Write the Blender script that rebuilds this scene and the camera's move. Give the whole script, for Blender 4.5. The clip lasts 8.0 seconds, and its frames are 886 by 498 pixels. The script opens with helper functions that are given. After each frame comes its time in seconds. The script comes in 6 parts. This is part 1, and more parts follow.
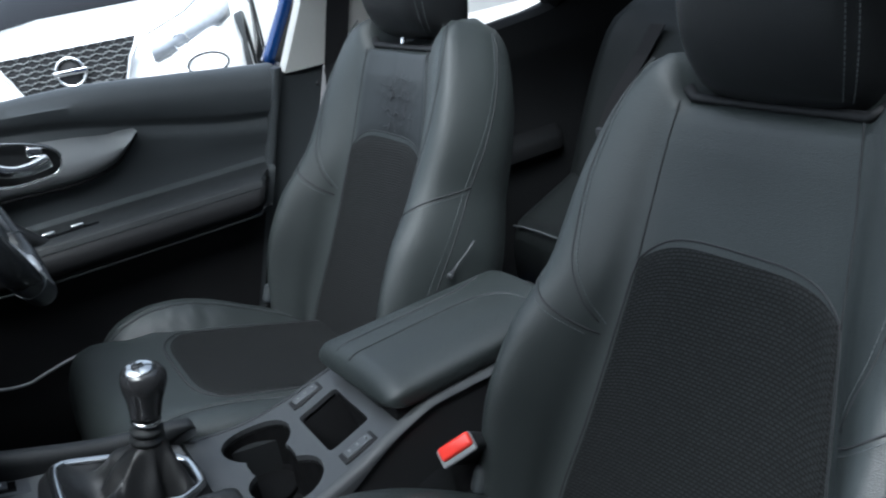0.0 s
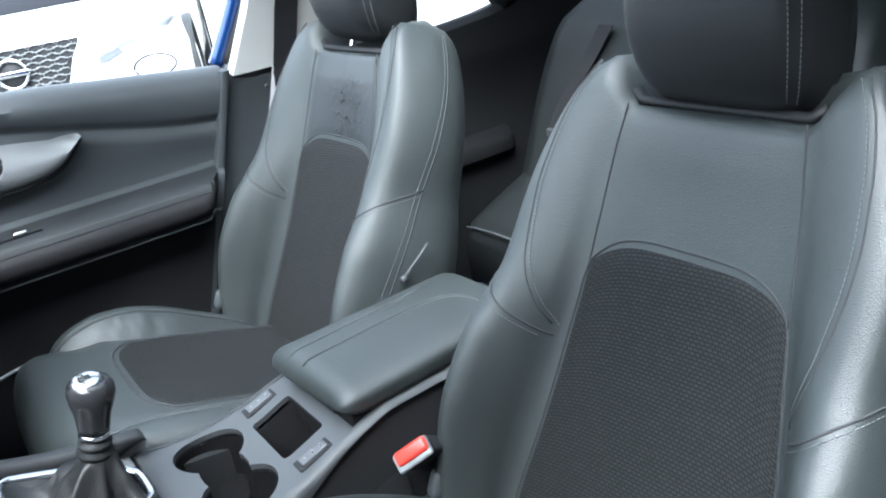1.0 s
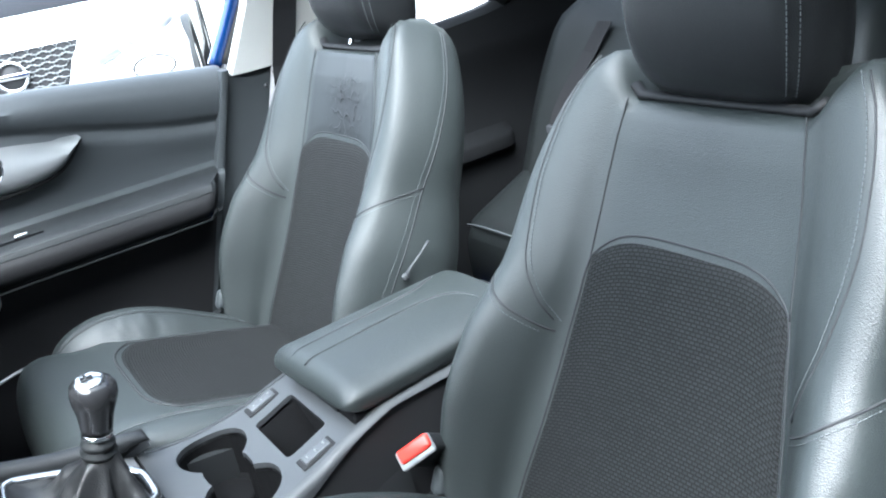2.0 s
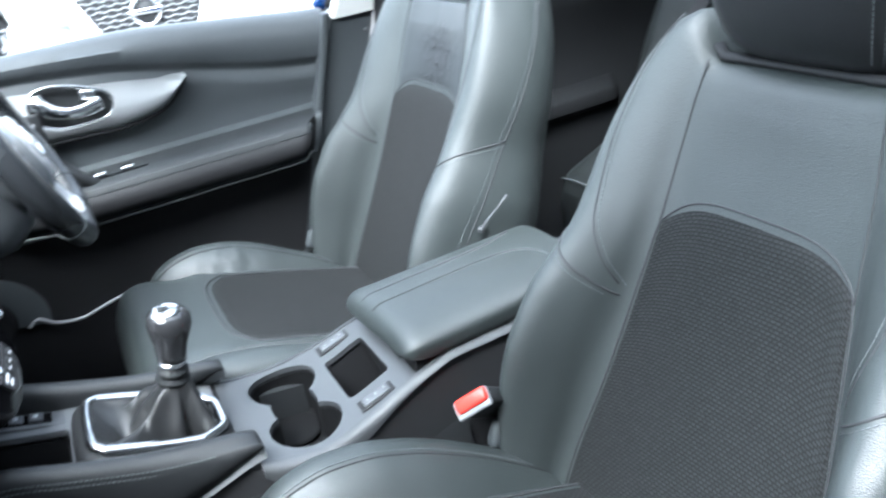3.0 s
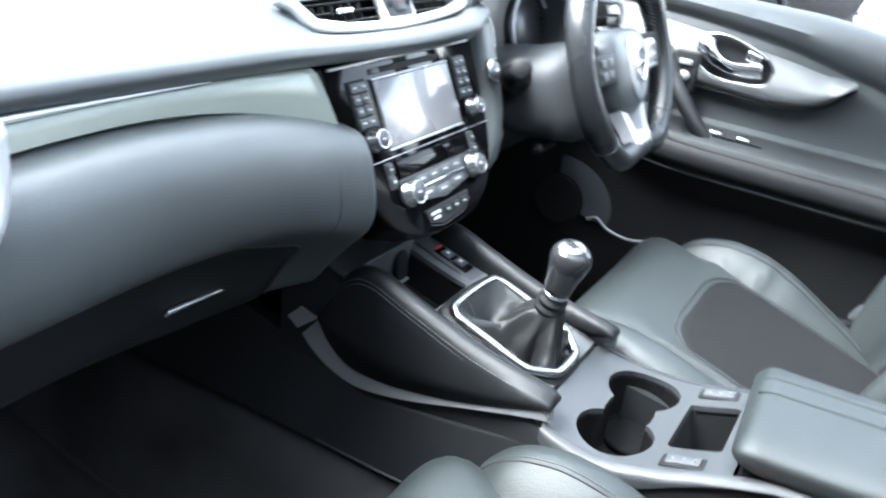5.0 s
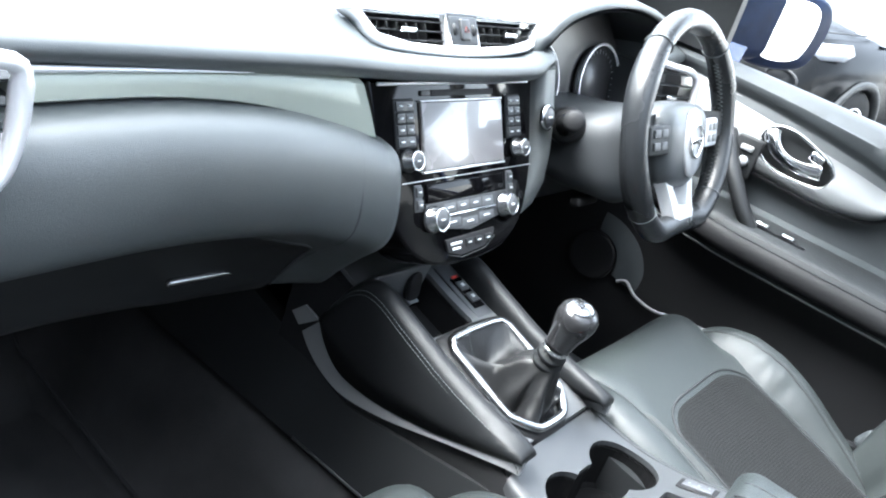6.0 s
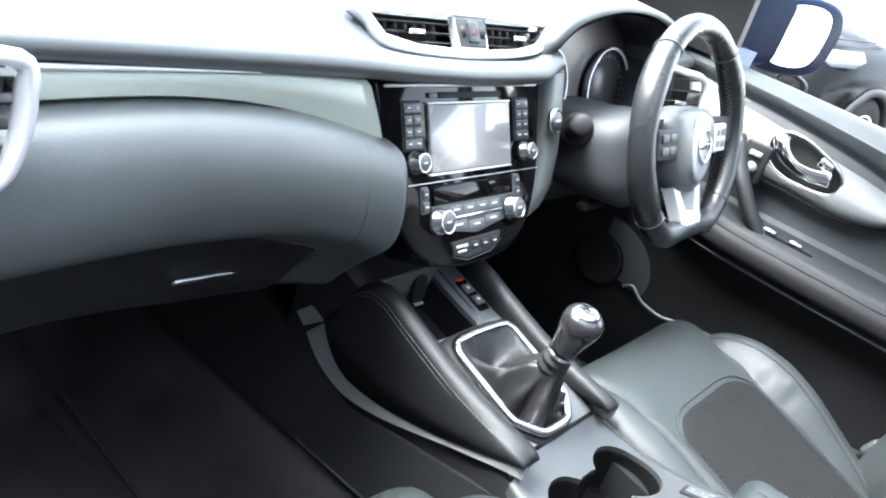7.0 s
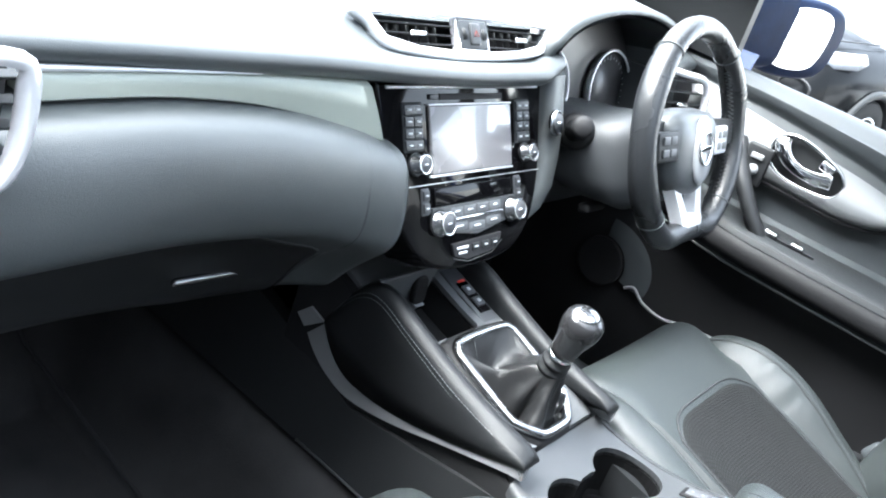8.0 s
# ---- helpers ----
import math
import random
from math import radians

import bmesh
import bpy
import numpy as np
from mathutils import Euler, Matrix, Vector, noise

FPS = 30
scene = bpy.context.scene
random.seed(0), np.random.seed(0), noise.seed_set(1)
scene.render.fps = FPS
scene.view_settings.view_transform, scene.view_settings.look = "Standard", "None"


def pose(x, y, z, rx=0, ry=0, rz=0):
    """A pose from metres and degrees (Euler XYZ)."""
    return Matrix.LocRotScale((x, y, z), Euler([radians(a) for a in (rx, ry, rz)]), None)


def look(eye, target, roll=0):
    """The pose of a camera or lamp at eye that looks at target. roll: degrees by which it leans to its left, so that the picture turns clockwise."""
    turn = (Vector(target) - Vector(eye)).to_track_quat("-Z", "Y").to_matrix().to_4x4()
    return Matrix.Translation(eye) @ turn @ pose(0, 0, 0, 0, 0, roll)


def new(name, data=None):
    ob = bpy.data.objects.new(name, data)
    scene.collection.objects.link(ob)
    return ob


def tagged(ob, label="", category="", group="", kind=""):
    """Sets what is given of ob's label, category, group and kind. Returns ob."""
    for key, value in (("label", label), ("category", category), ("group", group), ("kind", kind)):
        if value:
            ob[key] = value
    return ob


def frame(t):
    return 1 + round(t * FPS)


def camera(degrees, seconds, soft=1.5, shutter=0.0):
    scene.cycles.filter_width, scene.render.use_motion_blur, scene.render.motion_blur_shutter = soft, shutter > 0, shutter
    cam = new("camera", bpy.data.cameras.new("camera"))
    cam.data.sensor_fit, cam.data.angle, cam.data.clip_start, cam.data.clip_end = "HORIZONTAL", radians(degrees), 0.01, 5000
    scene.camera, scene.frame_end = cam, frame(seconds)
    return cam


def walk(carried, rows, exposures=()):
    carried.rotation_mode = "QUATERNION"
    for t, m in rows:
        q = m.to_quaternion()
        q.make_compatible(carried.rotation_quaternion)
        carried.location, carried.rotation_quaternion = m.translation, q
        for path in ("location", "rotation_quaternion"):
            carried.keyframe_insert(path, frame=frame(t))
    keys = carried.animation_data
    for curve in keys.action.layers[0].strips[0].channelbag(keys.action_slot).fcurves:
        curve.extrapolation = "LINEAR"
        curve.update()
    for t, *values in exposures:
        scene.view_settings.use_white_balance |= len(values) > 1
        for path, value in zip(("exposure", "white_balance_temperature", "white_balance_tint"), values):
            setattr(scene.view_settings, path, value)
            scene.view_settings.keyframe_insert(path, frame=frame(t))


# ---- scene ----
cam = camera(53.43, 8.0, soft=2.0, shutter=0.5)
ROWS = [
    (0.0, -0.9028, 0.0638, 1.3249, 68.7, 10.0, -120.82),
    (0.5, -0.901, 0.0618, 1.328, 68.4, 9.11, -123.06),
    (1.0, -0.8997, 0.0595, 1.3272, 68.15, 9.74, -123.97),
    (2.3, -0.901, 0.0596, 1.326, 67.71, 10.52, -124.11),
    (2.5, -0.9035, 0.0527, 1.3299, 66.87, 10.51, -123.82),
    (3.0, -0.9257, 0.0106, 1.3256, 65.97, 10.09, -115.7),
    (3.5, -0.9532, -0.0657, 1.3091, 64.88, 8.23, -105.32),
    (4.0, -0.8853, -0.1438, 1.2893, 64.7, 4.5, -89.91),
    (4.5, -0.8531, -0.2024, 1.2947, 65.5, 0.28, -75.51),
    (5.0, -0.8736, -0.2901, 1.3187, 65.43, -7.7, -60.01),
    (5.2, -0.8785, -0.307, 1.3265, 65.26, -11.59, -57.15),
    (6.3, -0.8459, -0.3162, 1.3367, 64.94, -18.28, -51.29),
    (6.5, -0.846, -0.3162, 1.3366, 64.94, -18.24, -51.21),
    (7.0, -0.8489, -0.3162, 1.3363, 64.86, -18.4, -50.94),
    (7.5, -0.8522, -0.3172, 1.3399, 64.88, -18.7, -50.84),
    (8.0, -0.8488, -0.3179, 1.3378, 64.85, -18.52, -50.71),
]
EXPOSURES = [(0.0, 2.05, 5650, 5), (0.5, 3.05, 5650, 5), (1.0, 3.55, 5650, 5), (2.5, 4.00, 5650, 5), (3.5, 4.10, 5600, 5), (4.5, 4.13, 5700, 6), (5.0, 4.27, 5800, 6), (6.5, 4.38, 6000, 7), (8.0, 4.38, 6000, 7)]
walk(cam, [(t, pose(x, y, z, a, b, c)) for t, x, y, z, a, b, c in ROWS], EXPOSURES)

# ---- world, sun, light ----
SUN_EL, SUN_AZ = 60.0, -48.0
world = bpy.data.worlds.new("overcast_sky")
scene.world = world
world.use_nodes = True
wn, wl = world.node_tree.nodes, world.node_tree.links
wn.clear()
sky = wn.new("ShaderNodeTexSky")
sky.sky_type = 'NISHITA'
sky.sun_disc = False
sky.sun_elevation = radians(SUN_EL)
sky.sun_rotation = radians(SUN_AZ)
sky.air_density, sky.dust_density, sky.ozone_density = 1.0, 6.0, 1.0
hsv = wn.new("ShaderNodeHueSaturation")
hsv.inputs["Saturation"].default_value = 0.35
bg = wn.new("ShaderNodeBackground")
bg.inputs["Strength"].default_value = 0.15
wo = wn.new("ShaderNodeOutputWorld")
wl.new(sky.outputs[0], hsv.inputs["Color"])
wl.new(hsv.outputs[0], bg.inputs[0])
wl.new(bg.outputs[0], wo.inputs[0])

sun_data = bpy.data.lights.new("sun", 'SUN')
sun_data.energy, sun_data.angle, sun_data.color = 0.5, radians(100), (1.0, 0.97, 0.93)
sun = new("sun", sun_data)
az, el = radians(SUN_AZ), radians(SUN_EL)
sun.matrix_world = look(Vector((math.sin(az) * math.cos(el), math.cos(az) * math.cos(el), math.sin(el))) * 30, (0, 0, 1))


# ---- materials ----
def mat(name, color, rough=0.5, metal=0.0, grain=0.0, scale=400.0, var=0.08, var_scale=9.0, coat=0.0, spec=0.5, kind='noise', sheen=0.0):
    """Procedural surface: base colour with broad variation, fine grain in the relief and the gloss."""
    m = bpy.data.materials.new(name)
    m.use_nodes = True
    n, l = m.node_tree.nodes, m.node_tree.links
    b = n["Principled BSDF"]
    b.inputs["Metallic"].default_value = metal
    b.inputs["Coat Weight"].default_value = coat
    b.inputs["Coat Roughness"].default_value = 0.05
    b.inputs["Specular IOR Level"].default_value = spec
    b.inputs["Sheen Weight"].default_value = sheen
    tc = n.new("ShaderNodeTexCoord")
    big = n.new("ShaderNodeTexNoise")
    big.inputs["Scale"].default_value, big.inputs["Detail"].default_value = var_scale, 5.0
    l.new(tc.outputs["Object"], big.inputs["Vector"])
    ramp = n.new("ShaderNodeValToRGB")
    ramp.color_ramp.elements[0].position, ramp.color_ramp.elements[1].position = 0.3, 0.7
    ramp.color_ramp.elements[0].color = (*[c * (1 - var) for c in color], 1)
    ramp.color_ramp.elements[1].color = (*[min(1, c * (1 + var)) for c in color], 1)
    l.new(big.outputs["Fac"], ramp.inputs["Fac"])
    l.new(ramp.outputs["Color"], b.inputs["Base Color"])
    mr = n.new("ShaderNodeMapRange")
    mr.inputs["To Min"].default_value, mr.inputs["To Max"].default_value = max(0.0, rough - 0.06), min(1.0, rough + 0.06)
    l.new(big.outputs["Fac"], mr.inputs["Value"])
    l.new(mr.outputs["Result"], b.inputs["Roughness"])
    if grain > 0:
        if kind == 'voronoi':
            g = n.new("ShaderNodeTexVoronoi")
            out = g.outputs["Distance"]
        else:
            g = n.new("ShaderNodeTexNoise")
            g.inputs["Detail"].default_value = 3.0
            out = g.outputs["Fac"]
        g.inputs["Scale"].default_value = scale
        l.new(tc.outputs["Object"], g.inputs["Vector"])
        bump = n.new("ShaderNodeBump")
        bump.inputs["Strength"].default_value, bump.inputs["Distance"].default_value = grain, 0.001
        l.new(out, bump.inputs["Height"])
        l.new(bump.outputs["Normal"], b.inputs["Normal"])
    return m


LEATHER = mat("black_leather", (0.0205, 0.0252, 0.0250), 0.43, grain=0.35, scale=900, kind='voronoi', var=0.12, spec=0.58)
LEATHER_DASH = mat("soft_black_plastic", (0.0440, 0.0510, 0.0535), 0.42, grain=0.3, scale=1200, var=0.10, spec=0.9)
DOOR_PLASTIC = mat("door_plastic", (0.0420, 0.0478, 0.0510), 0.50, grain=0.3, scale=1100, var=0.07, spec=0.40)
PLASTIC = mat("black_plastic", (0.0162, 0.0175, 0.0186), 0.50, grain=0.3, scale=1000, var=0.08, spec=0.25)
BLACK = mat("deep_black_plastic", (0.0130, 0.0133, 0.0142), 0.55, grain=0.2, scale=1000, spec=0.2)
DASH_PLASTIC = mat("dash_grey_plastic", (0.0300, 0.0332, 0.0360), 0.48, grain=0.3, scale=1100, spec=0.4)
SILVER_PAINT = mat("silver_paint", (0.6000, 0.6150, 0.6300), 0.32, metal=0.2, var=0.04)
EMBLEM_GREY = mat("emblem_plate_grey", (0.3800, 0.3900, 0.4000), 0.35, metal=0.2, var=0.04)
GAITER = mat("gaiter_leather", (0.0085, 0.0090, 0.0096), 0.46, grain=0.3, scale=700, kind='voronoi', spec=0.45)
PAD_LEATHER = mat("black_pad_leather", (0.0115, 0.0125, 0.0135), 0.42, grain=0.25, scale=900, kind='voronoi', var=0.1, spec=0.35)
PLASTIC_GREY = mat("grey_satin_plastic", (0.0390, 0.0415, 0.0440), 0.40, grain=0.15, scale=1500, var=0.05, spec=0.45)
STRIP = mat("grey_trim_plastic", (0.2240, 0.2320, 0.2400), 0.45, grain=0.15, scale=1500, var=0.05)
DARK_GREY = mat("dark_grey_plastic", (0.0612, 0.0648, 0.0702), 0.5, grain=0.2, scale=1200, var=0.06)
GLOSS = mat("piano_black", (0.0025, 0.0025, 0.003), 0.06, coat=0.0, spec=0.17, var=0.02)
BLADE = mat("silver_grey_lacquer", (0.1300, 0.1370, 0.1400), 0.36, grain=0.1, scale=1500, var=0.05)
RIM_LEATHER = mat("smooth_rim_leather", (0.0150, 0.0166, 0.0182), 0.27, grain=0.2, scale=1000, kind='voronoi', var=0.1)
GAUGE = mat("gauge_face", (0.0280, 0.0280, 0.0300), 0.35, spec=0.6, var=0.05)
# rear trim darker than the front plastics, the rear cabin's shade in its colour
REAR_TRIM_SHADED = mat("shaded_rear_trim", (0.0095, 0.0103, 0.0112), 0.70, spec=0.15, grain=0.3, scale=900)
CHROME = mat("chrome", (0.80, 0.81, 0.82), 0.10, metal=1.0, var=0.03)
FRAME_METAL = mat("brushed_frame_metal", (0.46, 0.47, 0.48), 0.22, metal=1.0, var=0.05)
SATIN = mat("satin_silver", (0.7500, 0.7625, 0.7875), 0.34, metal=0.6, var=0.04)
DECOR = mat("grey_green_lacquer", (0.3700, 0.4050, 0.3560), 0.40, metal=0.2, coat=0.1, var=0.03)
CARPET = mat("black_carpet", (0.0368, 0.0368, 0.0379), 0.95, grain=1.0, scale=700, var=0.35, var_scale=6, spec=0.1)
ROOF_LINING = mat("grey_roof_lining", (0.5500, 0.5500, 0.5280), 0.95, grain=0.4, scale=600, var=0.05, spec=0.1)
HEADLINER = mat("pale_headliner", (0.6720, 0.6720, 0.6360), 0.9, grain=0.4, scale=600, var=0.04)
RUBBER = mat("black_rubber", (0.0210, 0.0210, 0.0225), 0.6, grain=0.2, scale=500, spec=0.2)
BELT = mat("belt_webbing", (0.0256, 0.0256, 0.0272), 0.75, grain=0.5, scale=900, spec=0.15)
KNOB = mat("knob_plastic", (0.0180, 0.0184, 0.0195), 0.20, var=0.05, spec=0.6)
# shade of the deep cup holders, as a near-black colour
CUP_SHADE = mat("cup_holder_shade", (0.0045, 0.0046, 0.0050), 0.8, grain=0.4, scale=600, spec=0.1)
CHEEK = mat("satin_grey_plastic", (0.1150, 0.1240, 0.1230), 0.42, grain=0.2, scale=1200, var=0.05)
KEY_GREY = mat("mid_grey_keys", (0.0900, 0.0950, 0.1000), 0.42, grain=0.1, scale=1500, var=0.05)
AIRBAG = mat("smooth_airbag_cover", (0.0640, 0.0700, 0.0740), 0.34, grain=0.2, scale=1000, var=0.06, spec=0.5)
# front seats' leather again, darkened for the shade of the rear cabin
REAR_LEATHER_SHADED = mat("shaded_rear_leather", (0.0105, 0.0128, 0.0130), 0.52, grain=0.3, scale=900, kind='voronoi', var=0.12, spec=0.35)
ARMREST = mat("armrest_leather", (0.0150, 0.0168, 0.0180), 0.50, grain=0.3, scale=900, kind='voronoi', var=0.1, spec=0.25)
DIM_RED = mat("dull_red_print", (0.1600, 0.0288, 0.0224), 0.5, var=0.05)
RED = mat("red_button", (0.7700, 0.0420, 0.0280), 0.35, var=0.05)
GLASS_SCREEN = mat("display_glass", (0.012, 0.014, 0.018), 0.07, coat=1.0, var=0.02, spec=1.0)
# pale grey base stands in for sky reflected on the dark screen
DISPLAY_SHEEN = mat("display_sky_sheen", (0.2200, 0.2110, 0.2120), 0.27, spec=1.0, coat=0.8, var=0.02)
WHITE_MARK = mat("white_print", (0.6000, 0.6200, 0.6400), 0.5, var=0.02)
STITCH = mat("grey_thread", (0.0900, 0.1008, 0.1044), 0.8, grain=0.6, scale=1500, var=0.15, var_scale=200)
SEAM = mat("dark_seam", (0.0160, 0.0176, 0.0192), 0.8, var=0.1)
BLUE = mat("blue_car_paint", (0.004, 0.035, 0.15), 0.25, metal=0.3, coat=0.8, var=0.03)
NAVY = mat("dark_blue_shroud", (0.003, 0.007, 0.020), 0.45, coat=0.0, spec=0.05, grain=0.2, scale=150, var=0.25, var_scale=30)
WHITE_PAINT = mat("white_car_paint", (0.78, 0.79, 0.80), 0.25, coat=0.8, var=0.02)
BLACK_PAINT = mat("black_car_paint", (0.0025, 0.0028, 0.0032), 0.22, coat=0.0, spec=0.08, var=0.05)
MIRROR = mat("mirror_glass", (0.92, 0.93, 0.94), 0.02, metal=1.0, var=0.01)
LAMP = mat("lamp_lens", (0.30, 0.32, 0.36), 0.12, coat=0.3, var=0.1, var_scale=20)
ASPHALT = mat("asphalt", (0.04, 0.04, 0.041), 0.9, grain=1.0, scale=160, var=0.2, var_scale=1.5)
RENDER_WALL = mat("white_rendered_wall", (0.72, 0.71, 0.68), 0.9, grain=1.0, scale=60, var=0.08, var_scale=3)
SIDE_BLOCKER = mat("side_blocker_grey", (0.05, 0.05, 0.05), 0.9, grain=1.0, scale=60, var=0.1, var_scale=2)
TYRE = mat("tyre_rubber", (0.009, 0.009, 0.009), 0.8, spec=0.2, grain=0.6, scale=200)


def glass(name, tint):
    m = bpy.data.materials.new(name)
    m.use_nodes = True
    n, l = m.node_tree.nodes, m.node_tree.links
    n.clear()
    o = n.new("ShaderNodeOutputMaterial")
    mix = n.new("ShaderNodeMixShader")
    tr = n.new("ShaderNodeBsdfTransparent")
    tr.inputs[0].default_value = (*tint, 1)
    gl = n.new("ShaderNodeBsdfGlossy")
    gl.inputs["Roughness"].default_value = 0.02
    fr = n.new("ShaderNodeFresnel")
    fr.inputs["IOR"].default_value = 1.06
    l.new(fr.outputs[0], mix.inputs[0])
    l.new(tr.outputs[0], mix.inputs[1])
    l.new(gl.outputs[0], mix.inputs[2])
    l.new(mix.outputs[0], o.inputs[0])
    return m


GLASS = glass("window_glass", (0.93, 0.95, 0.94))
TINTED = glass("tinted_glass", (0.45, 0.46, 0.46))
ROOF_GLASS = glass("roof_glass", (0.55, 0.57, 0.57))
DARK_GLASS = glass("privacy_glass", (0.08, 0.085, 0.085))


def fabric():
    """Dark woven seat cloth: rows of short slanted dashes, on the panel's own metres (UV)."""
    m = mat("woven_seat_cloth", (0.0140, 0.0150, 0.0153), 0.85, spec=0.10, var=0.10, var_scale=7)
    n, l = m.node_tree.nodes, m.node_tree.links
    b = n["Principled BSDF"]
    uv = n.new("ShaderNodeUVMap")
    mp = n.new("ShaderNodeMapping")
    mp.inputs["Rotation"].default_value = (0, 0, radians(4))
    l.new(uv.outputs["UV"], mp.inputs["Vector"])
    br = n.new("ShaderNodeTexBrick")
    br.offset = 0.5
    br.inputs["Scale"].default_value = 1.0
    br.inputs["Brick Width"].default_value, br.inputs["Row Height"].default_value = 0.0066, 0.0042
    br.inputs["Mortar Size"].default_value, br.inputs["Mortar Smooth"].default_value = 0.0010, 0.4
    br.inputs["Color1"].default_value, br.inputs["Color2"].default_value = (0.0245, 0.0265, 0.0270, 1), (0.0180, 0.0194, 0.0198, 1)
    br.inputs["Mortar"].default_value = (0.0080, 0.0080, 0.0080, 1)
    l.new(mp.outputs[0], br.inputs["Vector"])
    old = b.inputs["Base Color"].links[0].from_socket
    mx = n.new("ShaderNodeMix")
    mx.data_type = 'RGBA'
    mx.inputs["Factor"].default_value = 0.75
    l.new(old, mx.inputs["A"])
    l.new(br.outputs["Color"], mx.inputs["B"])
    l.new(mx.outputs["Result"], b.inputs["Base Color"])
    bump = n.new("ShaderNodeBump")
    bump.invert = True
    bump.inputs["Strength"].default_value, bump.inputs["Distance"].default_value = 0.8, 0.001
    l.new(br.outputs["Fac"], bump.inputs["Height"])
    l.new(bump.outputs["Normal"], b.inputs["Normal"])
    return m


FABRIC = fabric()


def worn_leather():
    """Leather with a cracked, creased and darkened patch, for the driver's upper backrest."""
    m = mat("cracked_leather", (0.0205, 0.0235, 0.0250), 0.46, grain=0.25, scale=900, kind='voronoi', spec=0.30)
    n, l = m.node_tree.nodes, m.node_tree.links
    b = n["Principled BSDF"]
    uv = n.new("ShaderNodeUVMap")
    wob = n.new("ShaderNodeTexNoise")
    wob.inputs["Scale"].default_value = 16.0
    l.new(uv.outputs["UV"], wob.inputs["Vector"])
    add = n.new("ShaderNodeVectorMath")
    add.operation = 'MULTIPLY_ADD'
    add.inputs[1].default_value = (0.05, 0.035, 0.03)
    l.new(wob.outputs["Color"], add.inputs[0])
    l.new(uv.outputs["UV"], add.inputs[2])
    vo = n.new("ShaderNodeTexVoronoi")
    vo.feature = 'DISTANCE_TO_EDGE'
    vo.inputs["Scale"].default_value = 52.0
    l.new(add.outputs[0], vo.inputs["Vector"])
    line = n.new("ShaderNodeMapRange")
    line.inputs["From Min"].default_value, line.inputs["From Max"].default_value = 0.0, 0.075
    line.inputs["To Min"].default_value, line.inputs["To Max"].default_value = 1.0, 0.0
    l.new(vo.outputs["Distance"], line.inputs["Value"])
    dist = n.new("ShaderNodeVectorMath")
    dist.operation = 'DISTANCE'
    dist.inputs[1].default_value = (0.012, 0.446, 0)
    l.new(add.outputs[0], dist.inputs[0])
    area = n.new("ShaderNodeMapRange")
    area.inputs["From Min"].default_value, area.inputs["From Max"].default_value = 0.022, 0.080
    area.inputs["To Min"].default_value, area.inputs["To Max"].default_value = 1.0, 0.0
    l.new(dist.outputs["Value"], area.inputs["Value"])
    mul = n.new("ShaderNodeMath")
    mul.operation = 'MULTIPLY'
    gap = n.new("ShaderNodeTexNoise")
    gap.inputs["Scale"].default_value = 55.0
    l.new(uv.outputs["UV"], gap.inputs["Vector"])
    gapr = n.new("ShaderNodeMapRange")
    gapr.inputs["From Min"].default_value, gapr.inputs["From Max"].default_value = 0.46, 0.60
    l.new(gap.outputs["Fac"], gapr.inputs["Value"])
    broken = n.new("ShaderNodeMath")
    broken.operation = 'MULTIPLY'
    l.new(line.outputs[0], broken.inputs[0])
    l.new(gapr.outputs[0], broken.inputs[1])
    l.new(broken.outputs[0], mul.inputs[0])
    l.new(area.outputs[0], mul.inputs[1])
    old = b.inputs["Base Color"].links[0].from_socket
    mx = n.new("ShaderNodeMix")
    mx.data_type = 'RGBA'
    l.new(mul.outputs[0], mx.inputs["Factor"])
    l.new(old, mx.inputs["A"])
    mx.inputs["B"].default_value = (0.003, 0.003, 0.004, 1)
    stain = n.new("ShaderNodeMix")
    stain.data_type = 'RGBA'
    half = n.new("ShaderNodeMath")
    half.operation = 'MULTIPLY'
    half.inputs[1].default_value = 0.70
    l.new(area.outputs[0], half.inputs[0])
    l.new(half.outputs[0], stain.inputs["Factor"])
    l.new(mx.outputs["Result"], stain.inputs["A"])
    stain.inputs["B"].default_value = (0.0095, 0.0100, 0.0110, 1)
    l.new(stain.outputs["Result"], b.inputs["Base Color"])
    bump = n.new("ShaderNodeBump")
    bump.invert = True
    bump.inputs["Strength"].default_value, bump.inputs["Distance"].default_value = 0.9, 0.0015
    l.new(mul.outputs[0], bump.inputs["Height"])
    l.new(bump.outputs["Normal"], b.inputs["Normal"])
    return m


CRACKED = worn_leather()


# ---- mesh helpers ----
def empty(name, at=(0, 0, 0), label="", category="", group="", kind=""):
    ob = new(name)
    ob.empty_display_size = 0.05
    ob.location = at
    return tagged(ob, label, category, group, kind)


def finish(ob, material, parent, smooth=True, label=""):
    if material is not None:
        ob.data.materials.append(material)
    if smooth:
        ob.data.polygons.foreach_set("use_smooth", [True] * len(ob.data.polygons))
    if parent is not None:
        ob.parent = parent
        ob.matrix_parent_inverse = Matrix.Translation(-parent.location) if parent.parent is None else Matrix()
    if label:
        tagged(ob, label)
    return ob


def mesh_of(name, verts, faces, uvs=None):
    me = bpy.data.meshes.new(name)
    me.from_pydata([tuple(v) for v in verts], [], faces)
    if uvs is not None:
        layer = me.uv_layers.new(name="UVMap")
        idx = np.empty(len(me.loops), dtype=np.int64)
        me.loops.foreach_get("vertex_index", idx)
        layer.data.foreach_set("uv", np.array(uvs, dtype=np.float64)[idx].ravel())
    me.validate()
    return me


def fix_normals(me):
    bm = bmesh.new()
    bm.from_mesh(me)
    bmesh.ops.remove_doubles(bm, verts=bm.verts, dist=1e-6)
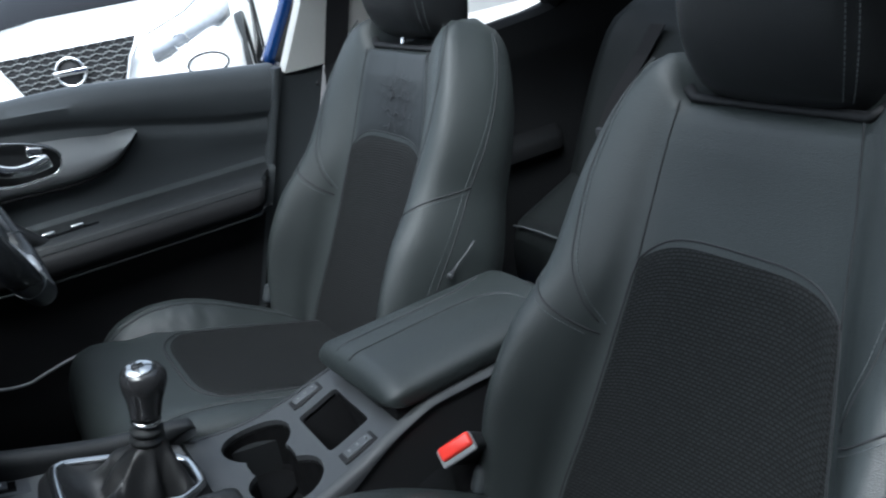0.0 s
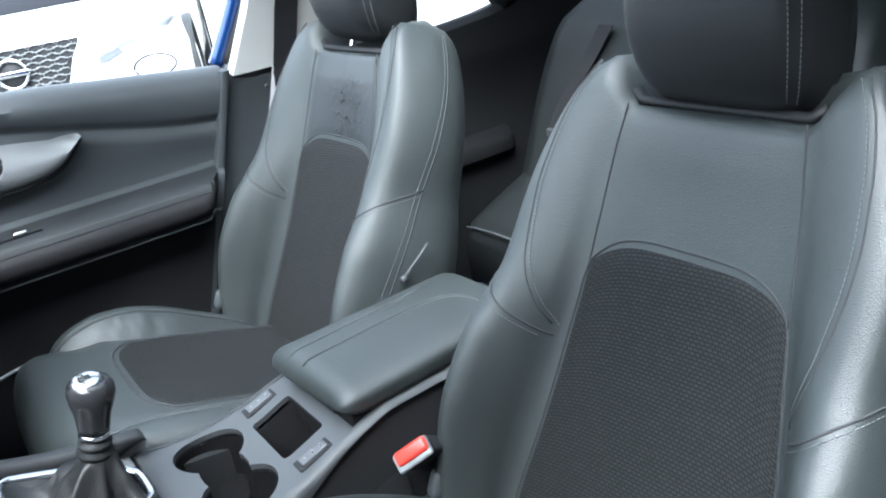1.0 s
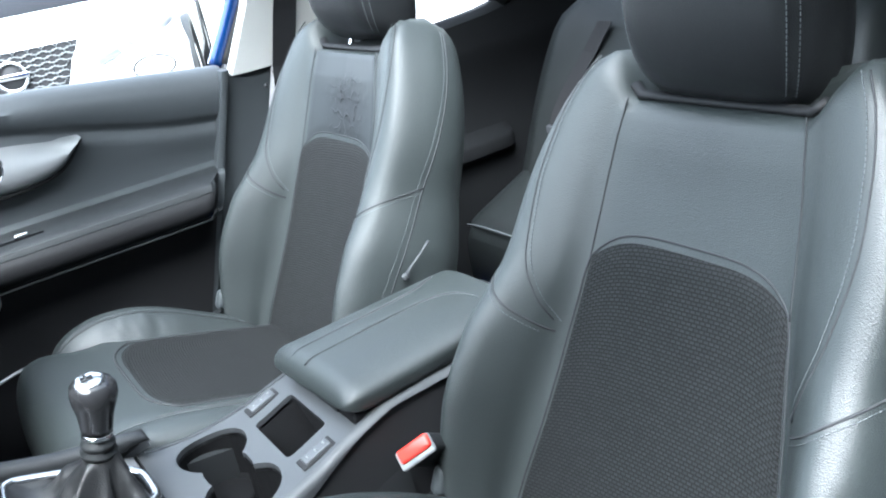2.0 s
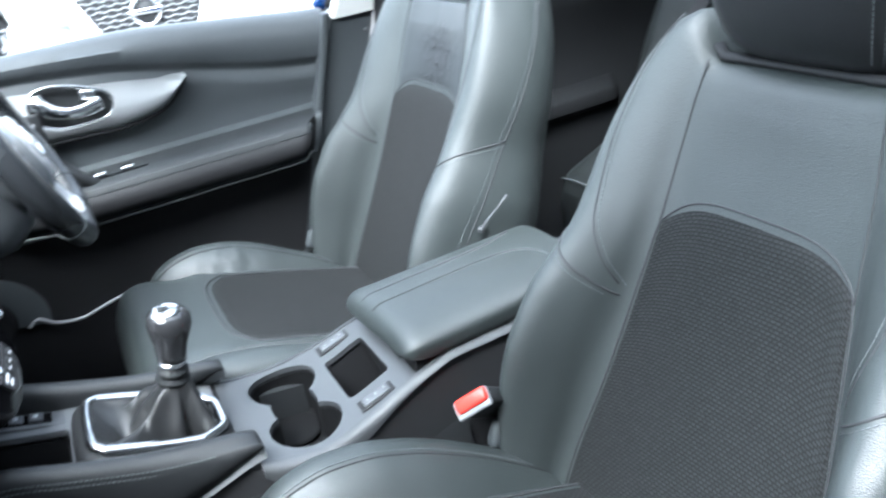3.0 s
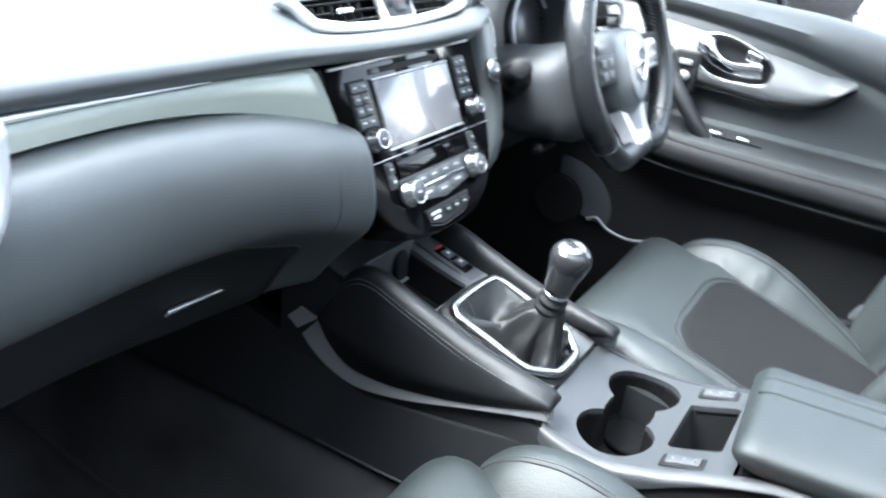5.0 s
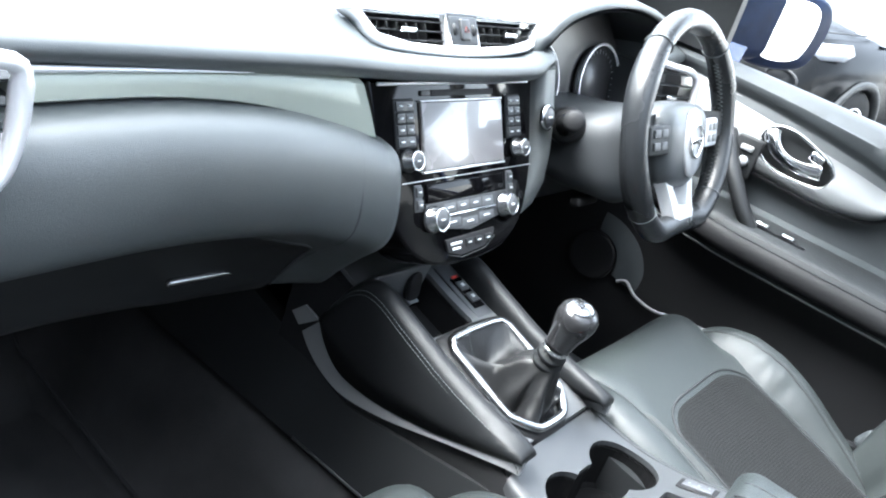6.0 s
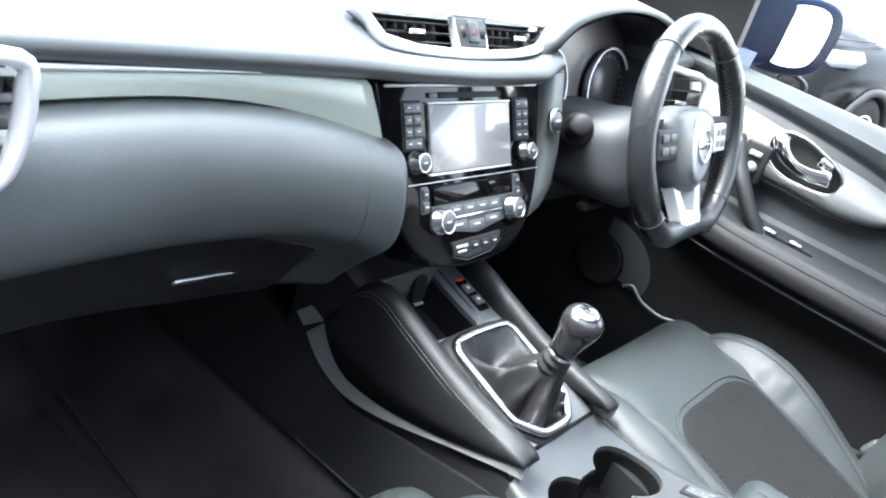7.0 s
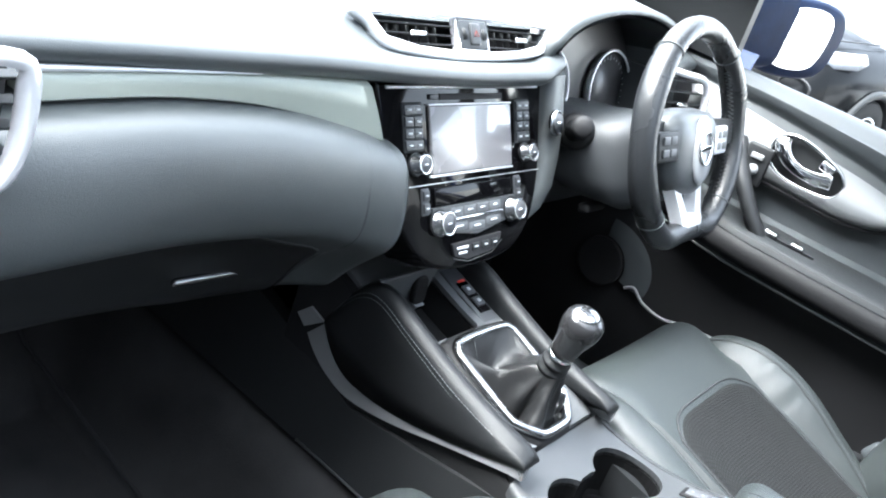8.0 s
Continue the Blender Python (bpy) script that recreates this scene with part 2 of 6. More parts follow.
    bmesh.ops.recalc_face_normals(bm, faces=bm.faces)
    bm.to_mesh(me)
    bm.free()
    return me


def part(name, bm, material, parent, label="", smooth=True, sharp=None):
    """Links a bmesh or mesh, in world metres, as one mesh object under a thing or a part."""
    if isinstance(bm, bmesh.types.BMesh):
        me = bpy.data.meshes.new(name)
        bmesh.ops.recalc_face_normals(bm, faces=bm.faces)
        bm.to_mesh(me)
        bm.free()
    else:
        me = bm
        me.name = name
    ob = new(name, me)
    finish(ob, material, parent, smooth, label)
    if sharp:
        me.set_sharp_from_angle(angle=radians(sharp))
    return ob


def grid(func, nu, nv, thick=0.0, uv=None):
    """A sheet func(s, v) over the unit square, s from -1 to 1, closed behind when thick."""
    verts, uvs = [], []
    for j in range(nv + 1):
        for i in range(nu + 1):
            s, v = -1 + 2 * i / nu, j / nv
            verts.append(Vector(func(s, v)))
            uvs.append(uv(s, v) if uv else (s, v))
    faces = [(j * (nu + 1) + i, j * (nu + 1) + i + 1, (j + 1) * (nu + 1) + i + 1, (j + 1) * (nu + 1) + i) for j in range(nv) for i in range(nu)]
    return mesh_of("sheet", verts, faces, uvs)


def loft(loops, closed=True, cap=True):
    """A skin over loops with the same number of points each."""
    n = len(loops[0])
    verts = [Vector(p) for lp in loops for p in lp]
    faces = []
    for j in range(len(loops) - 1):
        for i in range(n if closed else n - 1):
            k = (i + 1) % n
            faces.append((j * n + i, j * n + k, (j + 1) * n + k, (j + 1) * n + i))
    if cap:
        faces.append(tuple(range(n - 1, -1, -1)))
        faces.append(tuple((len(loops) - 1) * n + i for i in range(n)))
    return fix_normals(mesh_of("loft", verts, faces))


def smooth_line(pts, n, closed=False):
    """Catmull-Rom through the points, n steps a span."""
    p = [Vector(q) for q in pts]
    m = len(p)
    out = []
    spans = m if closed else m - 1
    for i in range(spans):
        if closed:
            a, b, c, d = p[(i - 1) % m], p[i], p[(i + 1) % m], p[(i + 2) % m]
        else:
            a, b, c, d = p[max(i - 1, 0)], p[i], p[i + 1], p[min(i + 2, m - 1)]
        for k in range(n):
            t = k / n
            out.append(0.5 * ((2 * b) + (c - a) * t + (2 * a - 5 * b + 4 * c - d) * t * t + (3 * b - a - 3 * c + d) * t ** 3))
    if not closed:
        out.append(p[-1])
    return out


def tube(pts, r, n=8, closed=False, flat=1.0, up=(0, 0, 1)):
    """A round or flattened rod along a line of points; r may be a list."""
    p = [Vector(q) for q in pts]
    loops = []
    m = len(p)
    for i in range(m):
        a = p[(i - 1) % m] if closed or i > 0 else p[i]
        b = p[(i + 1) % m] if closed or i < m - 1 else p[i]
        d = (b - a).normalized()
        side = d.cross(Vector(up))
        if side.length < 1e-4:
            side = d.cross(Vector((1, 0, 0)))
        side.normalize()
        top = side.cross(d)
        rr = r[i] if isinstance(r, (list, tuple)) else r
        loops.append([p[i] + side * math.cos(2 * math.pi * k / n) * rr + top * math.sin(2 * math.pi * k / n) * rr * flat for k in range(n)])
    if closed:
        loops.append(loops[0])
    return loft(loops, cap=not closed)


def join(meshes):
    bm = bmesh.new()
    for me in meshes:
        bm.from_mesh(me)
        bpy.data.meshes.remove(me)
    out = bpy.data.meshes.new("joined")
    bm.to_mesh(out)
    bm.free()
    return out


def stitches(pts, gap=0.0048, long=0.0034, r=0.0005):
    """A row of short thread stitches along a line."""
    p = [Vector(q) for q in pts]
    verts, faces = [], []
    run = 0.0
    for a, b in zip(p, p[1:]):
        seg = (b - a).length
        if seg < 1e-6:
            continue
        d = (b - a) / seg
        side = d.orthogonal().normalized()
        top = d.cross(side)
        s = -run
        while s < seg:
            if s >= 0:
                o = a + d * s
                k = len(verts)
                for q in (o, o + d * long):
                    for cx, cy in ((1, 0), (0, 1), (-1, 0), (0, -1)):
                        verts.append(q + side * cx * r + top * cy * r)
                faces += [(k + i, k + (i + 1) % 4, k + 4 + (i + 1) % 4, k + 4 + i) for i in range(4)]
            s += gap
        run = (gap - (s - seg)) % gap
    return mesh_of("stitch", verts, faces)


def rbox(size, r, m=None, seg=3):
    """A box of that size with rounded edges, at the pose m."""
    bm = bmesh.new()
    bmesh.ops.create_cube(bm, size=1.0, matrix=Matrix.Diagonal((*size, 1)))
    if r > 0:
        bmesh.ops.bevel(bm, geom=bm.edges[:], offset=min(r, min(size) * 0.49), segments=seg, profile=0.5, affect='EDGES')
    if m is not None:
        bmesh.ops.transform(bm, matrix=m, verts=bm.verts)
    return bm


def revolve(profile, n=24, m=None, cap=True):
    """Turns (radius, height) pairs about z."""
    loops = [[(r * math.cos(2 * math.pi * k / n), r * math.sin(2 * math.pi * k / n), z) for k in range(n)] for r, z in profile]
    me = loft(loops, cap=cap)
    if m is not None:
        me.transform(m)
    return me


def slab(outline, depth, m=None, bevel=0.0):
    """A plate with the given outline in its own x, y plane, of that depth along z, with rounded rims."""
    bm = bmesh.new()
    lo = [bm.verts.new((x, y, 0)) for x, y in outline]
    f = bm.faces.new(lo)
    ext = bmesh.ops.extrude_face_region(bm, geom=[f])
    bmesh.ops.translate(bm, vec=(0, 0, depth), verts=[g for g in ext["geom"] if isinstance(g, bmesh.types.BMVert)])
    bmesh.ops.recalc_face_normals(bm, faces=bm.faces)
    if bevel > 0:
        bmesh.ops.bevel(bm, geom=[e for e in bm.edges if abs(e.verts[0].co.z - e.verts[1].co.z) < 1e-6 and e.verts[0].co.z > depth * 0.5], offset=bevel, segments=3, profile=0.5, affect='EDGES')
    if m is not None:
        bmesh.ops.transform(bm, matrix=m, verts=bm.verts)
    return bm


def rrect(w, h, r, n=5):
    out = []
    for cx, cy, a0 in ((w / 2 - r, h / 2 - r, 0), (-w / 2 + r, h / 2 - r, 90), (-w / 2 + r, -h / 2 + r, 180), (w / 2 - r, -h / 2 + r, 270)):
        for k in range(n + 1):
            a = radians(a0 + 90 * k / n)
            out.append((cx + r * math.cos(a), cy + r * math.sin(a)))
    return out


def cut(ob, cutters):
    """Subtracts closed meshes from ob for good."""
    for me in cutters:
        tool = new("tool", me)
        mod = ob.modifiers.new("cut", 'BOOLEAN')
        mod.operation, mod.object, mod.solver = 'DIFFERENCE', tool, 'EXACT'
        deps = bpy.context.evaluated_depsgraph_get()
        deps.update()
        made = bpy.data.meshes.new_from_object(ob.evaluated_get(deps))
        ob.modifiers.remove(mod)
        ob.data = made
        bpy.data.objects.remove(tool)
    return ob


def bm_mesh(bm):
    me = bpy.data.meshes.new("m")
    bmesh.ops.recalc_face_normals(bm, faces=bm.faces)
    bm.to_mesh(me)
    bm.free()
    return me


def lerp_table(table, x):
    xs = [r[0] for r in table]
    return [float(np.interp(x, xs, [r[k] for r in table])) for k in range(1, len(table[0]))]


def curve_table(table, x):
    """Like lerp_table, with a smooth curve through the rows."""
    n = len(table)
    x = min(max(x, table[0][0]), table[-1][0])
    i = max(0, min(n - 2, sum(1 for r in table if r[0] <= x) - 1))
    a, b = table[i], table[i + 1]
    h = b[0] - a[0]
    t = (x - a[0]) / h
    out = []
    for k in range(1, len(a)):
        s = (b[k] - a[k]) / h
        s0 = (a[k] - table[i - 1][k]) / (a[0] - table[i - 1][0]) if i > 0 else s
        s1 = (table[i + 2][k] - b[k]) / (table[i + 2][0] - b[0]) if i < n - 2 else s
        m0 = 0.0 if s0 * s <= 0 else 2 * s0 * s / (s0 + s)
        m1 = 0.0 if s1 * s <= 0 else 2 * s1 * s / (s1 + s)
        out.append((2 * t ** 3 - 3 * t * t + 1) * a[k] + (t ** 3 - 2 * t * t + t) * h * m0 + (3 * t * t - 2 * t ** 3) * b[k] + (t ** 3 - t * t) * h * m1)
    return out


# ---- front seats ----
RECLINE = radians(22)
BACK_U = Vector((0, -math.sin(RECLINE), math.cos(RECLINE)))
BACK_N = Vector((0, math.cos(RECLINE), math.sin(RECLINE)))
# height up the backrest: half width, bolster depth, half width of the middle panel
BACK = [(0.00, 0.225, 0.060, 0.178), (0.08, 0.247, 0.080, 0.172), (0.16, 0.255, 0.088, 0.160), (0.24, 0.252, 0.078, 0.145), (0.29, 0.243, 0.060, 0.134),
        (0.335, 0.233, 0.046, 0.125), (0.39, 0.230, 0.036, 0.118), (0.44, 0.221, 0.030, 0.114), (0.49, 0.204, 0.023, 0.110), (0.53, 0.183, 0.016, 0.106),
        (0.555, 0.165, 0.010, 0.102), (0.572, 0.148, 0.004, 0.098), (0.581, 0.132, 0.000, 0.094)]
BACK_TOP = 0.581


def half_section(w, b, hi, thick):
    """Right half of a cross-section, from the middle of the face round the bolster to the middle of the rear."""
    g = w - hi
    return smooth_line([(0, -0.004, 0), (hi * 0.6, -0.002, 0), (hi, 0.003, 0), (hi + 0.25 * g, b * 0.45 + 0.003, 0), (hi + 0.50 * g, b * 0.90, 0), (hi + 0.70 * g, b * 0.97, 0),
                        (hi + 0.88 * g, b * 0.74 - 0.003, 0), (w - 0.003, b * 0.25 - 0.018, 0), (w, -0.052, 0), (w - 0.010, -thick * 0.74, 0), (w - 0.040, -thick * 0.97, 0), (w * 0.5, -thick, 0), (0, -thick, 0)], 4)


def face_depth(sec, x):
    """Depth of the front face at a distance from the middle."""
    x = abs(x)
    best = sec[0].y
    for a, b in zip(sec, sec[1:]):
        if a.x <= x <= b.x and b.x > a.x:
            return a.y + (b.y - a.y) * (x - a.x) / (b.x - a.x)
        if b.x < a.x:
            break
        best = b.y
    return best


def car_seat(name, xc, dz, inner, label, worn):
    """A front seat; inner is +1 or -1, the side towards the middle of the car."""
    seat = empty(name, (xc, -0.2, 0.40 + dz), label, "car seat", "front seats")
    base = Vector((xc, -0.366, 0.62 + dz))

    def notch(x, a):
        t = max(0.0, (a - 0.44) / (BACK_TOP - 0.44))
        k = min(1.0, max(0.0, (0.137 - abs(x)) / 0.040))
        return a - 0.052 * t * k * k * (3 - 2 * k)

    def back_pt(x, a, lift=0.0):
        w, b, hi = curve_table(BACK, a)
        sec = half_section(w, b, hi, 0.115)
        d = face_depth(sec, x)
        bow = -0.010 * math.sin(min(1, a / 0.5) * math.pi) * max(0, 1 - (x / 0.2) ** 2)
        return base + Vector((x, 0, 0)) + BACK_U * notch(x, a) + BACK_N * (d + lift + bow)

    loops = []
    steps = 48
    for j in range(steps + 1):
        a = BACK_TOP * j / steps
        w, b, hi = curve_table(BACK, a)
        sec = half_section(w, b, hi, 0.115)
        full = sec + [Vector((-p.x, p.y, 0)) for p in sec[-2:0:-1]]
        top = max(0.0, (a - 0.53) / 0.051)
        squeeze = 1 - 0.50 * top ** 3
        loop = []
        for p in full:
            d = -0.055 + (p.y + 0.055) * squeeze
            bow = -0.010 * math.sin(min(1, a / 0.5) * math.pi) * max(0, 1 - (p.x / 0.2) ** 2) if p.y > -0.05 else 0
            loop.append(base + Vector((p.x, 0, 0)) + BACK_U * notch(p.x, a) + BACK_N * (d + bow))
        loops.append(loop)
    back = part("backrest", loft(loops), LEATHER, seat)

    def top_edge(x):
        return 0.386 - 0.036 * (abs(x) / 0.122) ** 4.5

    def panel_half(a):
        return curve_table([(0.0, 0.172), (0.06, 0.168), (0.16, 0.152), (0.26, 0.137), (0.35, 0.124), (0.39, 0.121)], a)[0]

    def insert(s, v):
        a = 0.015 + v * (top_edge(s * 0.118) - 0.015)
        x = s * panel_half(a)
        rim = min(1.0, min(1 - abs(s), 1 - v) / 0.05)
        return back_pt(x, a, -0.003 + 0.007 * rim ** 0.5)
    part("backrest_panel", grid(insert, 40, 44, uv=lambda s, v: (s * panel_half(v * 0.38), v * 0.38)), FABRIC, seat, "dark woven cloth panel")

    if worn:
        def upper(s, v):
            a = top_edge(s * 0.112) + 0.004 + v * (0.560 - top_edge(s * 0.112) - 0.004)
            x = s * (0.112 - 0.016 * v)
            rim = min(1.0, min(1 - abs(s), 1 - v, v) / 0.06)
            wave = 0.0006 * rim * (noise.noise(Vector((x * 60, a * 60, 1.7))) + 0.6 * noise.noise(Vector((x * 150, a * 90, 4.0)))) * max(0, 1 - ((x + 0.02) / 0.09) ** 2 - ((a - 0.455) / 0.06) ** 2) ** 0.5 if ((x + 0.02) / 0.09) ** 2 + ((a - 0.455) / 0.06) ** 2 < 1 else 0.0
            return back_pt(x, a, 0.0004 + 0.0008 * rim + wave)
        part("upper_panel", grid(upper, 60, 50, uv=lambda s, v: (s * 0.108, 0.384 + v * 0.150)), CRACKED, seat, "creased and cracked black leather")

    # seams: round the panel, up to the headrest, across the bolsters, along the edges
    def seam(curve, r=0.0012, lift=0.0002, name="seam"):
        return part(name, tube([back_pt(x, a, lift) for x, a in curve], r, 6), SEAM, seat)

    edge = [(-panel_half(0.02 + 0.33 * i / 20), 0.02 + 0.33 * i / 20) for i in range(21)]
    arch = [(x, top_edge(x) + 0.003) for x in np.linspace(-0.121, 0.121, 24)]
    seam(edge[:-1] + arch + [(-x, a) for x, a in edge[-2::-1]])
    # a point on the skin, by its place q round the half section, lifted off along the skin's normal
    def skin_pt(sx, a, q, lift=0.0):
        w, b, hi = curve_table(BACK, a)
        sec = half_section(w, b, hi, 0.115)
        i = min(int(q), len(sec) - 2)
        p, d = sec[i].lerp(sec[i + 1], q - i), (sec[i + 1] - sec[i]).normalized()
        x, y = p.x - d.y * lift, p.y + d.x * lift
        bow = -0.010 * math.sin(min(1, a / 0.5) * math.pi) * max(0, 1 - (x / 0.2) ** 2) if y > -0.05 else 0
        return base + Vector((sx * x, 0, 0)) + BACK_U * notch(x, a) + BACK_N * (y + bow)

    def side_q(a):
        return curve_table([(0.03, 25.6), (0.20, 27.2), (0.335, 29.4), (0.42, 31.2), (0.50, 33.0), (0.56, 34.2)], a)[0]

    for sx in (-1, 1):
        seam([(sx * (0.122 - 0.020 * t), 0.352 + 0.214 * t) for t in np.linspace(0, 1, 24)], 0.0010)
        cross = []
        for t in np.linspace(0, 1, 26):
            a = 0.262 + 0.080 * t ** 1.25
            cross.append((a, 9.0 + (side_q(a) - 9.0) * t))
        part("seam", tube([skin_pt(sx, a, q, 0.0001) for a, q in cross], 0.0013, 6), SEAM, seat)
        part("stitching", stitches([skin_pt(sx, a - 0.006, q, 0.0006) for a, q in cross[2:]]), STITCH, seat, "pale grey stitching")
        rim = [(sx * curve_table([(0.275, 0.150), (0.30, 0.164), (0.35, 0.181), (0.42, 0.187), (0.48, 0.180), (0.53, 0.166), (0.562, 0.149)], a)[0], a) for a in np.linspace(0.275, 0.562, 34)]
        seam(rim, 0.0010, 0.0)
        part("stitching", stitches([back_pt(x - sx * 0.006, a, 0.0010) for x, a in rim]), STITCH, seat, "pale grey stitching")
        # seam where the bolster turns to the side, slanting from the shoulder's rear to the cushion
        edge_a = np.linspace(0.03, 0.560, 40)
        part("seam", tube([skin_pt(sx, a, side_q(a), -0.0002) for a in edge_a], 0.0013, 6), SEAM, seat)
        part("stitching", stitches([skin_pt(sx, a, side_q(a) - 0.75, 0.0006) for a in edge_a]), STITCH, seat, "pale grey stitching")

    # dark channel under the headrest
    part("headrest_channel", tube([back_pt(x, 0.578, -0.015) for x in np.linspace(-0.108, 0.108, 20)], 0.007, 10, flat=0.7), BLACK, seat, "dark channel under the headrest")

    # headrest on two posts
    hb = base + BACK_U * (0.542 if worn else 0.528) + BACK_N * -0.052
    loops = []
    for j in range(19):
        v = j / 18
        h = 0.185 * (0.5 - 0.5 * math.cos(math.pi * v))
        k = math.sin(math.pi * min(1, max(0, v))) ** 0.42
        w = (0.107 - 0.008 * v) * (0.35 + 0.65 * k)
        t = 0.058 * k + 0.004
        lean = 0.000 + 0.105 * v
        loop = []
        for i in range(40):
            c, sn = math.cos(2 * math.pi * i / 40), math.sin(2 * math.pi * i / 40)
            x = w * math.copysign(abs(c) ** 0.42, c)
            d = t * math.copysign(abs(sn) ** 0.62, sn)
            loop.append(hb + Vector((x, 0, 0)) + BACK_U * (h + 0.0) + BACK_N * (d + lean))
        loops.append(loop)
    # darker leather than the backrest: the headrest's shade is in its colour
    head = part("headrest", loft(loops), PAD_LEATHER, seat, "black leather headrest, its shade put into a darker tone")
    for sx in (-1, 1):
        for off in (0.0, 0.007):
            pts = []
            for v in np.linspace(0.14, 0.86, 22):
                k = math.sin(math.pi * v) ** 0.42
                wv = (0.107 - 0.008 * v) * (0.35 + 0.65 * k)
                f = 0.945 - off / 0.107
                depth = (1 - f ** (2 / 0.42)) ** 0.31
                pts.append(hb + Vector((sx * f * wv, 0, 0)) + BACK_U * (0.185 * (0.5 - 0.5 * math.cos(math.pi * v))) + BACK_N * (0.105 * v + (0.058 * k + 0.004) * depth + 0.0006))
            part("stitching", stitches(pts), STITCH, head, "pale grey stitching")
        part("post", tube([hb + Vector((sx * 0.062, 0, 0)) + BACK_U * h + BACK_N * 0.012 for h in (-0.07, 0.0, 0.04)], 0.0045, 12), CHROME, seat, "chrome headrest post")

    # cushion: middle with a rolled front, two raised bolsters beside it
    def mid_z(y):
        return curve_table([(-0.42, 0.630), (-0.38, 0.648), (-0.25, 0.692), (-0.13, 0.728), (-0.05, 0.748), (-0.01, 0.753), (0.015, 0.748), (0.032, 0.736), (0.044, 0.716), (0.051, 0.690), (0.055, 0.655), (0.056, 0.61)], y)[0] + dz

    def mid_w(y):
        return curve_table([(-0.42, 0.150), (-0.12, 0.156), (-0.06, 0.170), (-0.02, 0.196), (0.005, 0.205), (0.025, 0.200), (0.042, 0.180), (0.052, 0.155), (0.056, 0.135)], y)[0]

    def mid_pt(x, y, lift=0.0):
        w = mid_w(y)
        edge = min(1.0, abs(x) / w)
        crown = -0.006 * (1 - edge ** 2) - 0.030 * max(0.0, (edge - 0.72) / 0.28) ** 2.5 * max(0.0, min(1.0, (y + 0.10) / 0.10))
        return Vector((xc + x, y, mid_z(y) + crown + lift))

    loops = []
    ys_c = list(np.linspace(-0.42, -0.02, 26)) + [-0.005, 0.008, 0.018, 0.026, 0.033, 0.039, 0.044, 0.048, 0.051, 0.0535, 0.055, 0.056]
    for y in ys_c:
        w = mid_w(y)
        lp = [mid_pt(w * e, y) for e in (-1.0, -0.98, -0.95, -0.9, -0.84, -0.76, -0.6, -0.3, 0, 0.3, 0.6, 0.76, 0.84, 0.9, 0.95, 0.98, 1.0)]
        lo = 0.585 + dz
        loops.append(lp + [Vector((xc + w * 0.99, y - 0.002, (lp[-1].z + lo) / 2)), Vector((xc + w * 0.93, y - 0.004, lo)), Vector((xc - w * 0.93, y - 0.004, lo)), Vector((xc - w * 0.99, y - 0.002, (lp[0].z + lo) / 2))])
    part("cushion", loft(loops), LEATHER, seat)

    def bol_z(y):
        return curve_table([(-0.42, 0.604), (-0.387, 0.632), (-0.31, 0.694), (-0.25, 0.734), (-0.20, 0.760), (-0.15, 0.776), (-0.11, 0.780), (-0.07, 0.773), (-0.045, 0.761), (-0.028, 0.746), (-0.015, 0.727), (-0.006, 0.700), (-0.002, 0.67)], y)[0] + dz

    def low_z(y):
        return curve_table([(-0.42, 0.604), (-0.31, 0.672), (-0.182, 0.726), (-0.107, 0.749), (-0.05, 0.757), (-0.015, 0.754), (0.0, 0.746), (0.010, 0.730), (0.016, 0.700), (0.018, 0.67)], y)[0] + dz
    BOL = smooth_line([(0.118, -0.085, 0), (0.145, -0.046, 0), (0.168, -0.018, 0), (0.188, -0.004, 0), (0.206, 0.0, 0), (0.224, -0.005, 0), (0.237, -0.020, 0), (0.243, -0.048, 0), (0.242, -0.10, 0)], 4)
    for sx in (-1, 1):
        folded = worn and sx == -inner
        flat_side = worn and sx == inner
        top_of = low_z if flat_side else (lambda y: bol_z(y) - 0.016 * min(1.0, (y + 0.42) / 0.15)) if folded else bol_z
        shift = 0.020 if flat_side else 0.0

        def bol_pt(k, y, out=0.0, sx=sx, folded=folded, top_of=top_of, shift=shift):
            p = BOL[k]
            tip = max(0.0, (y - shift + 0.06) / 0.06)
            x = 0.200 + (p.x - 0.200) * (1 - 0.45 * tip ** 2.5)
            fold = 0.0
            if folded and 2 < k < 15:
                m = math.sin(math.pi * (k - 2) / 13.0)
                fold = m * 0.0042 * math.exp(-((y + 0.165) / 0.05) ** 2) * (noise.noise(Vector((y * 55 + x * 22, x * 9, 3.1))) + 0.5 * noise.noise(Vector((y * 120 - x * 30, x * 15, 7.7))))
            return Vector((xc + sx * (x + out * 0.3), y, top_of(y) + p.y * (0.75 if shift else 1.0) + fold + out))
        ys_b = list(np.linspace(-0.42, -0.07, 70)) + [-0.058, -0.048, -0.040, -0.033, -0.027, -0.021, -0.016, -0.012, -0.008, -0.005, -0.002]
        ys_b = [y + shift * (y + 0.42) / 0.42 for y in ys_b]
        loops = []
        for y in ys_b:
            lp = [bol_pt(k, y) for k in range(len(BOL))]
            lo = min(lp[-1].z, top_of(y) - 0.09)
            loops.append(lp + [Vector((lp[-1].x, y, lo - 0.03)), Vector((lp[0].x, y, lo - 0.03))])
        bol = part("side_bolster", loft(loops), LEATHER, seat, "raised leather bolster with soft folds" if folded else "")
        ys_s = np.linspace(-0.36, -0.018, 40)
        part("seam", tube([bol_pt(12, y, 0.0002) for y in ys_s], 0.0013, 6), SEAM, bol)
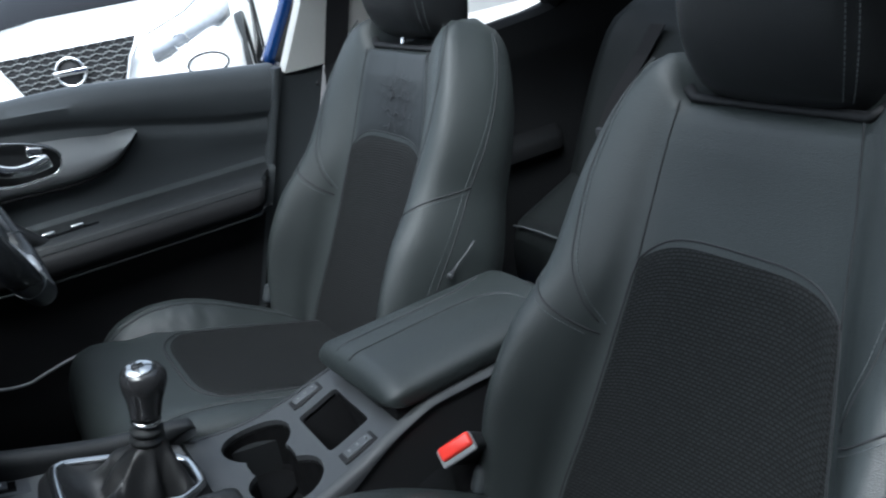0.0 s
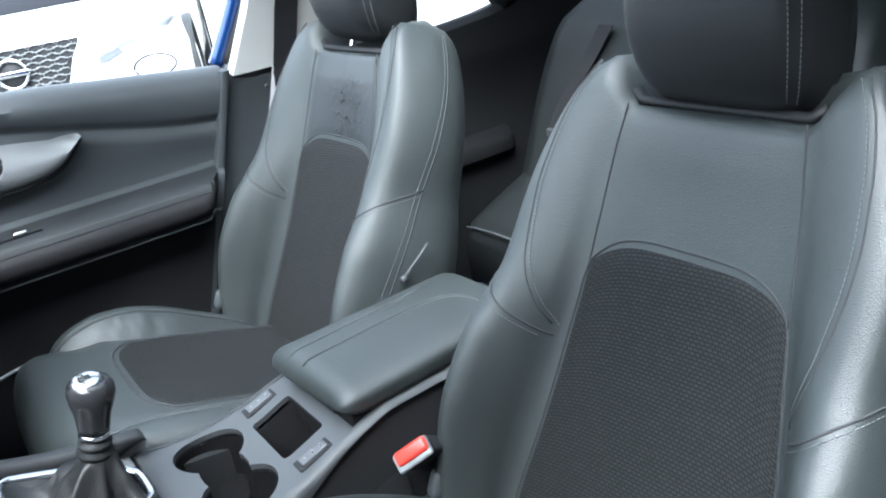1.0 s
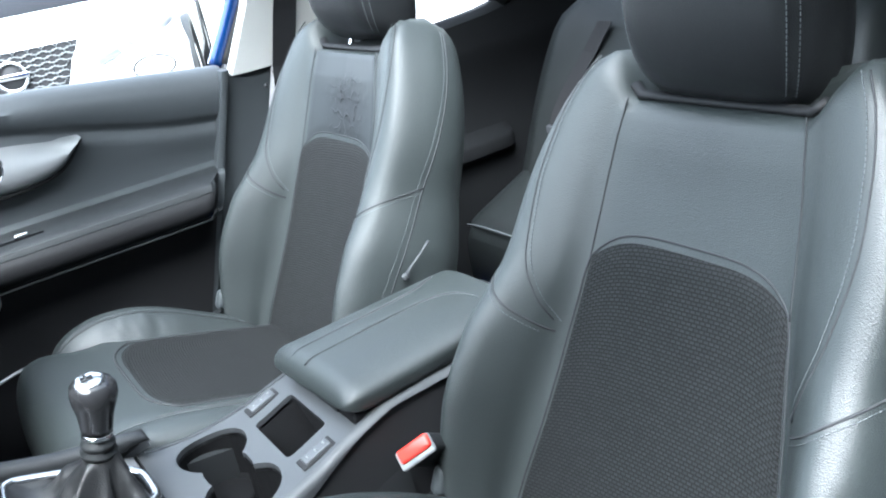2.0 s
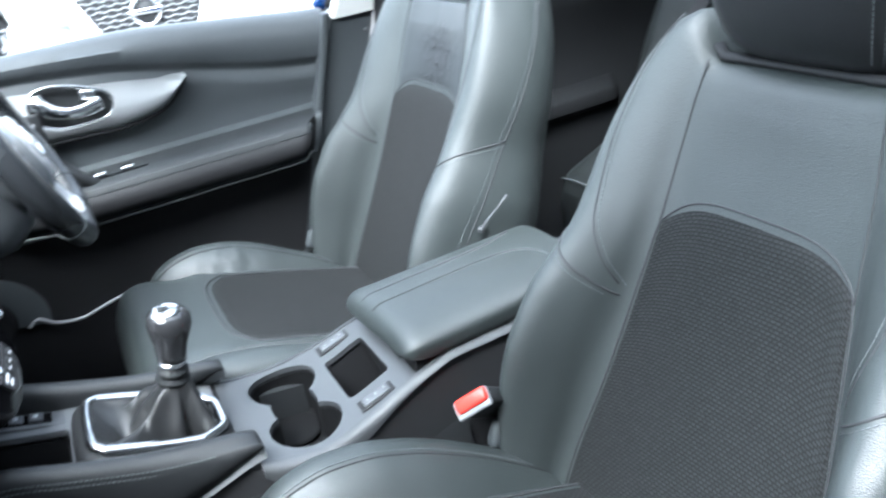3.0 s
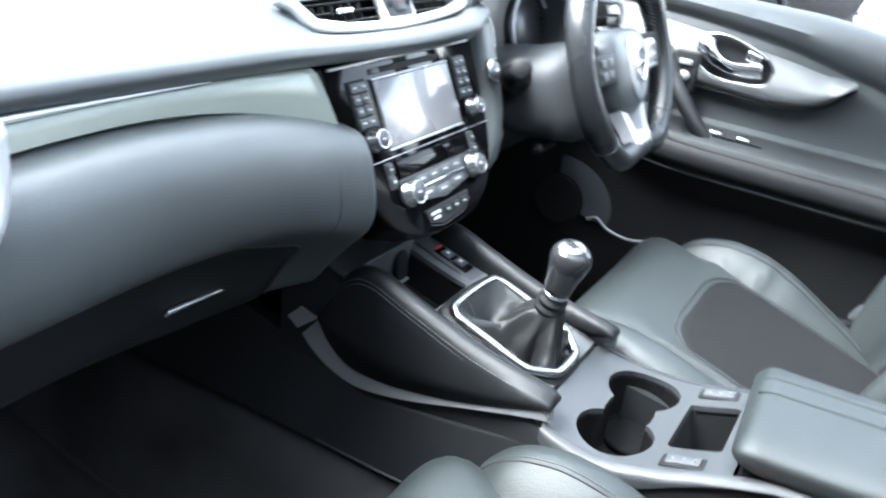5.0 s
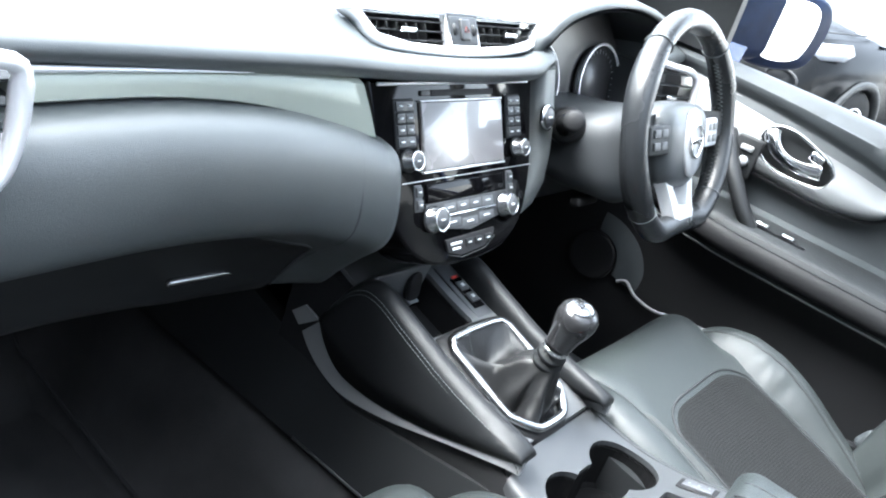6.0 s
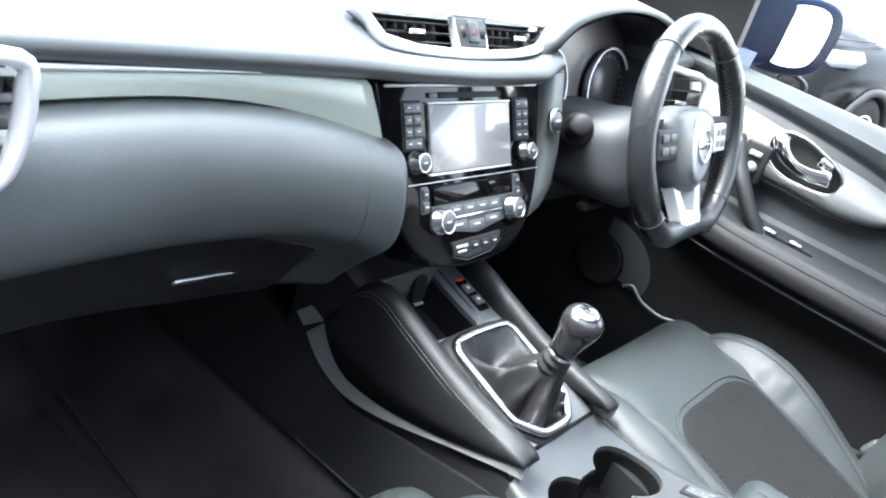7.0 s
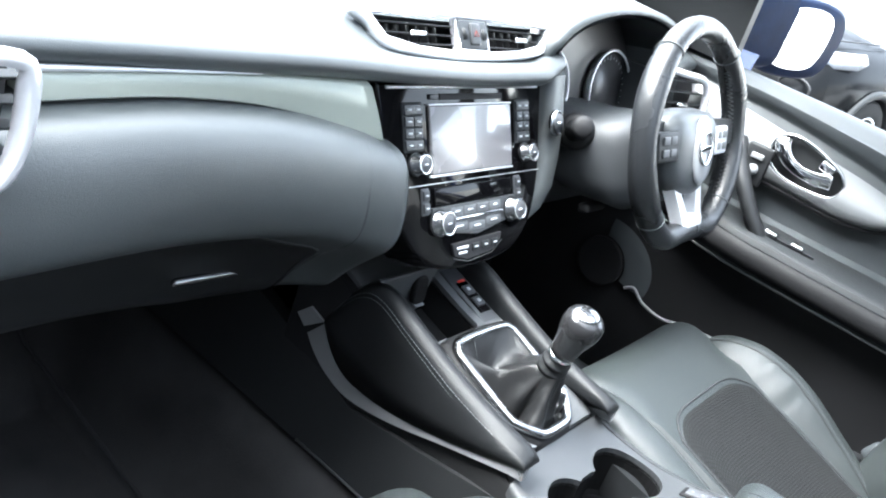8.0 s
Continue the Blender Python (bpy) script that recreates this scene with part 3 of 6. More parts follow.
        part("stitching", stitches([bol_pt(13, y, 0.0008) for y in ys_s], r=0.0007), STITCH, bol, "pale grey stitching")

    def c_edge(x):
        return (0.300 if worn else 0.278) - 0.036 * (abs(x) / 0.14) ** 5

    def c_insert(s, v):
        q = 0.01 + v * (c_edge(s * 0.14) - 0.01)
        x = s * (0.148 - 0.008 * v)
        rim = min(1.0, min(1 - abs(s), 1 - v) / 0.05)
        dent = -0.003 * math.exp(-((x - 0.02) / 0.03) ** 2 - ((q - 0.10) / 0.03) ** 2) + 0.002 * noise.noise(Vector((x * 14, q * 14, xc * 9)))
        return mid_pt(x, q - 0.40, -0.003 + 0.006 * rim ** 0.5 + dent * rim)
    part("cushion_panel", grid(c_insert, 34, 30, uv=lambda s, v: (s * 0.13, v * 0.29)), FABRIC, seat, "dark woven cloth panel")
    c_line = [(-0.149 + 0.008 * t, 0.01 + (0.245 if worn else 0.223) * t) for t in np.linspace(0, 1, 12)] + [(x, c_edge(x) + 0.003) for x in np.linspace(-0.140, 0.140, 24)] + [(0.149 - 0.008 * t, 0.01 + (0.245 if worn else 0.223) * t) for t in np.linspace(1, 0, 12)]
    part("seam", tube([mid_pt(x, q - 0.40, 0.0006) for x, q in c_line], 0.0020, 6), SEAM, seat)
    c0 = Vector((xc, -0.40, 0.650 + dz))
    CF, CN = Vector((0, math.cos(radians(12)), math.sin(radians(12)))), Vector((0, -math.sin(radians(12)), math.cos(radians(12))))
    # plastic base, side shield, rails, hinge cover, wand on the inner side
    lower = [[c0 + Vector((sx * w, 0, 0)) + CF * q + CN * h for sx, h in ((-1, -0.11), (1, -0.11), (1, -0.20), (-1, -0.20))] for q, w in ((-0.02, 0.20), (0.10, 0.225), (0.30, 0.225), (0.42, 0.20))]
    part("seat_base", loft(lower), PLASTIC, seat, smooth=False)
    for sx in (-1, 1):
        part("rail", rbox((0.05, 0.52, 0.05), 0.008, pose(xc + sx * 0.19, -0.18, 0.425)), PLASTIC, seat)
        part("rail_foot", rbox((0.05, 0.06, max(0.02, 0.06 + dz)), 0.006, pose(xc + sx * 0.19, 0.0, 0.46 + dz / 2)), PLASTIC, seat)
        part("rail_foot", rbox((0.05, 0.06, max(0.02, 0.06 + dz)), 0.006, pose(xc + sx * 0.19, -0.36, 0.46 + dz / 2)), PLASTIC, seat)
        shield = slab([(-0.42, -0.11), (-0.02, -0.10), (0.06, -0.02), (0.05, 0.05), (-0.05, 0.02), (-0.38, -0.02)], 0.022, None, 0.006)
        bmesh.ops.transform(shield, matrix=Matrix.Translation((xc + sx * 0.228 - (0.0 if sx > 0 else 0.022), -0.37, 0.66 + dz)) @ Matrix(((0, 0, 1, 0), (-1, 0, 0, 0), (0, 1, 0, 0), (0, 0, 0, 1))), verts=shield.verts)
        part("side_shield", shield, PLASTIC, seat, smooth=False)
        part("hinge_cover", rbox((0.020, 0.060, 0.036), 0.008, pose(xc + sx * 0.226, -0.340, 0.694 + dz, 25)), DOOR_PLASTIC, seat, "grey hinge cover")
    return seat, back_pt, base


passenger_seat, p_back, p_base = car_seat("passenger_seat", -0.357, 0.0, 1, "black leather car seat with cloth centre and grey stitching", False)
driver_seat, d_back, d_base = car_seat("driver_seat", 0.352, 0.028, -1, "black leather driver's seat with cracked upper backrest", True)
# recline lever beside the driver's backrest
wand = [Vector(p) for p in ((0.094, -0.447, 0.855), (0.093, -0.462, 0.868), (0.091, -0.477, 0.880), (0.090, -0.492, 0.893))]
part("recline_lever", tube(wand, [0.0034, 0.0021, 0.0018, 0.0024], 8), PLASTIC_GREY, driver_seat, "thin grey metal lever")
part("lever_pivot", revolve([(0.001, -0.004), (0.0045, -0.004), (0.005, 0.002), (0.004, 0.003), (0.001, 0.004)], 16, Matrix.Translation(wand[0]) @ pose(0, 0, 0, 0, 90, 0)), PLASTIC_GREY, driver_seat)


# ---- floor of the car ----
floor_ob = empty("floor", (0, 0, 0.38), "black carpeted car floor with raised tunnel", "floor", kind="structure")


def carpet_z(x, y):
    tunnel = 0.20 * max(0.0, min(1.0, (0.20 - abs(x)) / 0.07))
    tunnel = tunnel * (0.55 if y < -0.3 else 1.0)
    toe = max(0.0, y - 0.62) * 1.25
    heel = 0.012 * noise.noise(Vector((x * 6, y * 6, 0)))
    rear = -0.01
    return 0.42 + max(tunnel, toe if abs(x) > 0.12 else tunnel) + heel + rear


part("carpet", grid(lambda s, v: (s * 0.74, -1.55 + 2.55 * v, carpet_z(s * 0.74, -1.55 + 2.55 * v)), 60, 100), CARPET, floor_ob)
part("underbody", rbox((1.60, 3.9, 0.10), 0.03, pose(0, -0.20, 0.32)), RUBBER, floor_ob)
for sx in (-1, 1):
    mat_ob = empty("floor_mat", (sx * 0.43, 0.33, 0.42), "black carpet floor mat lying in a footwell", "floor mat", "floor mats")
    part("mat_top", grid(lambda s, v, sx=sx: (sx * 0.43 + s * 0.215, 0.10 + 0.62 * v, carpet_z(sx * 0.43 + s * 0.215, 0.10 + 0.62 * v) + 0.009 + 0.004 * noise.noise(Vector((s * 3, v * 4, sx)))), 30, 36), CARPET, mat_ob)
    part("mat_binding", tube([(sx * 0.43 + x, 0.41 + y, carpet_z(sx * 0.43 + x, 0.41 + y) + 0.009) for x, y in rrect(0.43, 0.62, 0.04, 4)], 0.004, 6, closed=True), BELT, mat_ob)


# ---- centre console ----
console = empty("centre_console", (0, -0.1, 0.5), "black and grey plastic centre console with cup holders and gaiter", "console")
# along the car: half width, height of the top
TOP = [(-0.56, 0.095, 0.815), (-0.30, 0.098, 0.808), (-0.27, 0.100, 0.801), (-0.23, 0.104, 0.789), (-0.18, 0.110, 0.772), (-0.12, 0.116, 0.762), (-0.07, 0.112, 0.768), (-0.04, 0.104, 0.780),
       (0.00, 0.100, 0.795), (0.10, 0.100, 0.818), (0.16, 0.102, 0.831), (0.22, 0.106, 0.848), (0.30, 0.108, 0.872)]


def top_z(y):
    return curve_table(TOP, y)[1]


def console_loop(y, dz=0.0, dw=0.0, low=0.50):
    w, z = curve_table(TOP, y)
    z += dz
    w += dw
    r = 0.014
    return [(w, y, low), (w, y, z - r), (w - r * 0.3, y, z - r * 0.3), (w - r, y, z), (-w + r, y, z), (-w + r * 0.3, y, z - r * 0.3), (-w, y, z - r), (-w, y, low)]


ys = np.linspace(-0.56, 0.30, 60)
body = part("console_body", loft([console_loop(y, -0.006) for y in ys]), BLACK, console, sharp=40)
CUPS = [(-0.052, -0.122, 0.043), (0.052, -0.122, 0.043)]


def console_tools():
    tools = []
    for x, y, r in CUPS:
        tools.append(revolve([(r * 0.86, 0.69), (r, 0.70), (r, 0.86)], 32, Matrix.Translation((x, y, 0))))
    tools.append(bm_mesh(rbox((0.046, 0.054, 0.19), 0.012, pose(0, -0.122, 0.785))))
    tools.append(bm_mesh(rbox((0.100, 0.058, 0.16), 0.006, pose(0, -0.207, 0.778, -16))))
    tools.append(bm_mesh(rbox((0.112, 0.092, 0.12), 0.006, pose(-0.022, 0.163, 0.838, 14))))
    tools.append(bm_mesh(rbox((0.108, 0.128, 0.16), 0.016, pose(0, 0.030, 0.800, 19))))
    return tools


cut(body, console_tools())
# near-black on the walls of the cup holders, the wells' shade put into the colour
body.data.materials.append(CUP_SHADE)
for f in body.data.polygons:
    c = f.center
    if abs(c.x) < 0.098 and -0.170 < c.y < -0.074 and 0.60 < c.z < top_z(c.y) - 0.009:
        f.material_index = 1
plate = part("console_plate", loft([[(w, y, z) for w, z in zip((curve_table(TOP, y)[0] - 0.006,) * 2 + (-(curve_table(TOP, y)[0] - 0.006),) * 2, (top_z(y) - 0.010, top_z(y) + 0.001, top_z(y) + 0.001, top_z(y) - 0.010))] for y in np.linspace(-0.252, -0.045, 24)]), PLASTIC_GREY, console, "grey satin plate round the cup holders", sharp=35)
cut(plate, console_tools()[:4])
front_plate = part("tray_surround", loft([[(w, y, z) for w, z in ((0.092, top_z(y) - 0.010), (0.092, top_z(y) + 0.001), (-0.092, top_z(y) + 0.001), (-0.092, top_z(y) - 0.010))] for y in np.linspace(-0.040, 0.285, 24)]), KEY_GREY, console, "dark grey surround of the front tray", sharp=35)
cut(front_plate, console_tools()[4:])
for x, y, r in CUPS:
    part("cup_floor", revolve([(0.001, 0.6925), (r * 0.84, 0.6925), (r * 0.84, 0.697), (r * 0.76, 0.699), (0.001, 0.699)], 28, Matrix.Translation((x, y, 0))), CUP_SHADE, console)
part("cup_mat", revolve([(0.001, 0), (0.030, 0), (0.031, 0.006), (0.001, 0.007)], 24, Matrix.Translation((-0.052, -0.122, 0.6985))), STRIP, console, "grey rubber pad in the cup holder")
part("storage_box", rbox((0.094, 0.052, 0.004), 0.001, pose(0, -0.209, 0.708, -16)), BLACK, console)
part("tray_mat", rbox((0.108, 0.088, 0.004), 0.001, pose(-0.022, 0.165, 0.783, 14)), BLACK, console)
# seat heater switches
for sx in (-1, 1):
    sw = part("heater_switch", rbox((0.022, 0.046, 0.003), 0.0012, pose(sx * 0.079, -0.203, top_z(-0.203) + 0.0015, -17)), BLACK, console)
    part("rocker", rbox((0.015, 0.036, 0.004), 0.0015, pose(sx * 0.079, -0.203, top_z(-0.203) + 0.0036, -17)), DARK_GREY, sw, "dark grey rocker key")
    for k in range(3):
        part("switch_mark", rbox((0.0030 + 0.002 * (sx < 0), 0.0028, 0.0006), 0, pose(sx * 0.079, -0.214 + 0.011 * k, top_z(-0.214 + 0.011 * k) + 0.0060, -17)), BLADE, sw)
# padded side walls with stitching
for sx in (-1, 1):
    # outline in the side plane: y, z
    upper = smooth_line([(-0.064, 0.7825, 0), (-0.050, 0.797, 0), (0.04, 0.815, 0), (0.12, 0.840, 0), (0.175, 0.858, 0), (0.205, 0.850, 0), (0.228, 0.820, 0), (0.243, 0.784, 0)], 5)
    lower_ = smooth_line([(-0.064, 0.7955, 0), (-0.050, 0.789, 0), (0.04, 0.759, 0), (0.12, 0.741, 0), (0.175, 0.738, 0), (0.205, 0.746, 0), (0.228, 0.764, 0), (0.243, 0.784, 0)], 5)
    loops = []
    for u, lw in zip(upper, lower_):
        y, z1, z0 = u.x, u.y + 0.014, lw.y
        xo, xi = 0.108, 0.080
        hgt = z1 - z0
        m = min(1.0, hgt / 0.035)
        prof = [(xi, z1 - 0.016 * m), (xi + 0.004, z1 - 0.004 * m), (xi + 0.013, z1), (xo - 0.008, z1 - 0.002 * m), (xo, z1 - 0.010 * m), (xo + 0.003, z1 - 0.3 * hgt), (xo + 0.004, z0 + 0.3 * hgt), (xo + 0.001, z0), (0.098, z0)]
        loops.append([(sx * px, y, max(pz, z0 - 0.001)) for px, pz in prof])
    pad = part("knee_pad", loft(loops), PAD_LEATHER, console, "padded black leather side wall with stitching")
    for off in (0.012, 0.018):
        part("stitching", stitches([(sx * 0.1095, u.x, u.y + 0.014 - off) for u in upper[2:-3]], r=0.0006), STITCH, pad, "pale grey stitching")
    # grey strip under the pad
    strip_lo = smooth_line([(-0.064, 0.780, 0), (-0.040, 0.775, 0), (0.03, 0.754, 0), (0.115, 0.727, 0), (0.180, 0.716, 0), (0.222, 0.725, 0), (0.250, 0.741, 0), (0.266, 0.756, 0)], 5)
    wedge = [(0.2440, 0.7865), (0.2715, 0.7630), (0.288, 0.774), (0.270, 0.793)]
    part("trim_wedge", loft([[(sx * x, y, z) for y, z in wedge] for x in (0.098, 0.1105)]), STRIP, console, "grey trim end piece", smooth=False)
    part("trim_strip", loft([[(sx * 0.1, u.x, lw.y + 0.001), (sx * 0.1075, u.x, lw.y + 0.001), (sx * 0.1075, lo.x, lo.y), (sx * 0.1, lo.x, lo.y)] for u, lw, lo in zip(upper, lower_, strip_lo)]), STRIP, console, "grey trim strip", sharp=40)
    # lower flank down to the carpet
    part("flank", loft([[(sx * (w - 0.02), y, z0), (sx * w, y, z0), (sx * (w + 0.018), y, 0.625), (sx * (w - 0.02), y, 0.60)] for y, w, z0 in ((-0.30, 0.098, 0.72), (-0.08, 0.105, 0.745), (0.06, 0.106, 0.722), (0.17, 0.106, 0.706), (0.26, 0.106, 0.735), (0.36, 0.106, 0.76), (0.52, 0.106, 0.80), (0.78, 0.106, 0.84))]), PLASTIC, console, sharp=40)
    part("flank_edge", tube([(sx * (w + 0.018), y, 0.627) for y, w in ((-0.30, 0.098), (-0.08, 0.105), (0.06, 0.106), (0.17, 0.106), (0.22, 0.106))], 0.0018, 6), PLASTIC_GREY, console)
# grey skirt of the plate, running back as a ridge under the armrest
SKIRT = [(-0.52, 0.001), (-0.26, 0.002), (-0.21, 0.006), (-0.16, 0.016), (-0.11, 0.022), (-0.08, 0.020), (-0.056, 0.012)]
for sx in (-1, 1):
    loops = []
    for y in np.linspace(-0.52, -0.056, 40):
        w, tz = curve_table(TOP, y)
        h = curve_table(SKIRT, y)[0]
        loops.append([(sx * x, y, z) for x, z in ((w - 0.012, tz - 0.003), (w - 0.010, tz + 0.0022), (w - 0.002, tz + 0.0008), (w + 0.0028, tz - 0.004), (w + 0.0034, tz - 0.3 * h - 0.004), (w + 0.0034, tz - h - 0.003), (w - 0.004, tz - h - 0.005))])
    part("plate_skirt", loft(loops), PLASTIC_GREY, console, "grey skirt of the cup holder plate", sharp=50)
# gear gaiter in its bright frame
gm = pose(0, 0.030, 0.814, 19)
# rounded at the front corners, cut off at the rear ones
GEAR_RING = [(p.x, p.y) for p in smooth_line([(0.060, 0.0, 0), (0.060, 0.050, 0), (0.056, 0.063, 0), (0.044, 0.070, 0), (0.0, 0.072, 0), (-0.044, 0.070, 0), (-0.056, 0.063, 0), (-0.060, 0.050, 0), (-0.060, 0.0, 0),
                                               (-0.058, -0.034, 0), (-0.054, -0.046, 0), (-0.034, -0.066, 0), (-0.022, -0.071, 0), (0.0, -0.072, 0), (0.022, -0.071, 0), (0.034, -0.066, 0), (0.054, -0.046, 0), (0.058, -0.034, 0)], 6, True)]
frame_pts = [gm @ Vector((x, y, 0)) for x, y in GEAR_RING]
gear = part("gear_frame", tube(frame_pts, 0.0062, 12, closed=True, flat=0.9), FRAME_METAL, console, "bright chrome frame of the gear gaiter")
part("gear_plinth", loft([[gm @ Vector((x * k, y * k, z)) for x, y in GEAR_RING] for k, z in ((1.22, -0.040), (1.19, -0.014), (1.12, -0.005), (1.00, -0.003))], cap=False), BLACK, console, "black plinth under the gaiter frame")
inner_f = [gm @ Vector((px * 0.93, py * 0.94, 0.002)) for px, py in GEAR_RING]
NG = len(inner_f)
ring_a = [math.atan2(y, x) for x, y in GEAR_RING]
collar = [Vector((0.002 + 0.016 * math.cos(a), -0.004 + 0.016 * math.sin(a), 0.852)) for a in ring_a]
loops = []
for j in range(25):
    v = j / 24
    lp = []
    bulge = math.sin(math.pi * v)
    for k in range(NG):
        a, b = inner_f[k], collar[k]
        p = a.lerp(b, v)
        ang = ring_a[k]
        ridge = abs(math.sin(2 * ang + 0.35 * math.sin(3 * ang))) ** 2.2
        sag = -(0.040 - 0.030 * ridge) * bulge - 0.012 * math.sin(math.pi * min(1, v * 1.6)) * (v < 0.63)
        drape = noise.noise(Vector((math.cos(ang) * 1.7 + 3.1, math.sin(ang) * 1.7 + 0.6 * v, 1.9 * v + 0.4)))
        crease = 1 - abs(math.sin(3.5 * ang + 2.2 * v + 1.3 * math.sin(ang + 0.7))) ** 0.45
        fold = math.sin(math.pi * v ** 0.70) * (0.0065 * (ridge - 0.4) + 0.0150 * drape - 0.0100 * crease) + 0.0016 * bulge * noise.noise(p * 70)
        out = Vector((p.x, p.y - 0.01, 0)).normalized()
        lp.append(p + Vector((0, 0, sag + fold * 0.8)) + out * fold)
    loops.append(lp)
part("gear_gaiter", loft(loops, cap=False), GAITER, console, "wrinkled black leather gaiter")
part("gaiter_stitch", stitches([loops[j][27] + Vector((0, 0, 0.001)) for j in range(25)]), STITCH, console)
lean = Matrix.Translation((0.002, -0.002, 0.853)) @ pose(0, 0, 0, 12, -6, 0) @ Matrix.Diagonal((0.95, 0.95, 0.82, 1))
lever = empty("gear_lever", (0.002, -0.002, 0.80), "black gear lever with silver-capped knob, standing in its gaiter", "gear lever")
part("lever_collar", revolve([(0.010, -0.004), (0.019, -0.003), (0.020, 0.004), (0.016, 0.007), (0.016, 0.010), (0.0185, 0.012), (0.0185, 0.017), (0.014, 0.020), (0.012, 0.028), (0.010, 0.028)], 24, lean), PLASTIC, lever)
part("lever_ring", revolve([(0.011, 0.024), (0.0165, 0.025), (0.017, 0.028), (0.0165, 0.031), (0.011, 0.032)], 24, lean), CHROME, lever, "chrome ring under the knob")
knob = part("gear_knob", revolve([(0.010, 0.031), (0.0165, 0.032), (0.0175, 0.040), (0.0195, 0.058), (0.0235, 0.074), (0.0255, 0.086), (0.0245, 0.097), (0.020, 0.104), (0.012, 0.1075), (0.001, 0.1085)], 28, lean), KNOB, lever, "black gear knob with silver cap")
cap_m = lean @ pose(0, 0.004, 0.101, -14)
part("knob_cap", revolve([(0.001, -0.004), (0.0190, -0.003), (0.0190, 0.002), (0.0165, 0.006), (0.010, 0.009), (0.001, 0.0095)], 24, cap_m), FRAME_METAL, knob)
part("shift_pattern", join([bm_mesh(rbox(sz, 0, cap_m @ pose(x, y, 0.0102))) for sz, x, y in (((0.0015, 0.013, 0.001), -0.006, 0), ((0.0015, 0.013, 0.001), 0, 0), ((0.0015, 0.007, 0.001), 0.006, 0.003), ((0.0135, 0.0015, 0.001), 0, 0))]), PLASTIC, knob)
# parking brake switch and socket in the tray
SL = 16
epb = part("parking_brake_switch", rbox((0.034, 0.092, 0.004), 0.0015, pose(0.065, 0.166, top_z(0.166) + 0.002, SL)), DARK_GREY, console, "flush switch strip with parking brake key")
part("switch_recess", rbox((0.022, 0.052, 0.002), 0.0006, pose(0.066, 0.160, top_z(0.160) + 0.0042, SL)), GLOSS, epb)
part("switch_mark", rbox((0.014, 0.004, 0.0012), 0, pose(0.068, 0.186, top_z(0.186) + 0.0052, SL)), RED, epb, "red mark")
for y in (0.150, 0.170):
    k_ = part("switch_key", rbox((0.017, 0.015, 0.004), 0.0012, pose(0.066, y, top_z(y) + 0.0060, SL)), DARK_GREY, epb)
    part("key_mark", rbox((0.006, 0.005, 0.0006), 0, pose(0.066, y, top_z(y) + 0.0082, SL)), WHITE_MARK, k_)
part("tray_wall", rbox((0.114, 0.006, 0.078), 0.002, pose(-0.022, 0.213, 0.823, 8)), KEY_GREY, console, "grey end wall of the tray")
part("socket_flap", slab(rrect(0.026, 0.040, 0.011, 5), 0.008, pose(0.006, 0.2075, 0.832, 82), 0.003), BLACK, console, "black flap over the power socket", sharp=40)
part("socket_lip", rbox((0.018, 0.010, 0.003), 0.0012, pose(0.006, 0.199, 0.814, 8)), STRIP, console)
# armrest lid
LID_E, LID_F = 0.70, 0.86


def lid_dims(v):
    """Half width, top and underside of the lid, from its front (0) to its rear (1)."""
    k = math.sqrt(max(0.0, 1 - (1 - min(1.0, v / 0.09)) ** 2))
    r = math.sqrt(max(0.0, 1 - (1 - min(1.0, (1 - v) / 0.06)) ** 2))
    w = 0.098 - 0.009 * v - 0.020 * (1 - k) - 0.014 * (1 - r)
    zt = 0.846 + 0.012 * v - 0.026 * (1 - k) - 0.018 * (1 - r)
    zb = 0.800 + 0.012 * v + 0.010 * (1 - k) + 0.004 * (1 - r) + 0.008 * max(0.0, 1 - v / 0.20) ** 2
    return w, zt, zb


arm_loops = []
for v in [0.0, 0.004, 0.012, 0.025, 0.042, 0.062, 0.085] + list(np.linspace(0.11, 0.94, 24)) + [0.955, 0.97, 0.985, 0.995, 1.0]:
    w, zt, zb = lid_dims(v)
    loop = []
    for i in range(96):
        c, sn = math.cos(2 * math.pi * i / 96), math.sin(2 * math.pi * i / 96)
        x = w * math.copysign(abs(c) ** (LID_E if sn > 0 else 0.40), c)
        z = (zt + zb) / 2 + (zt - zb) / 2 * math.copysign(abs(sn) ** (LID_F if sn > 0 else 0.50), sn)
        # the front edge sweeps back towards the passenger
        loop.append((x, -0.232 - 0.278 * v - 0.012 * (1 - v) * (0.5 - 0.5 * x / 0.098), z))
    arm_loops.append(loop)
armrest = empty("armrest", (0, -0.37, 0.80), "padded black leather armrest lid on the centre console", "armrest")
part("lid", loft(arm_loops), LEATHER, armrest)
# black filler block, the shade in the gap under the lid's front
part("lid_gap_shade", rbox((0.160, 0.040, 0.022), 0.004, pose(0, -0.276, 0.796)), BLACK, armrest)
part("latch", rbox((0.056, 0.012, 0.010), 0.003, pose(-0.020, -0.256, 0.800)), PLASTIC, armrest)


def lid_pt(x, y, lift=0.0):
    v = min(0.99, max(0.005, (-0.236 - y) / 0.278))
    w, zt, zb = lid_dims(v)
    c = min(1.0, abs(x) / w) ** (1 / LID_E)
    return (x, y, (zt + zb) / 2 + (zt - zb) / 2 * max(0.0, 1 - c * c) ** (0.5 * LID_F) + lift)


for front_x, turn in ((0.044, 1), (0.008, -1)):
    end_x = 0.076 if turn > 0 else -0.076
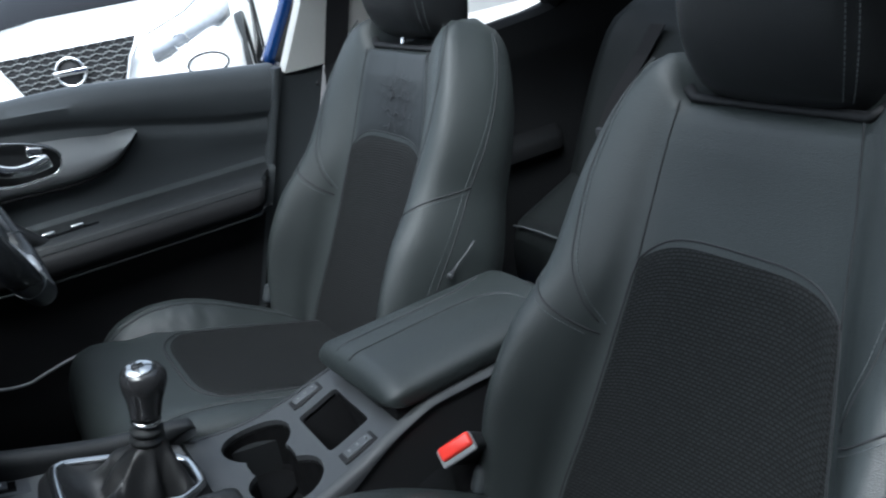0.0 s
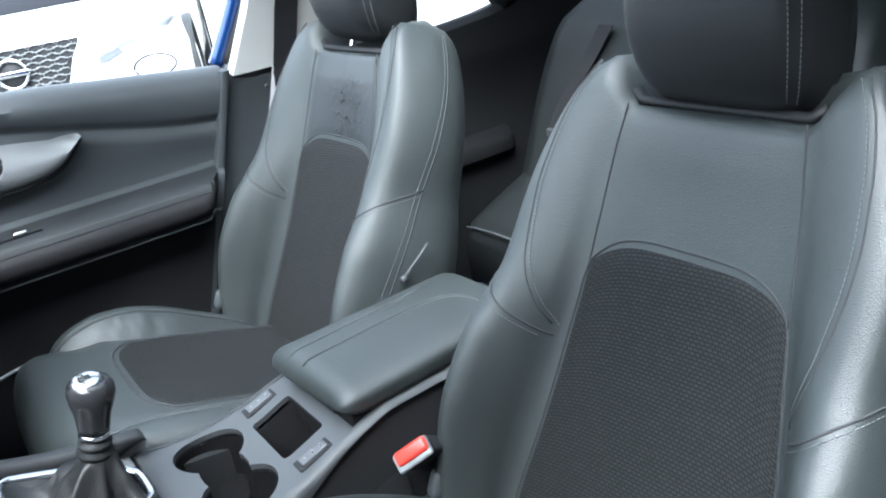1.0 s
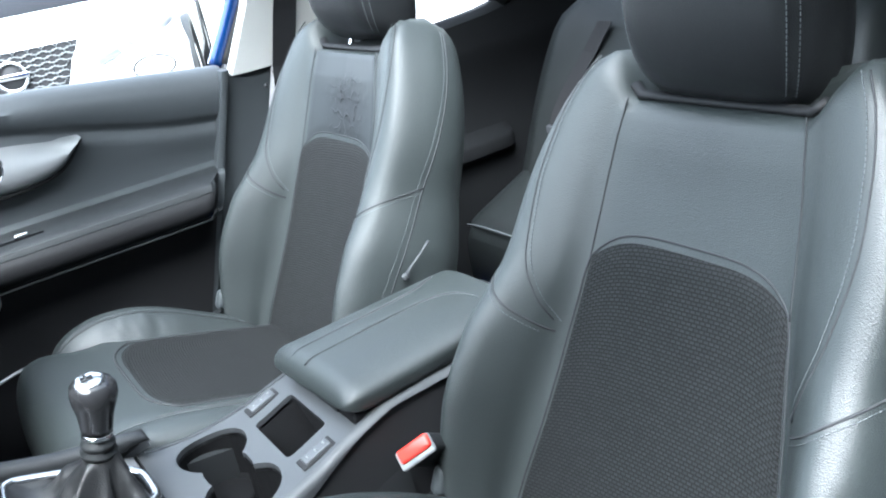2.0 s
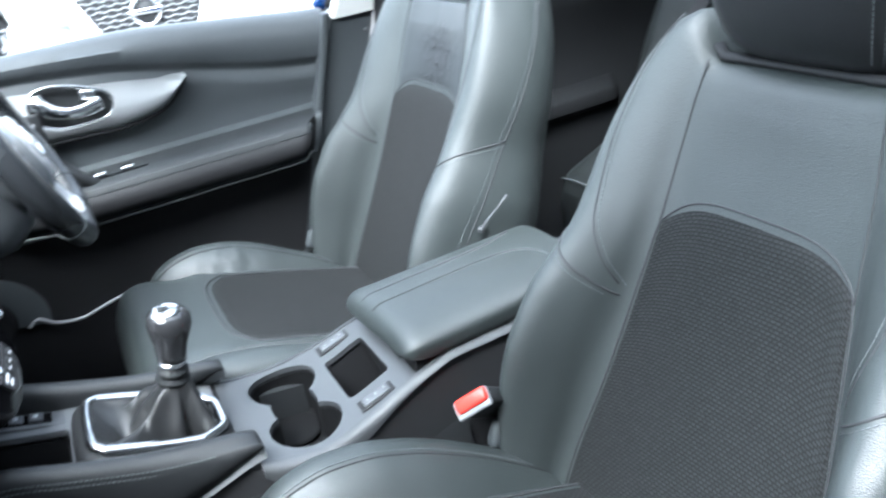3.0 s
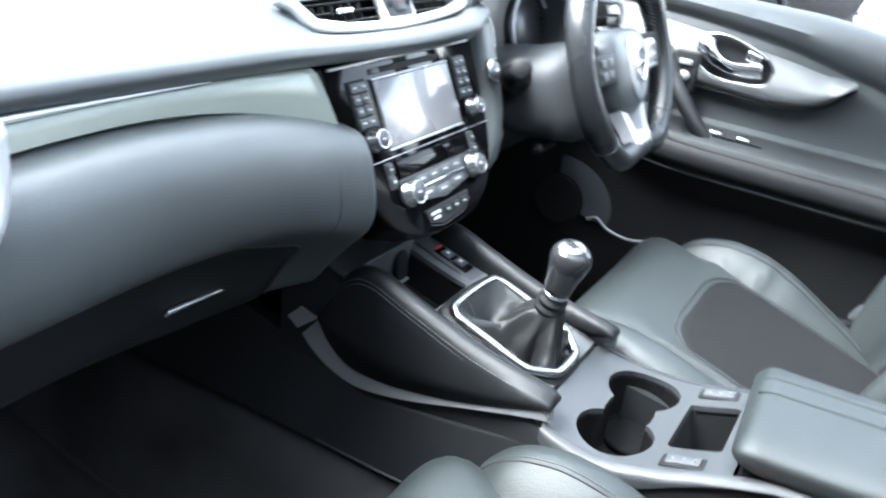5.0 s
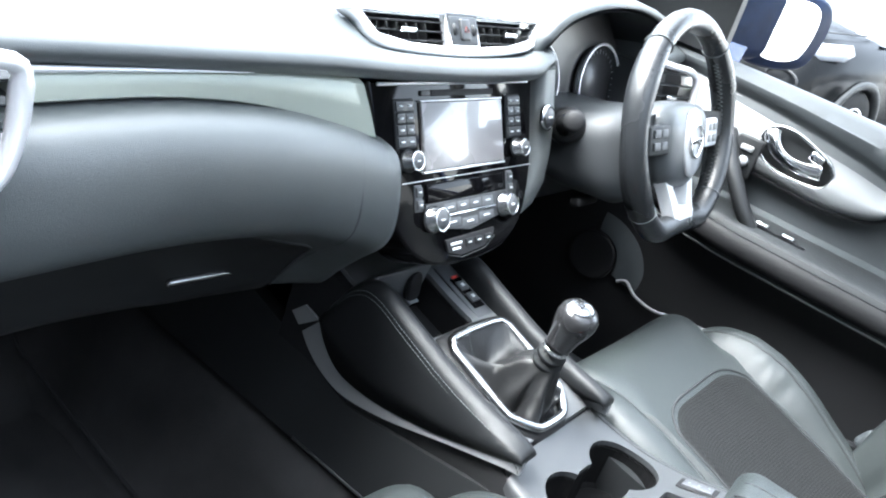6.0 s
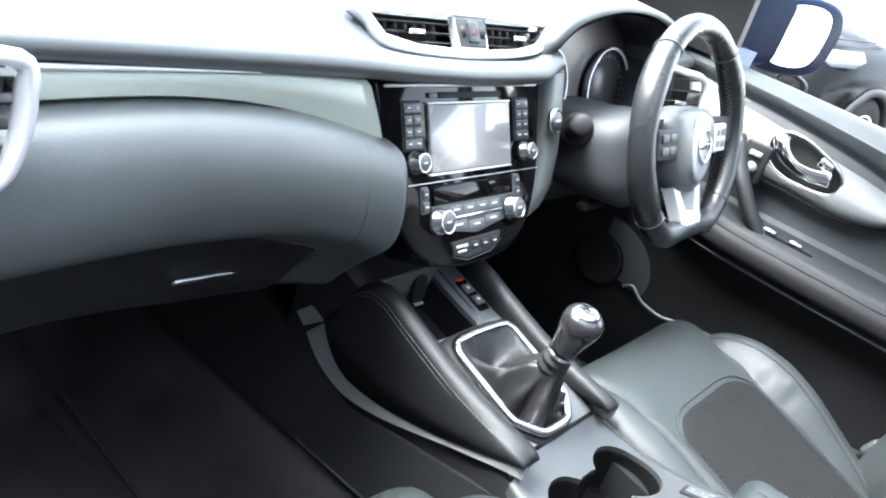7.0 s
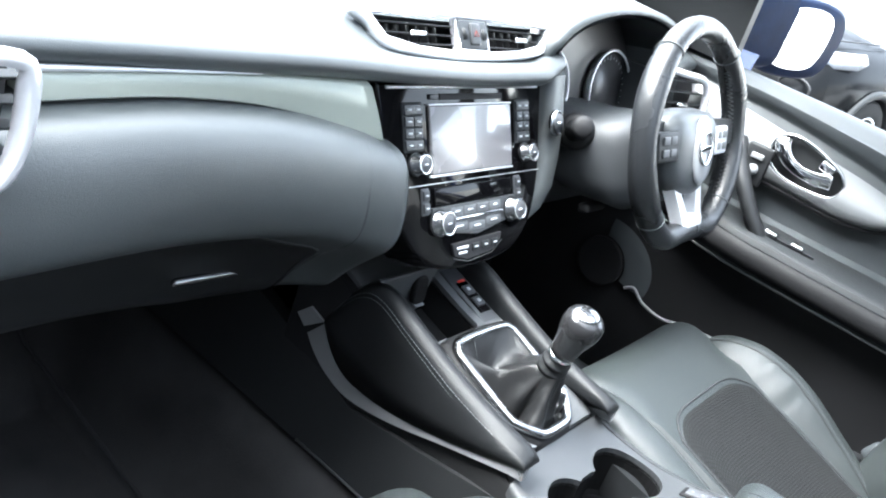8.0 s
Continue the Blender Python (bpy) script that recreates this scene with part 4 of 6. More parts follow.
    line = smooth_line([(front_x, -0.246, 0), (front_x + 0.001, -0.30, 0), (front_x + 0.002, -0.38, 0), (front_x + 0.002 + 0.004 * turn, -0.43, 0), (front_x + 0.018 * turn, -0.458, 0), ((front_x + end_x) / 2 + 0.006 * turn, -0.470, 0), (end_x, -0.474, 0)], 8)
    part("seam", tube([lid_pt(p.x, p.y, 0.0001) for p in line], 0.0011, 6), SEAM, armrest)
    for off in (0.004, -0.004):
        part("stitching", stitches([lid_pt(p.x + off, p.y, 0.0006) for p in line[10:-6]]), STITCH, armrest, "pale grey stitching")
part("console_rear", rbox((0.185, 0.31, 0.26), 0.012, pose(0, -0.415, 0.665)), PLASTIC, console)
# belt buckle beside the passenger seat
buckle = empty("belt_buckle", (-0.148, -0.31, 0.60), "black seat belt buckle with bright red release button", "seat belt")
bd = Vector((-0.50, -0.70, 0.50)).normalized()
bn = Vector((-0.55, 0.45, 0.70))
bn = (bn - bd * bn.dot(bd)).normalized()
bs = bn.cross(bd)
bq = Matrix(((bd.x, bs.x, bn.x, -0.138), (bd.y, bs.y, bn.y, -0.293), (bd.z, bs.z, bn.z, 0.764), (0, 0, 0, 1)))
part("stalk", rbox((0.026, 0.016, 0.19), 0.004, pose(-0.132, -0.318, 0.640, 12)), PLASTIC, buckle)
part("shell", rbox((0.046, 0.022, 0.060), 0.006, bq @ pose(0, 0, -0.038)), PLASTIC, buckle)
part("button_rim", rbox((0.048, 0.024, 0.008), 0.0035, bq @ pose(-0.001, -0.002, -0.005)), STRIP, buckle)
part("release_button", rbox((0.043, 0.017, 0.010), 0.004, bq @ pose(0.001, 0.001, -0.001)), RED, buckle, "bright red release button")


# ---- dashboard ----
dash = empty("dashboard", (0, 0.4, 0.9), "black soft-touch dashboard with grey-green trim band", "dashboard")


def lip(x):
    """Front lip of the upper pad: y and z along the width."""
    return curve_table([(-0.72, 0.215, 1.146), (-0.55, 0.195, 1.147), (-0.30, 0.190, 1.143), (-0.12, 0.196, 1.132), (0.0, 0.200, 1.127), (0.12, 0.200, 1.129), (0.17, 0.214, 1.136), (0.26, 0.235, 1.150), (0.60, 0.240, 1.140), (0.72, 0.25, 1.135)], x)


dash_loops = []
for x in np.linspace(-0.715, 0.715, 90):
    y0, z0 = lip(x)
    mid = math.exp(-(x / 0.20) ** 6)
    prof = [(0.98, 1.060), (0.98, 1.085), (0.80, 1.130), (0.60, 1.168), (0.44, 1.188 + 0.004 * mid), (0.34, 1.186), (0.285, 1.172 - 0.004 * mid), (y0 + 0.045, z0 + 0.011 - 0.015 * mid), (y0 + 0.020, z0 + 0.004 - 0.001 * mid), (y0 + 0.006, z0 - 0.001), (y0 + 0.001, z0 - 0.007), (y0 + 0.002, z0 - 0.013), (y0 + 0.009, z0 - 0.021), (y0 + 0.030, z0 - 0.024), (0.36, z0 - 0.030), (0.60, 1.06)]
    dash_loops.append([(x, y, z) for y, z in prof])
pad = part("upper_pad", loft(dash_loops), LEATHER_DASH, dash, sharp=60)
part("pad_groove", tube([(x, 0.325 + 0.25 * abs(x) ** 2, 1.1845) for x in np.linspace(-0.30, 0.30, 25)], 0.0016, 6), SEAM, dash)

cut(pad, [bm_mesh(rbox((0.37, 0.24, 0.26), 0.03, pose(0.37, 0.25, 1.14)))])
# air vents


def vent(name, m, outline, slats, parent, frame_r=0.006, fins=0, tab=True, slat_mat=BLACK):
    """A vent in its own plane (x right, y up, z towards the cabin): bright frame, dark box, slats, fins and a chrome tab."""
    box = slab([(x * 0.99, y * 0.99) for x, y in outline], 0.002, m @ pose(0, 0, -0.030))
    v = part(name, box, RUBBER, parent, smooth=False)
    part("vent_frame", tube([m @ Vector((x, y, 0.001)) for x, y in outline], frame_r, 8, closed=True, flat=0.8), SATIN, v, "satin silver frame")
    xs = [p[0] for p in outline]
    ys_ = [p[1] for p in outline]

    def span(y):
        hits = []
        for (x1, y1), (x2, y2) in zip(outline, outline[1:] + outline[:1]):
            if (y1 - y) * (y2 - y) < 0:
                hits.append(x1 + (x2 - x1) * (y - y1) / (y2 - y1))
        return (min(hits), max(hits)) if len(hits) > 1 else (min(xs), max(xs))
    for k in range(slats):
        y = min(ys_) + (max(ys_) - min(ys_)) * (k + 0.8) / (slats + 0.6)
        a, b = span(y)
        part("slat", rbox((b - a - 0.004, 0.0022, 0.014), 0.0008, m @ pose((a + b) / 2, y, -0.008, 12)), slat_mat, v)
    for k in range(fins):
        x = min(xs) + (max(xs) - min(xs)) * (k + 0.7) / (fins + 0.4)
        part("fin", rbox((0.0018, (max(ys_) - min(ys_)) * 0.8, 0.010), 0.0005, m @ pose(x, (max(ys_) + min(ys_)) / 2, -0.022)), PLASTIC, v)
    if tab:
        part("vent_tab", rbox((0.026, 0.006, 0.010), 0.0025, m @ pose((min(xs) + max(xs)) / 2, (min(ys_) + max(ys_)) / 2 - 0.002, 0.002)), CHROME, v, "chrome vent tab")
    return v


vm = pose(0, 0.253, 1.1515, 58) @ Matrix.Diagonal((1, 0.86, 1, 1))   # faces the cabin, tilted up
cut(pad, [bm_mesh(rbox((0.33, 0.040, 0.09), 0.004, vm @ pose(0, 0, -0.037)))])
pod = part("vent_pod", slab(smooth_outline := [(p.x, p.y) for p in smooth_line([(-0.190, 0.024, 0), (0, 0.029, 0), (0.190, 0.024, 0), (0.180, 0.004, 0), (0.158, -0.020, 0), (0.10, -0.030, 0), (0, -0.035, 0), (-0.10, -0.030, 0), (-0.158, -0.020, 0), (-0.180, 0.004, 0)], 4, True)], 0.010, vm @ pose(0, 0, -0.006), 0.004), SATIN, dash, "satin silver surround of the centre vents")
cut(pod, [bm_mesh(slab([(-0.175, 0.018), (-0.030, 0.021), (-0.030, -0.024), (-0.100, -0.020), (-0.152, -0.010)], 0.03, vm @ pose(0, 0, -0.015))), bm_mesh(slab([(0.175, 0.018), (0.152, -0.010), (0.100, -0.020), (0.030, -0.024), (0.030, 0.021)], 0.03, vm @ pose(0, 0, -0.015)))])
vent("centre_vent", vm, [(-0.173, 0.017), (-0.031, 0.020), (-0.031, -0.023), (-0.100, -0.019), (-0.150, -0.009)], 3, dash, 0.0015, 8)
vent("centre_vent", vm, [(0.031, 0.020), (0.173, 0.017), (0.150, -0.009), (0.100, -0.019), (0.031, -0.023)], 3, dash, 0.0015, 8)
hz = part("hazard_panel", rbox((0.056, 0.040, 0.012), 0.003, vm @ pose(0, -0.001, -0.001)), DASH_PLASTIC, dash)
part("hazard_button", rbox((0.018, 0.028, 0.005), 0.002, vm @ pose(0, 0, 0.006)), PLASTIC_GREY, hz)
part("hazard_mark", tube([vm @ Vector((0.005 * math.cos(a), 0.005 * math.sin(a) - 0.001, 0.0088)) for a in (radians(90), radians(210), radians(330))], 0.0007, 5, closed=True), DIM_RED, hz, "dull red warning triangle")
for sx in (-1, 1):
    part("vent_wheel", revolve([(0.001, -0.003), (0.0105, -0.003), (0.0105, 0.003), (0.001, 0.003)], 20, vm @ pose(sx * 0.019, 0, -0.002, 0, 90, 0)), PLASTIC, hz)

side_outline = [(p.x, p.y) for p in smooth_line([(-0.062, 0.030, 0), (0.0, 0.042, 0), (0.054, 0.044, 0), (0.060, 0.020, 0), (0.052, -0.030, 0), (0.030, -0.050, 0), (-0.04, -0.054, 0), (-0.062, -0.030, 0)], 4, True)]
for name, m in (("passenger_vent", pose(-0.631, 0.158, 1.110, 80, 0, -4) @ Matrix.Diagonal((1, 0.85, 1, 1))), ("driver_vent", pose(0.632, 0.222, 1.075, 74, 0, -10) @ Matrix.Diagonal((-1.22, 1.08, 1, 1)))):
    vent(name, m, side_outline, 5, dash, 0.0075, 0, True, PLASTIC)

# trim band and glovebox


def band_low(x):
    return curve_table([(-0.70, 1.094), (-0.56, 1.100), (-0.45, 1.103), (-0.37, 1.099), (-0.30, 1.090), (-0.24, 1.076), (-0.20, 1.065), (-0.165, 1.052)], x)[0]


loops = []
for x in np.linspace(-0.535, -0.163, 40):
    y0, z0 = lip(x)
    zl = band_low(x)
    top = z0 - 0.020
    k = max(0.0, min(1.0, (x + 0.40) / 0.20)) * 0.66
    loops.append([(x - 0.008 - k * (z - 1.055), y, z) for y, z in ((0.230, top + 0.002), (0.206, top), (0.200, top - 0.004), (0.197, (top + zl) / 2), (0.196, zl + 0.003), (0.200, zl), (0.230, zl))])
part("trim_band", loft(loops), DECOR, dash, "glossy grey-green trim band", sharp=50)
part("band_edge", tube([(x, 0.199, lip(x)[1] - 0.021) for x in np.linspace(-0.585, -0.35, 24)], [0.0035 - 0.003 * i / 23 for i in range(24)], 8), SATIN, dash, "thin silver edge")
GLOVE_L = [(0.0, 0.0), (-0.024, -0.004), (-0.041, -0.018), (-0.052, -0.045), (-0.056, -0.075), (-0.047, -0.100), (-0.018, -0.119), (0.022, -0.143), (0.056, -0.212), (0.078, -0.250), (0.120, -0.268)]
GLOVE_R = [(0.0, 0.0), (-0.020, -0.004), (-0.034, -0.018), (-0.045, -0.050), (-0.049, -0.082), (-0.042, -0.106), (-0.020, -0.132), (0.004, -0.162), (0.022, -0.188), (0.045, -0.204), (0.100, -0.212)]
SEAM_Z = [(-0.70, 0.966), (-0.45, 0.966), (-0.36, 0.963), (-0.285, 0.958), (-0.250, 0.953), (-0.236, 0.945), (-0.228, 0.934), (-0.224, 0.918), (-0.222, 0.868), (-0.13, 0.868)]
pad_loops, lid_loops, seam_pts = [], [], []
for x in list(np.linspace(-0.69, -0.270, 44)) + list(np.linspace(-0.266, -0.220, 24)) + list(np.linspace(-0.212, -0.130, 16)):
    k = min(1.0, max(0.0, (x + 0.33) / 0.17))
    k = k * k * (3 - 2 * k)
    side = max(0.0, (x + 0.165) / 0.035)
    back = 0.045 * (1 - math.sqrt(max(0.0, 1 - side * side)))
    zt = band_low(x) - 0.001 - 0.030 * side ** 3
    prof = smooth_line([(0.199 + (a[0] * (1 - k) + b[0] * k) + back, zt + (a[1] * (1 - k) + b[1] * k), 0) for a, b in zip(GLOVE_L, GLOVE_R)], 5)
    zs = lerp_table(SEAM_Z, x)[0]
    n = next(i for i, p in enumerate(prof) if p.y < zs)
    split = prof[n - 1].lerp(prof[n], (prof[n - 1].y - zs) / (prof[n - 1].y - prof[n].y))
    upper = [prof[0].lerp(prof[n - 1], 0)] + prof[1:n] + [split]

    def spread(line, m):
        d = np.cumsum([0.0] + [(q - p).length for p, q in zip(line, line[1:])])
        return [(float(np.interp(u, d, [p.x for p in line])), float(np.interp(u, d, [p.y for p in line]))) for u in np.linspace(0, d[-1], m)]
    up, dn = spread(upper, 34), spread([split] + prof[n:], 22)
    pad_loops.append([(x, y, z) for y, z in up] + [(x, 0.36, zs), (x, 0.36, zt)])
    if x > -0.2215:
        continue
    lid_loops.append([(x, y + 0.0025, z - 0.002) for y, z in dn] + [(x, 0.36, dn[-1][1]), (x, 0.36, zs - 0.003)])
    seam_pts.append(Vector((x, split.x + 0.0005, split.y - 0.0005)))
n_end = next(i for i, lp in enumerate(pad_loops) if lp[0][0] > -0.147)
part("glovebox", loft(pad_loops[:n_end + 1]), LEATHER_DASH, dash, "soft black pad over the glovebox", sharp=60)
# the pad's rounded end, lighter grey for the light on its side face
part("pad_end", loft([[(x + 0.0008, y - 0.0004, z) for x, y, z in lp] for lp in pad_loops[n_end:]]), DARK_GREY, dash, "rounded end of the glovebox pad, its lit side put into lighter grey", sharp=60)
# hard plastic lid, its black also carrying the shade of the downward face
lid = part("glovebox_lid", loft(lid_loops), PLASTIC, dash, "hard plastic glovebox lid, black for its shaded underside too", sharp=60)
part("lid_seam", tube(seam_pts[3:], 0.0013, 6), DARK_GREY, lid)
part("glove_handle", rbox((0.084, 0.008, 0.010), 0.003, pose(-0.305, 0.249, 0.888, 40, 0, -3)), FRAME_METAL, lid, "silver glovebox handle")
part("under_dash", rbox((1.36, 0.30, 0.02), 0.006, pose(0, 0.50, 0.845)), PLASTIC, dash)
part("bulkhead", rbox((1.46, 0.04, 0.70), 0.01, pose(0, 0.99, 0.76)), RUBBER, dash)

# ---- centre stack ----
stack = empty("infotainment_stack", (0, 0.2, 0.9), "gloss black centre stack with display and climate controls", "control panel")
ST = Matrix(((1, 0, 0, 0), (0, 0.45, -0.893, 0.233), (0, 0.893, 0.45, 1.100), (0, 0, 0, 1)))   # x right, y up the panel, z towards the cabin
half = smooth_line([(0.0, -0.213, 0), (0.050, -0.210, 0), (0.088, -0.200, 0), (0.118, -0.178, 0), (0.138, -0.145, 0), (0.150, -0.108, 0), (0.157, -0.05, 0), (0.162, -0.012, 0), (0.164, 0.002, 0)], 4)
outline = [(p.x, p.y) for p in half] + [(-p.x, p.y) for p in half[::-1][:-1]]
panel = part("panel", slab(outline, 0.05, ST @ pose(0, 0, -0.05), 0.004), GLOSS, stack, sharp=50)
part("disc_slot", rbox((0.125, 0.007, 0.003), 0.001, ST @ pose(0.004, -0.014, 0.0005)), RUBBER, panel)
part("eject_key", rbox((0.016, 0.006, 0.004), 0.001, ST @ pose(-0.070, -0.014, 0.001)), PLASTIC_GREY, panel)
# silver bar standing in for the reflection along the glossy top lip
part("lip_reflection", rbox((0.30, 0.004, 0.004), 0.0015, ST @ pose(0, -0.003, 0.001)), SATIN, panel)
screen = part("display", rbox((0.162, 0.076, 0.006), 0.002, ST @ pose(0, -0.0615, 0.0015)), DISPLAY_SHEEN, stack, "switched-off display, pale sky reflection put into its colour")
part("display_edge", rbox((0.165, 0.0025, 0.005), 0.001, ST @ pose(0, -0.1010, 0.002)), SATIN, screen)
part("display_edge", rbox((0.165, 0.0018, 0.005), 0.0006, ST @ pose(0, -0.0225, 0.002)), SATIN, screen)
part("split_line", rbox((0.296, 0.0009, 0.002), 0.0004, ST @ pose(0, -0.1095, 0.0006)), SATIN, panel)


def key(x, y, w, h, parent, marks=1, material=PLASTIC_GREY, m=ST):
    k = part("key", rbox((w, h, 0.005), 0.0012, m @ pose(x, y, 0.002)), material, parent)
    for i in range(marks):
        part("key_mark", rbox((w * 0.42 / marks, h * 0.18, 0.0006), 0, m @ pose(x + (i - (marks - 1) / 2) * w * 0.5, y, 0.0048)), WHITE_MARK, k)


def dial(x, y, r, parent, tint=None):
    at = ST @ Matrix.Translation((x, y, 0.001))
    d = part("dial", revolve([(0.001, 0), (r * 1.10, 0), (r * 1.10, 0.003), (r * 0.97, 0.004), (r * 0.92, 0.016), (r * 0.84, 0.0175), (0.001, 0.0175)], 32, at), FRAME_METAL, parent, "silver dial with dark face")
    part("dial_face", revolve([(0.001, 0.0172), (r * 0.80, 0.0172), (r * 0.78, 0.0179), (0.001, 0.0180)], 32, at), DARK_GREY, d)
    part("dial_rim", tube([at @ Vector((r * 0.88 * math.cos(a), r * 0.88 * math.sin(a), 0.0172)) for a in np.linspace(0, 2 * math.pi, 33)[:-1]], 0.0011, 8, closed=True), CHROME, d)
    part("dial_rim", tube([at @ Vector((r * 1.06 * math.cos(a), r * 1.06 * math.sin(a), 0.0035)) for a in np.linspace(0, 2 * math.pi, 33)[:-1]], 0.0012, 8, closed=True), PLASTIC, d)
    part("dial_mark", rbox((r * 0.5, r * 0.14, 0.0006), 0, at @ pose(0, 0, 0.0184)), WHITE_MARK, d)
    if tint:
        part("dial_tint", tube([ST @ Vector((x + r * 0.72 * math.cos(a), y + r * 0.72 * math.sin(a), 0.0198)) for a in np.linspace(radians(10), radians(80), 8)], 0.0008, 5), RED, d, "red arc")


for sx in (-1, 1):
    keys = part("key_column", rbox((0.034, 0.054, 0.003), 0.002, ST @ pose(sx * 0.1095, -0.046, 0.0008)), PLASTIC, panel)
    for row in range(4):
        if sx < 0 and row in (1, 2) or sx > 0 and row in (1, 2):
            for c in (-1, 1):
                key(sx * 0.1095 + c * 0.0076, -0.027 - 0.0127 * row, 0.0144, 0.0117, keys)
        else:
            key(sx * 0.1095, -0.027 - 0.0127 * row, 0.0300, 0.0117, keys, 2)
    dial(sx * 0.1105, -0.0855, 0.0112, panel)
climate = part("climate_panel", slab([(p[0] * 1.0, p[1]) for p in [(-0.084, -0.136), (0.084, -0.136), (0.084, -0.156), (0.060, -0.166), (0.0, -0.175), (-0.060, -0.166), (-0.084, -0.156)]], 0.004, ST @ pose(0, 0, 0.0), 0.001), PLASTIC_GREY, stack, "grey climate control panel", smooth=False)
part("climate_display", rbox((0.156, 0.020, 0.004), 0.001, ST @ pose(0, -0.1245, 0.001)), GLOSS, panel)
part("silver_bar", rbox((0.108, 0.0028, 0.004), 0.001, ST @ pose(0, -0.1525, 0.004)), CHROME, climate)
for k in range(4):
    key(-0.039 + 0.026 * k, -0.1440, 0.024, 0.0105, climate, 1, KEY_GREY)
for k in range(3):
    key(-0.035 + 0.035 * k, -0.1615 - (0.003 if k == 1 else 0), 0.032, 0.0105, climate, 1, KEY_GREY)
for sx in (-1, 1):
    col = part("side_keys", rbox((0.0135, 0.030, 0.003), 0.002, ST @ pose(sx * 0.0935, -0.128, 0.0008)), DARK_GREY, panel)
    key(sx * 0.0935, -0.121, 0.011, 0.011, col)
    key(sx * 0.0935, -0.135, 0.011, 0.011, col)
    dial(sx * 0.0735, -0.1535, 0.0142, panel, tint=False)
low = part("lower_keys", slab([(-0.050, -0.181), (0.052, -0.179), (0.050, -0.188), (0.030, -0.199), (-0.020, -0.203), (-0.046, -0.196)], 0.003, ST, 0.001), RUBBER, panel, smooth=False)
part("airbag_sign", rbox((0.022, 0.0035, 0.0006), 0, ST @ pose(-0.030, -0.1875, 0.0034)), WHITE_MARK, low)
part("airbag_sign", rbox((0.016, 0.0030, 0.0006), 0, ST @ pose(-0.030, -0.1935, 0.0034)), WHITE_MARK, low)
for k in range(3):
    key(-0.004 + 0.020 * k, -0.1895, 0.015, 0.009, low, 1, PLASTIC)
part("lower_keys_edge", tube([ST @ Vector((x, y, 0.003)) for x, y in ((-0.048, -0.198), (-0.020, -0.205), (0.030, -0.201), (0.052, -0.189))], 0.0005, 6), PLASTIC_GREY, low)

# ---- driver's side of the dashboard ----
knee_loops = []
for x in np.linspace(0.168, 0.70, 60):
    y0, z0 = lip(x)
    mid_k = 1.0 if 0.215 < x < 0.535 else 0.0
    prof = [(0.40, z0 - 0.030 - 0.09 * mid_k), (y0 + 0.012 + 0.02 * mid_k, z0 - 0.026 - 0.09 * mid_k), (y0 - 0.004, 1.05 - 0.035 * mid_k), (y0 - 0.018, 0.98), (y0 - 0.006, 0.92), (y0 + 0.035, 0.875), (0.40, 0.855)]
    knee_loops.append([(x, y, z) for y, z in prof])
knee = part("driver_lower_panel", loft(knee_loops), DASH_PLASTIC, dash, sharp=60)
part("stack_cheek", loft([[(x - 0.006, y + 0.06, z), (x - 0.006, y + 0.012, z), (x - 0.002, y + 0.003, z), (x + 0.006, y, z), (x + 0.034, y + 0.004, z), (x + 0.052, y + 0.014, z), (x + 0.062, y + 0.035, z), (x + 0.064, y + 0.09, z)] for x, y, z in ((0.170, 0.222, 1.116), (0.170, 0.210, 1.085), (0.169, 0.196, 1.05), (0.165, 0.182, 1.01), (0.158, 0.172, 0.975), (0.146, 0.170, 0.945), (0.126, 0.176, 0.920), (0.105, 0.190, 0.902))]), CHEEK, dash, "grey panel beside the centre stack", sharp=60)
sb = pose(0.1680, 0.1960, 1.062, 68, 0, 4)
start = part("start_button", revolve([(0.001, 0), (0.017, 0), (0.0175, 0.004), (0.0145, 0.007), (0.0140, 0.005), (0.001, 0.005)], 28, sb), FRAME_METAL, dash, "silver ringed start button")
part("button_face", revolve([(0.001, 0.004), (0.0125, 0.004), (0.0125, 0.007), (0.001, 0.0075)], 24, sb), DARK_GREY, start)
part("button_mark", rbox((0.012, 0.003, 0.0006), 0, sb @ pose(0, 0, 0.0078)), WHITE_MARK, start)

cluster = empty("instrument_cluster", (0.37, 0.29, 1.0), "hooded instrument cluster with two silver-ringed gauges", "instrument panel")
arch = smooth_line([(0.163, 1.118, 0), (0.176, 1.150, 0), (0.215, 1.180, 0), (0.29, 1.199, 0), (0.37, 1.205, 0), (0.45, 1.200, 0), (0.525, 1.182, 0), (0.565, 1.150, 0), (0.578, 1.110, 0)], 5)
ctr = Vector((0.37, 1.06))
hood_loops = []
for y, grow in ((0.235, 0.0), (0.228, 0.004), (0.236, 0.011), (0.30, 0.013), (0.42, 0.006), (0.46, -0.01)):
    hood_loops.append([(ctr.x + (p.x - ctr.x) * (1 + grow * 4), y + 0.25 * max(0, 1.15 - p.y), p.y + grow) for p in arch])
part("hood", loft(hood_loops, closed=False, cap=False), LEATHER_DASH, cluster)
part("hood_lining", loft([[(ctr.x + (p.x - ctr.x) * 0.97, 0.233 + 0.25 * max(0, 1.15 - p.y), p.y - 0.004) for p in arch], [(ctr.x + (p.x - ctr.x) * 0.93, 0.33, p.y - 0.012) for p in arch]], closed=False, cap=False), DASH_PLASTIC, cluster)
part("cluster_face", slab([(-0.19, -0.06), (0.19, -0.06), (0.20, 0.05), (0.14, 0.11), (0, 0.13), (-0.14, 0.11), (-0.20, 0.05)], 0.004, pose(0.37, 0.300, 1.060, 74)), GAUGE, cluster, smooth=False)
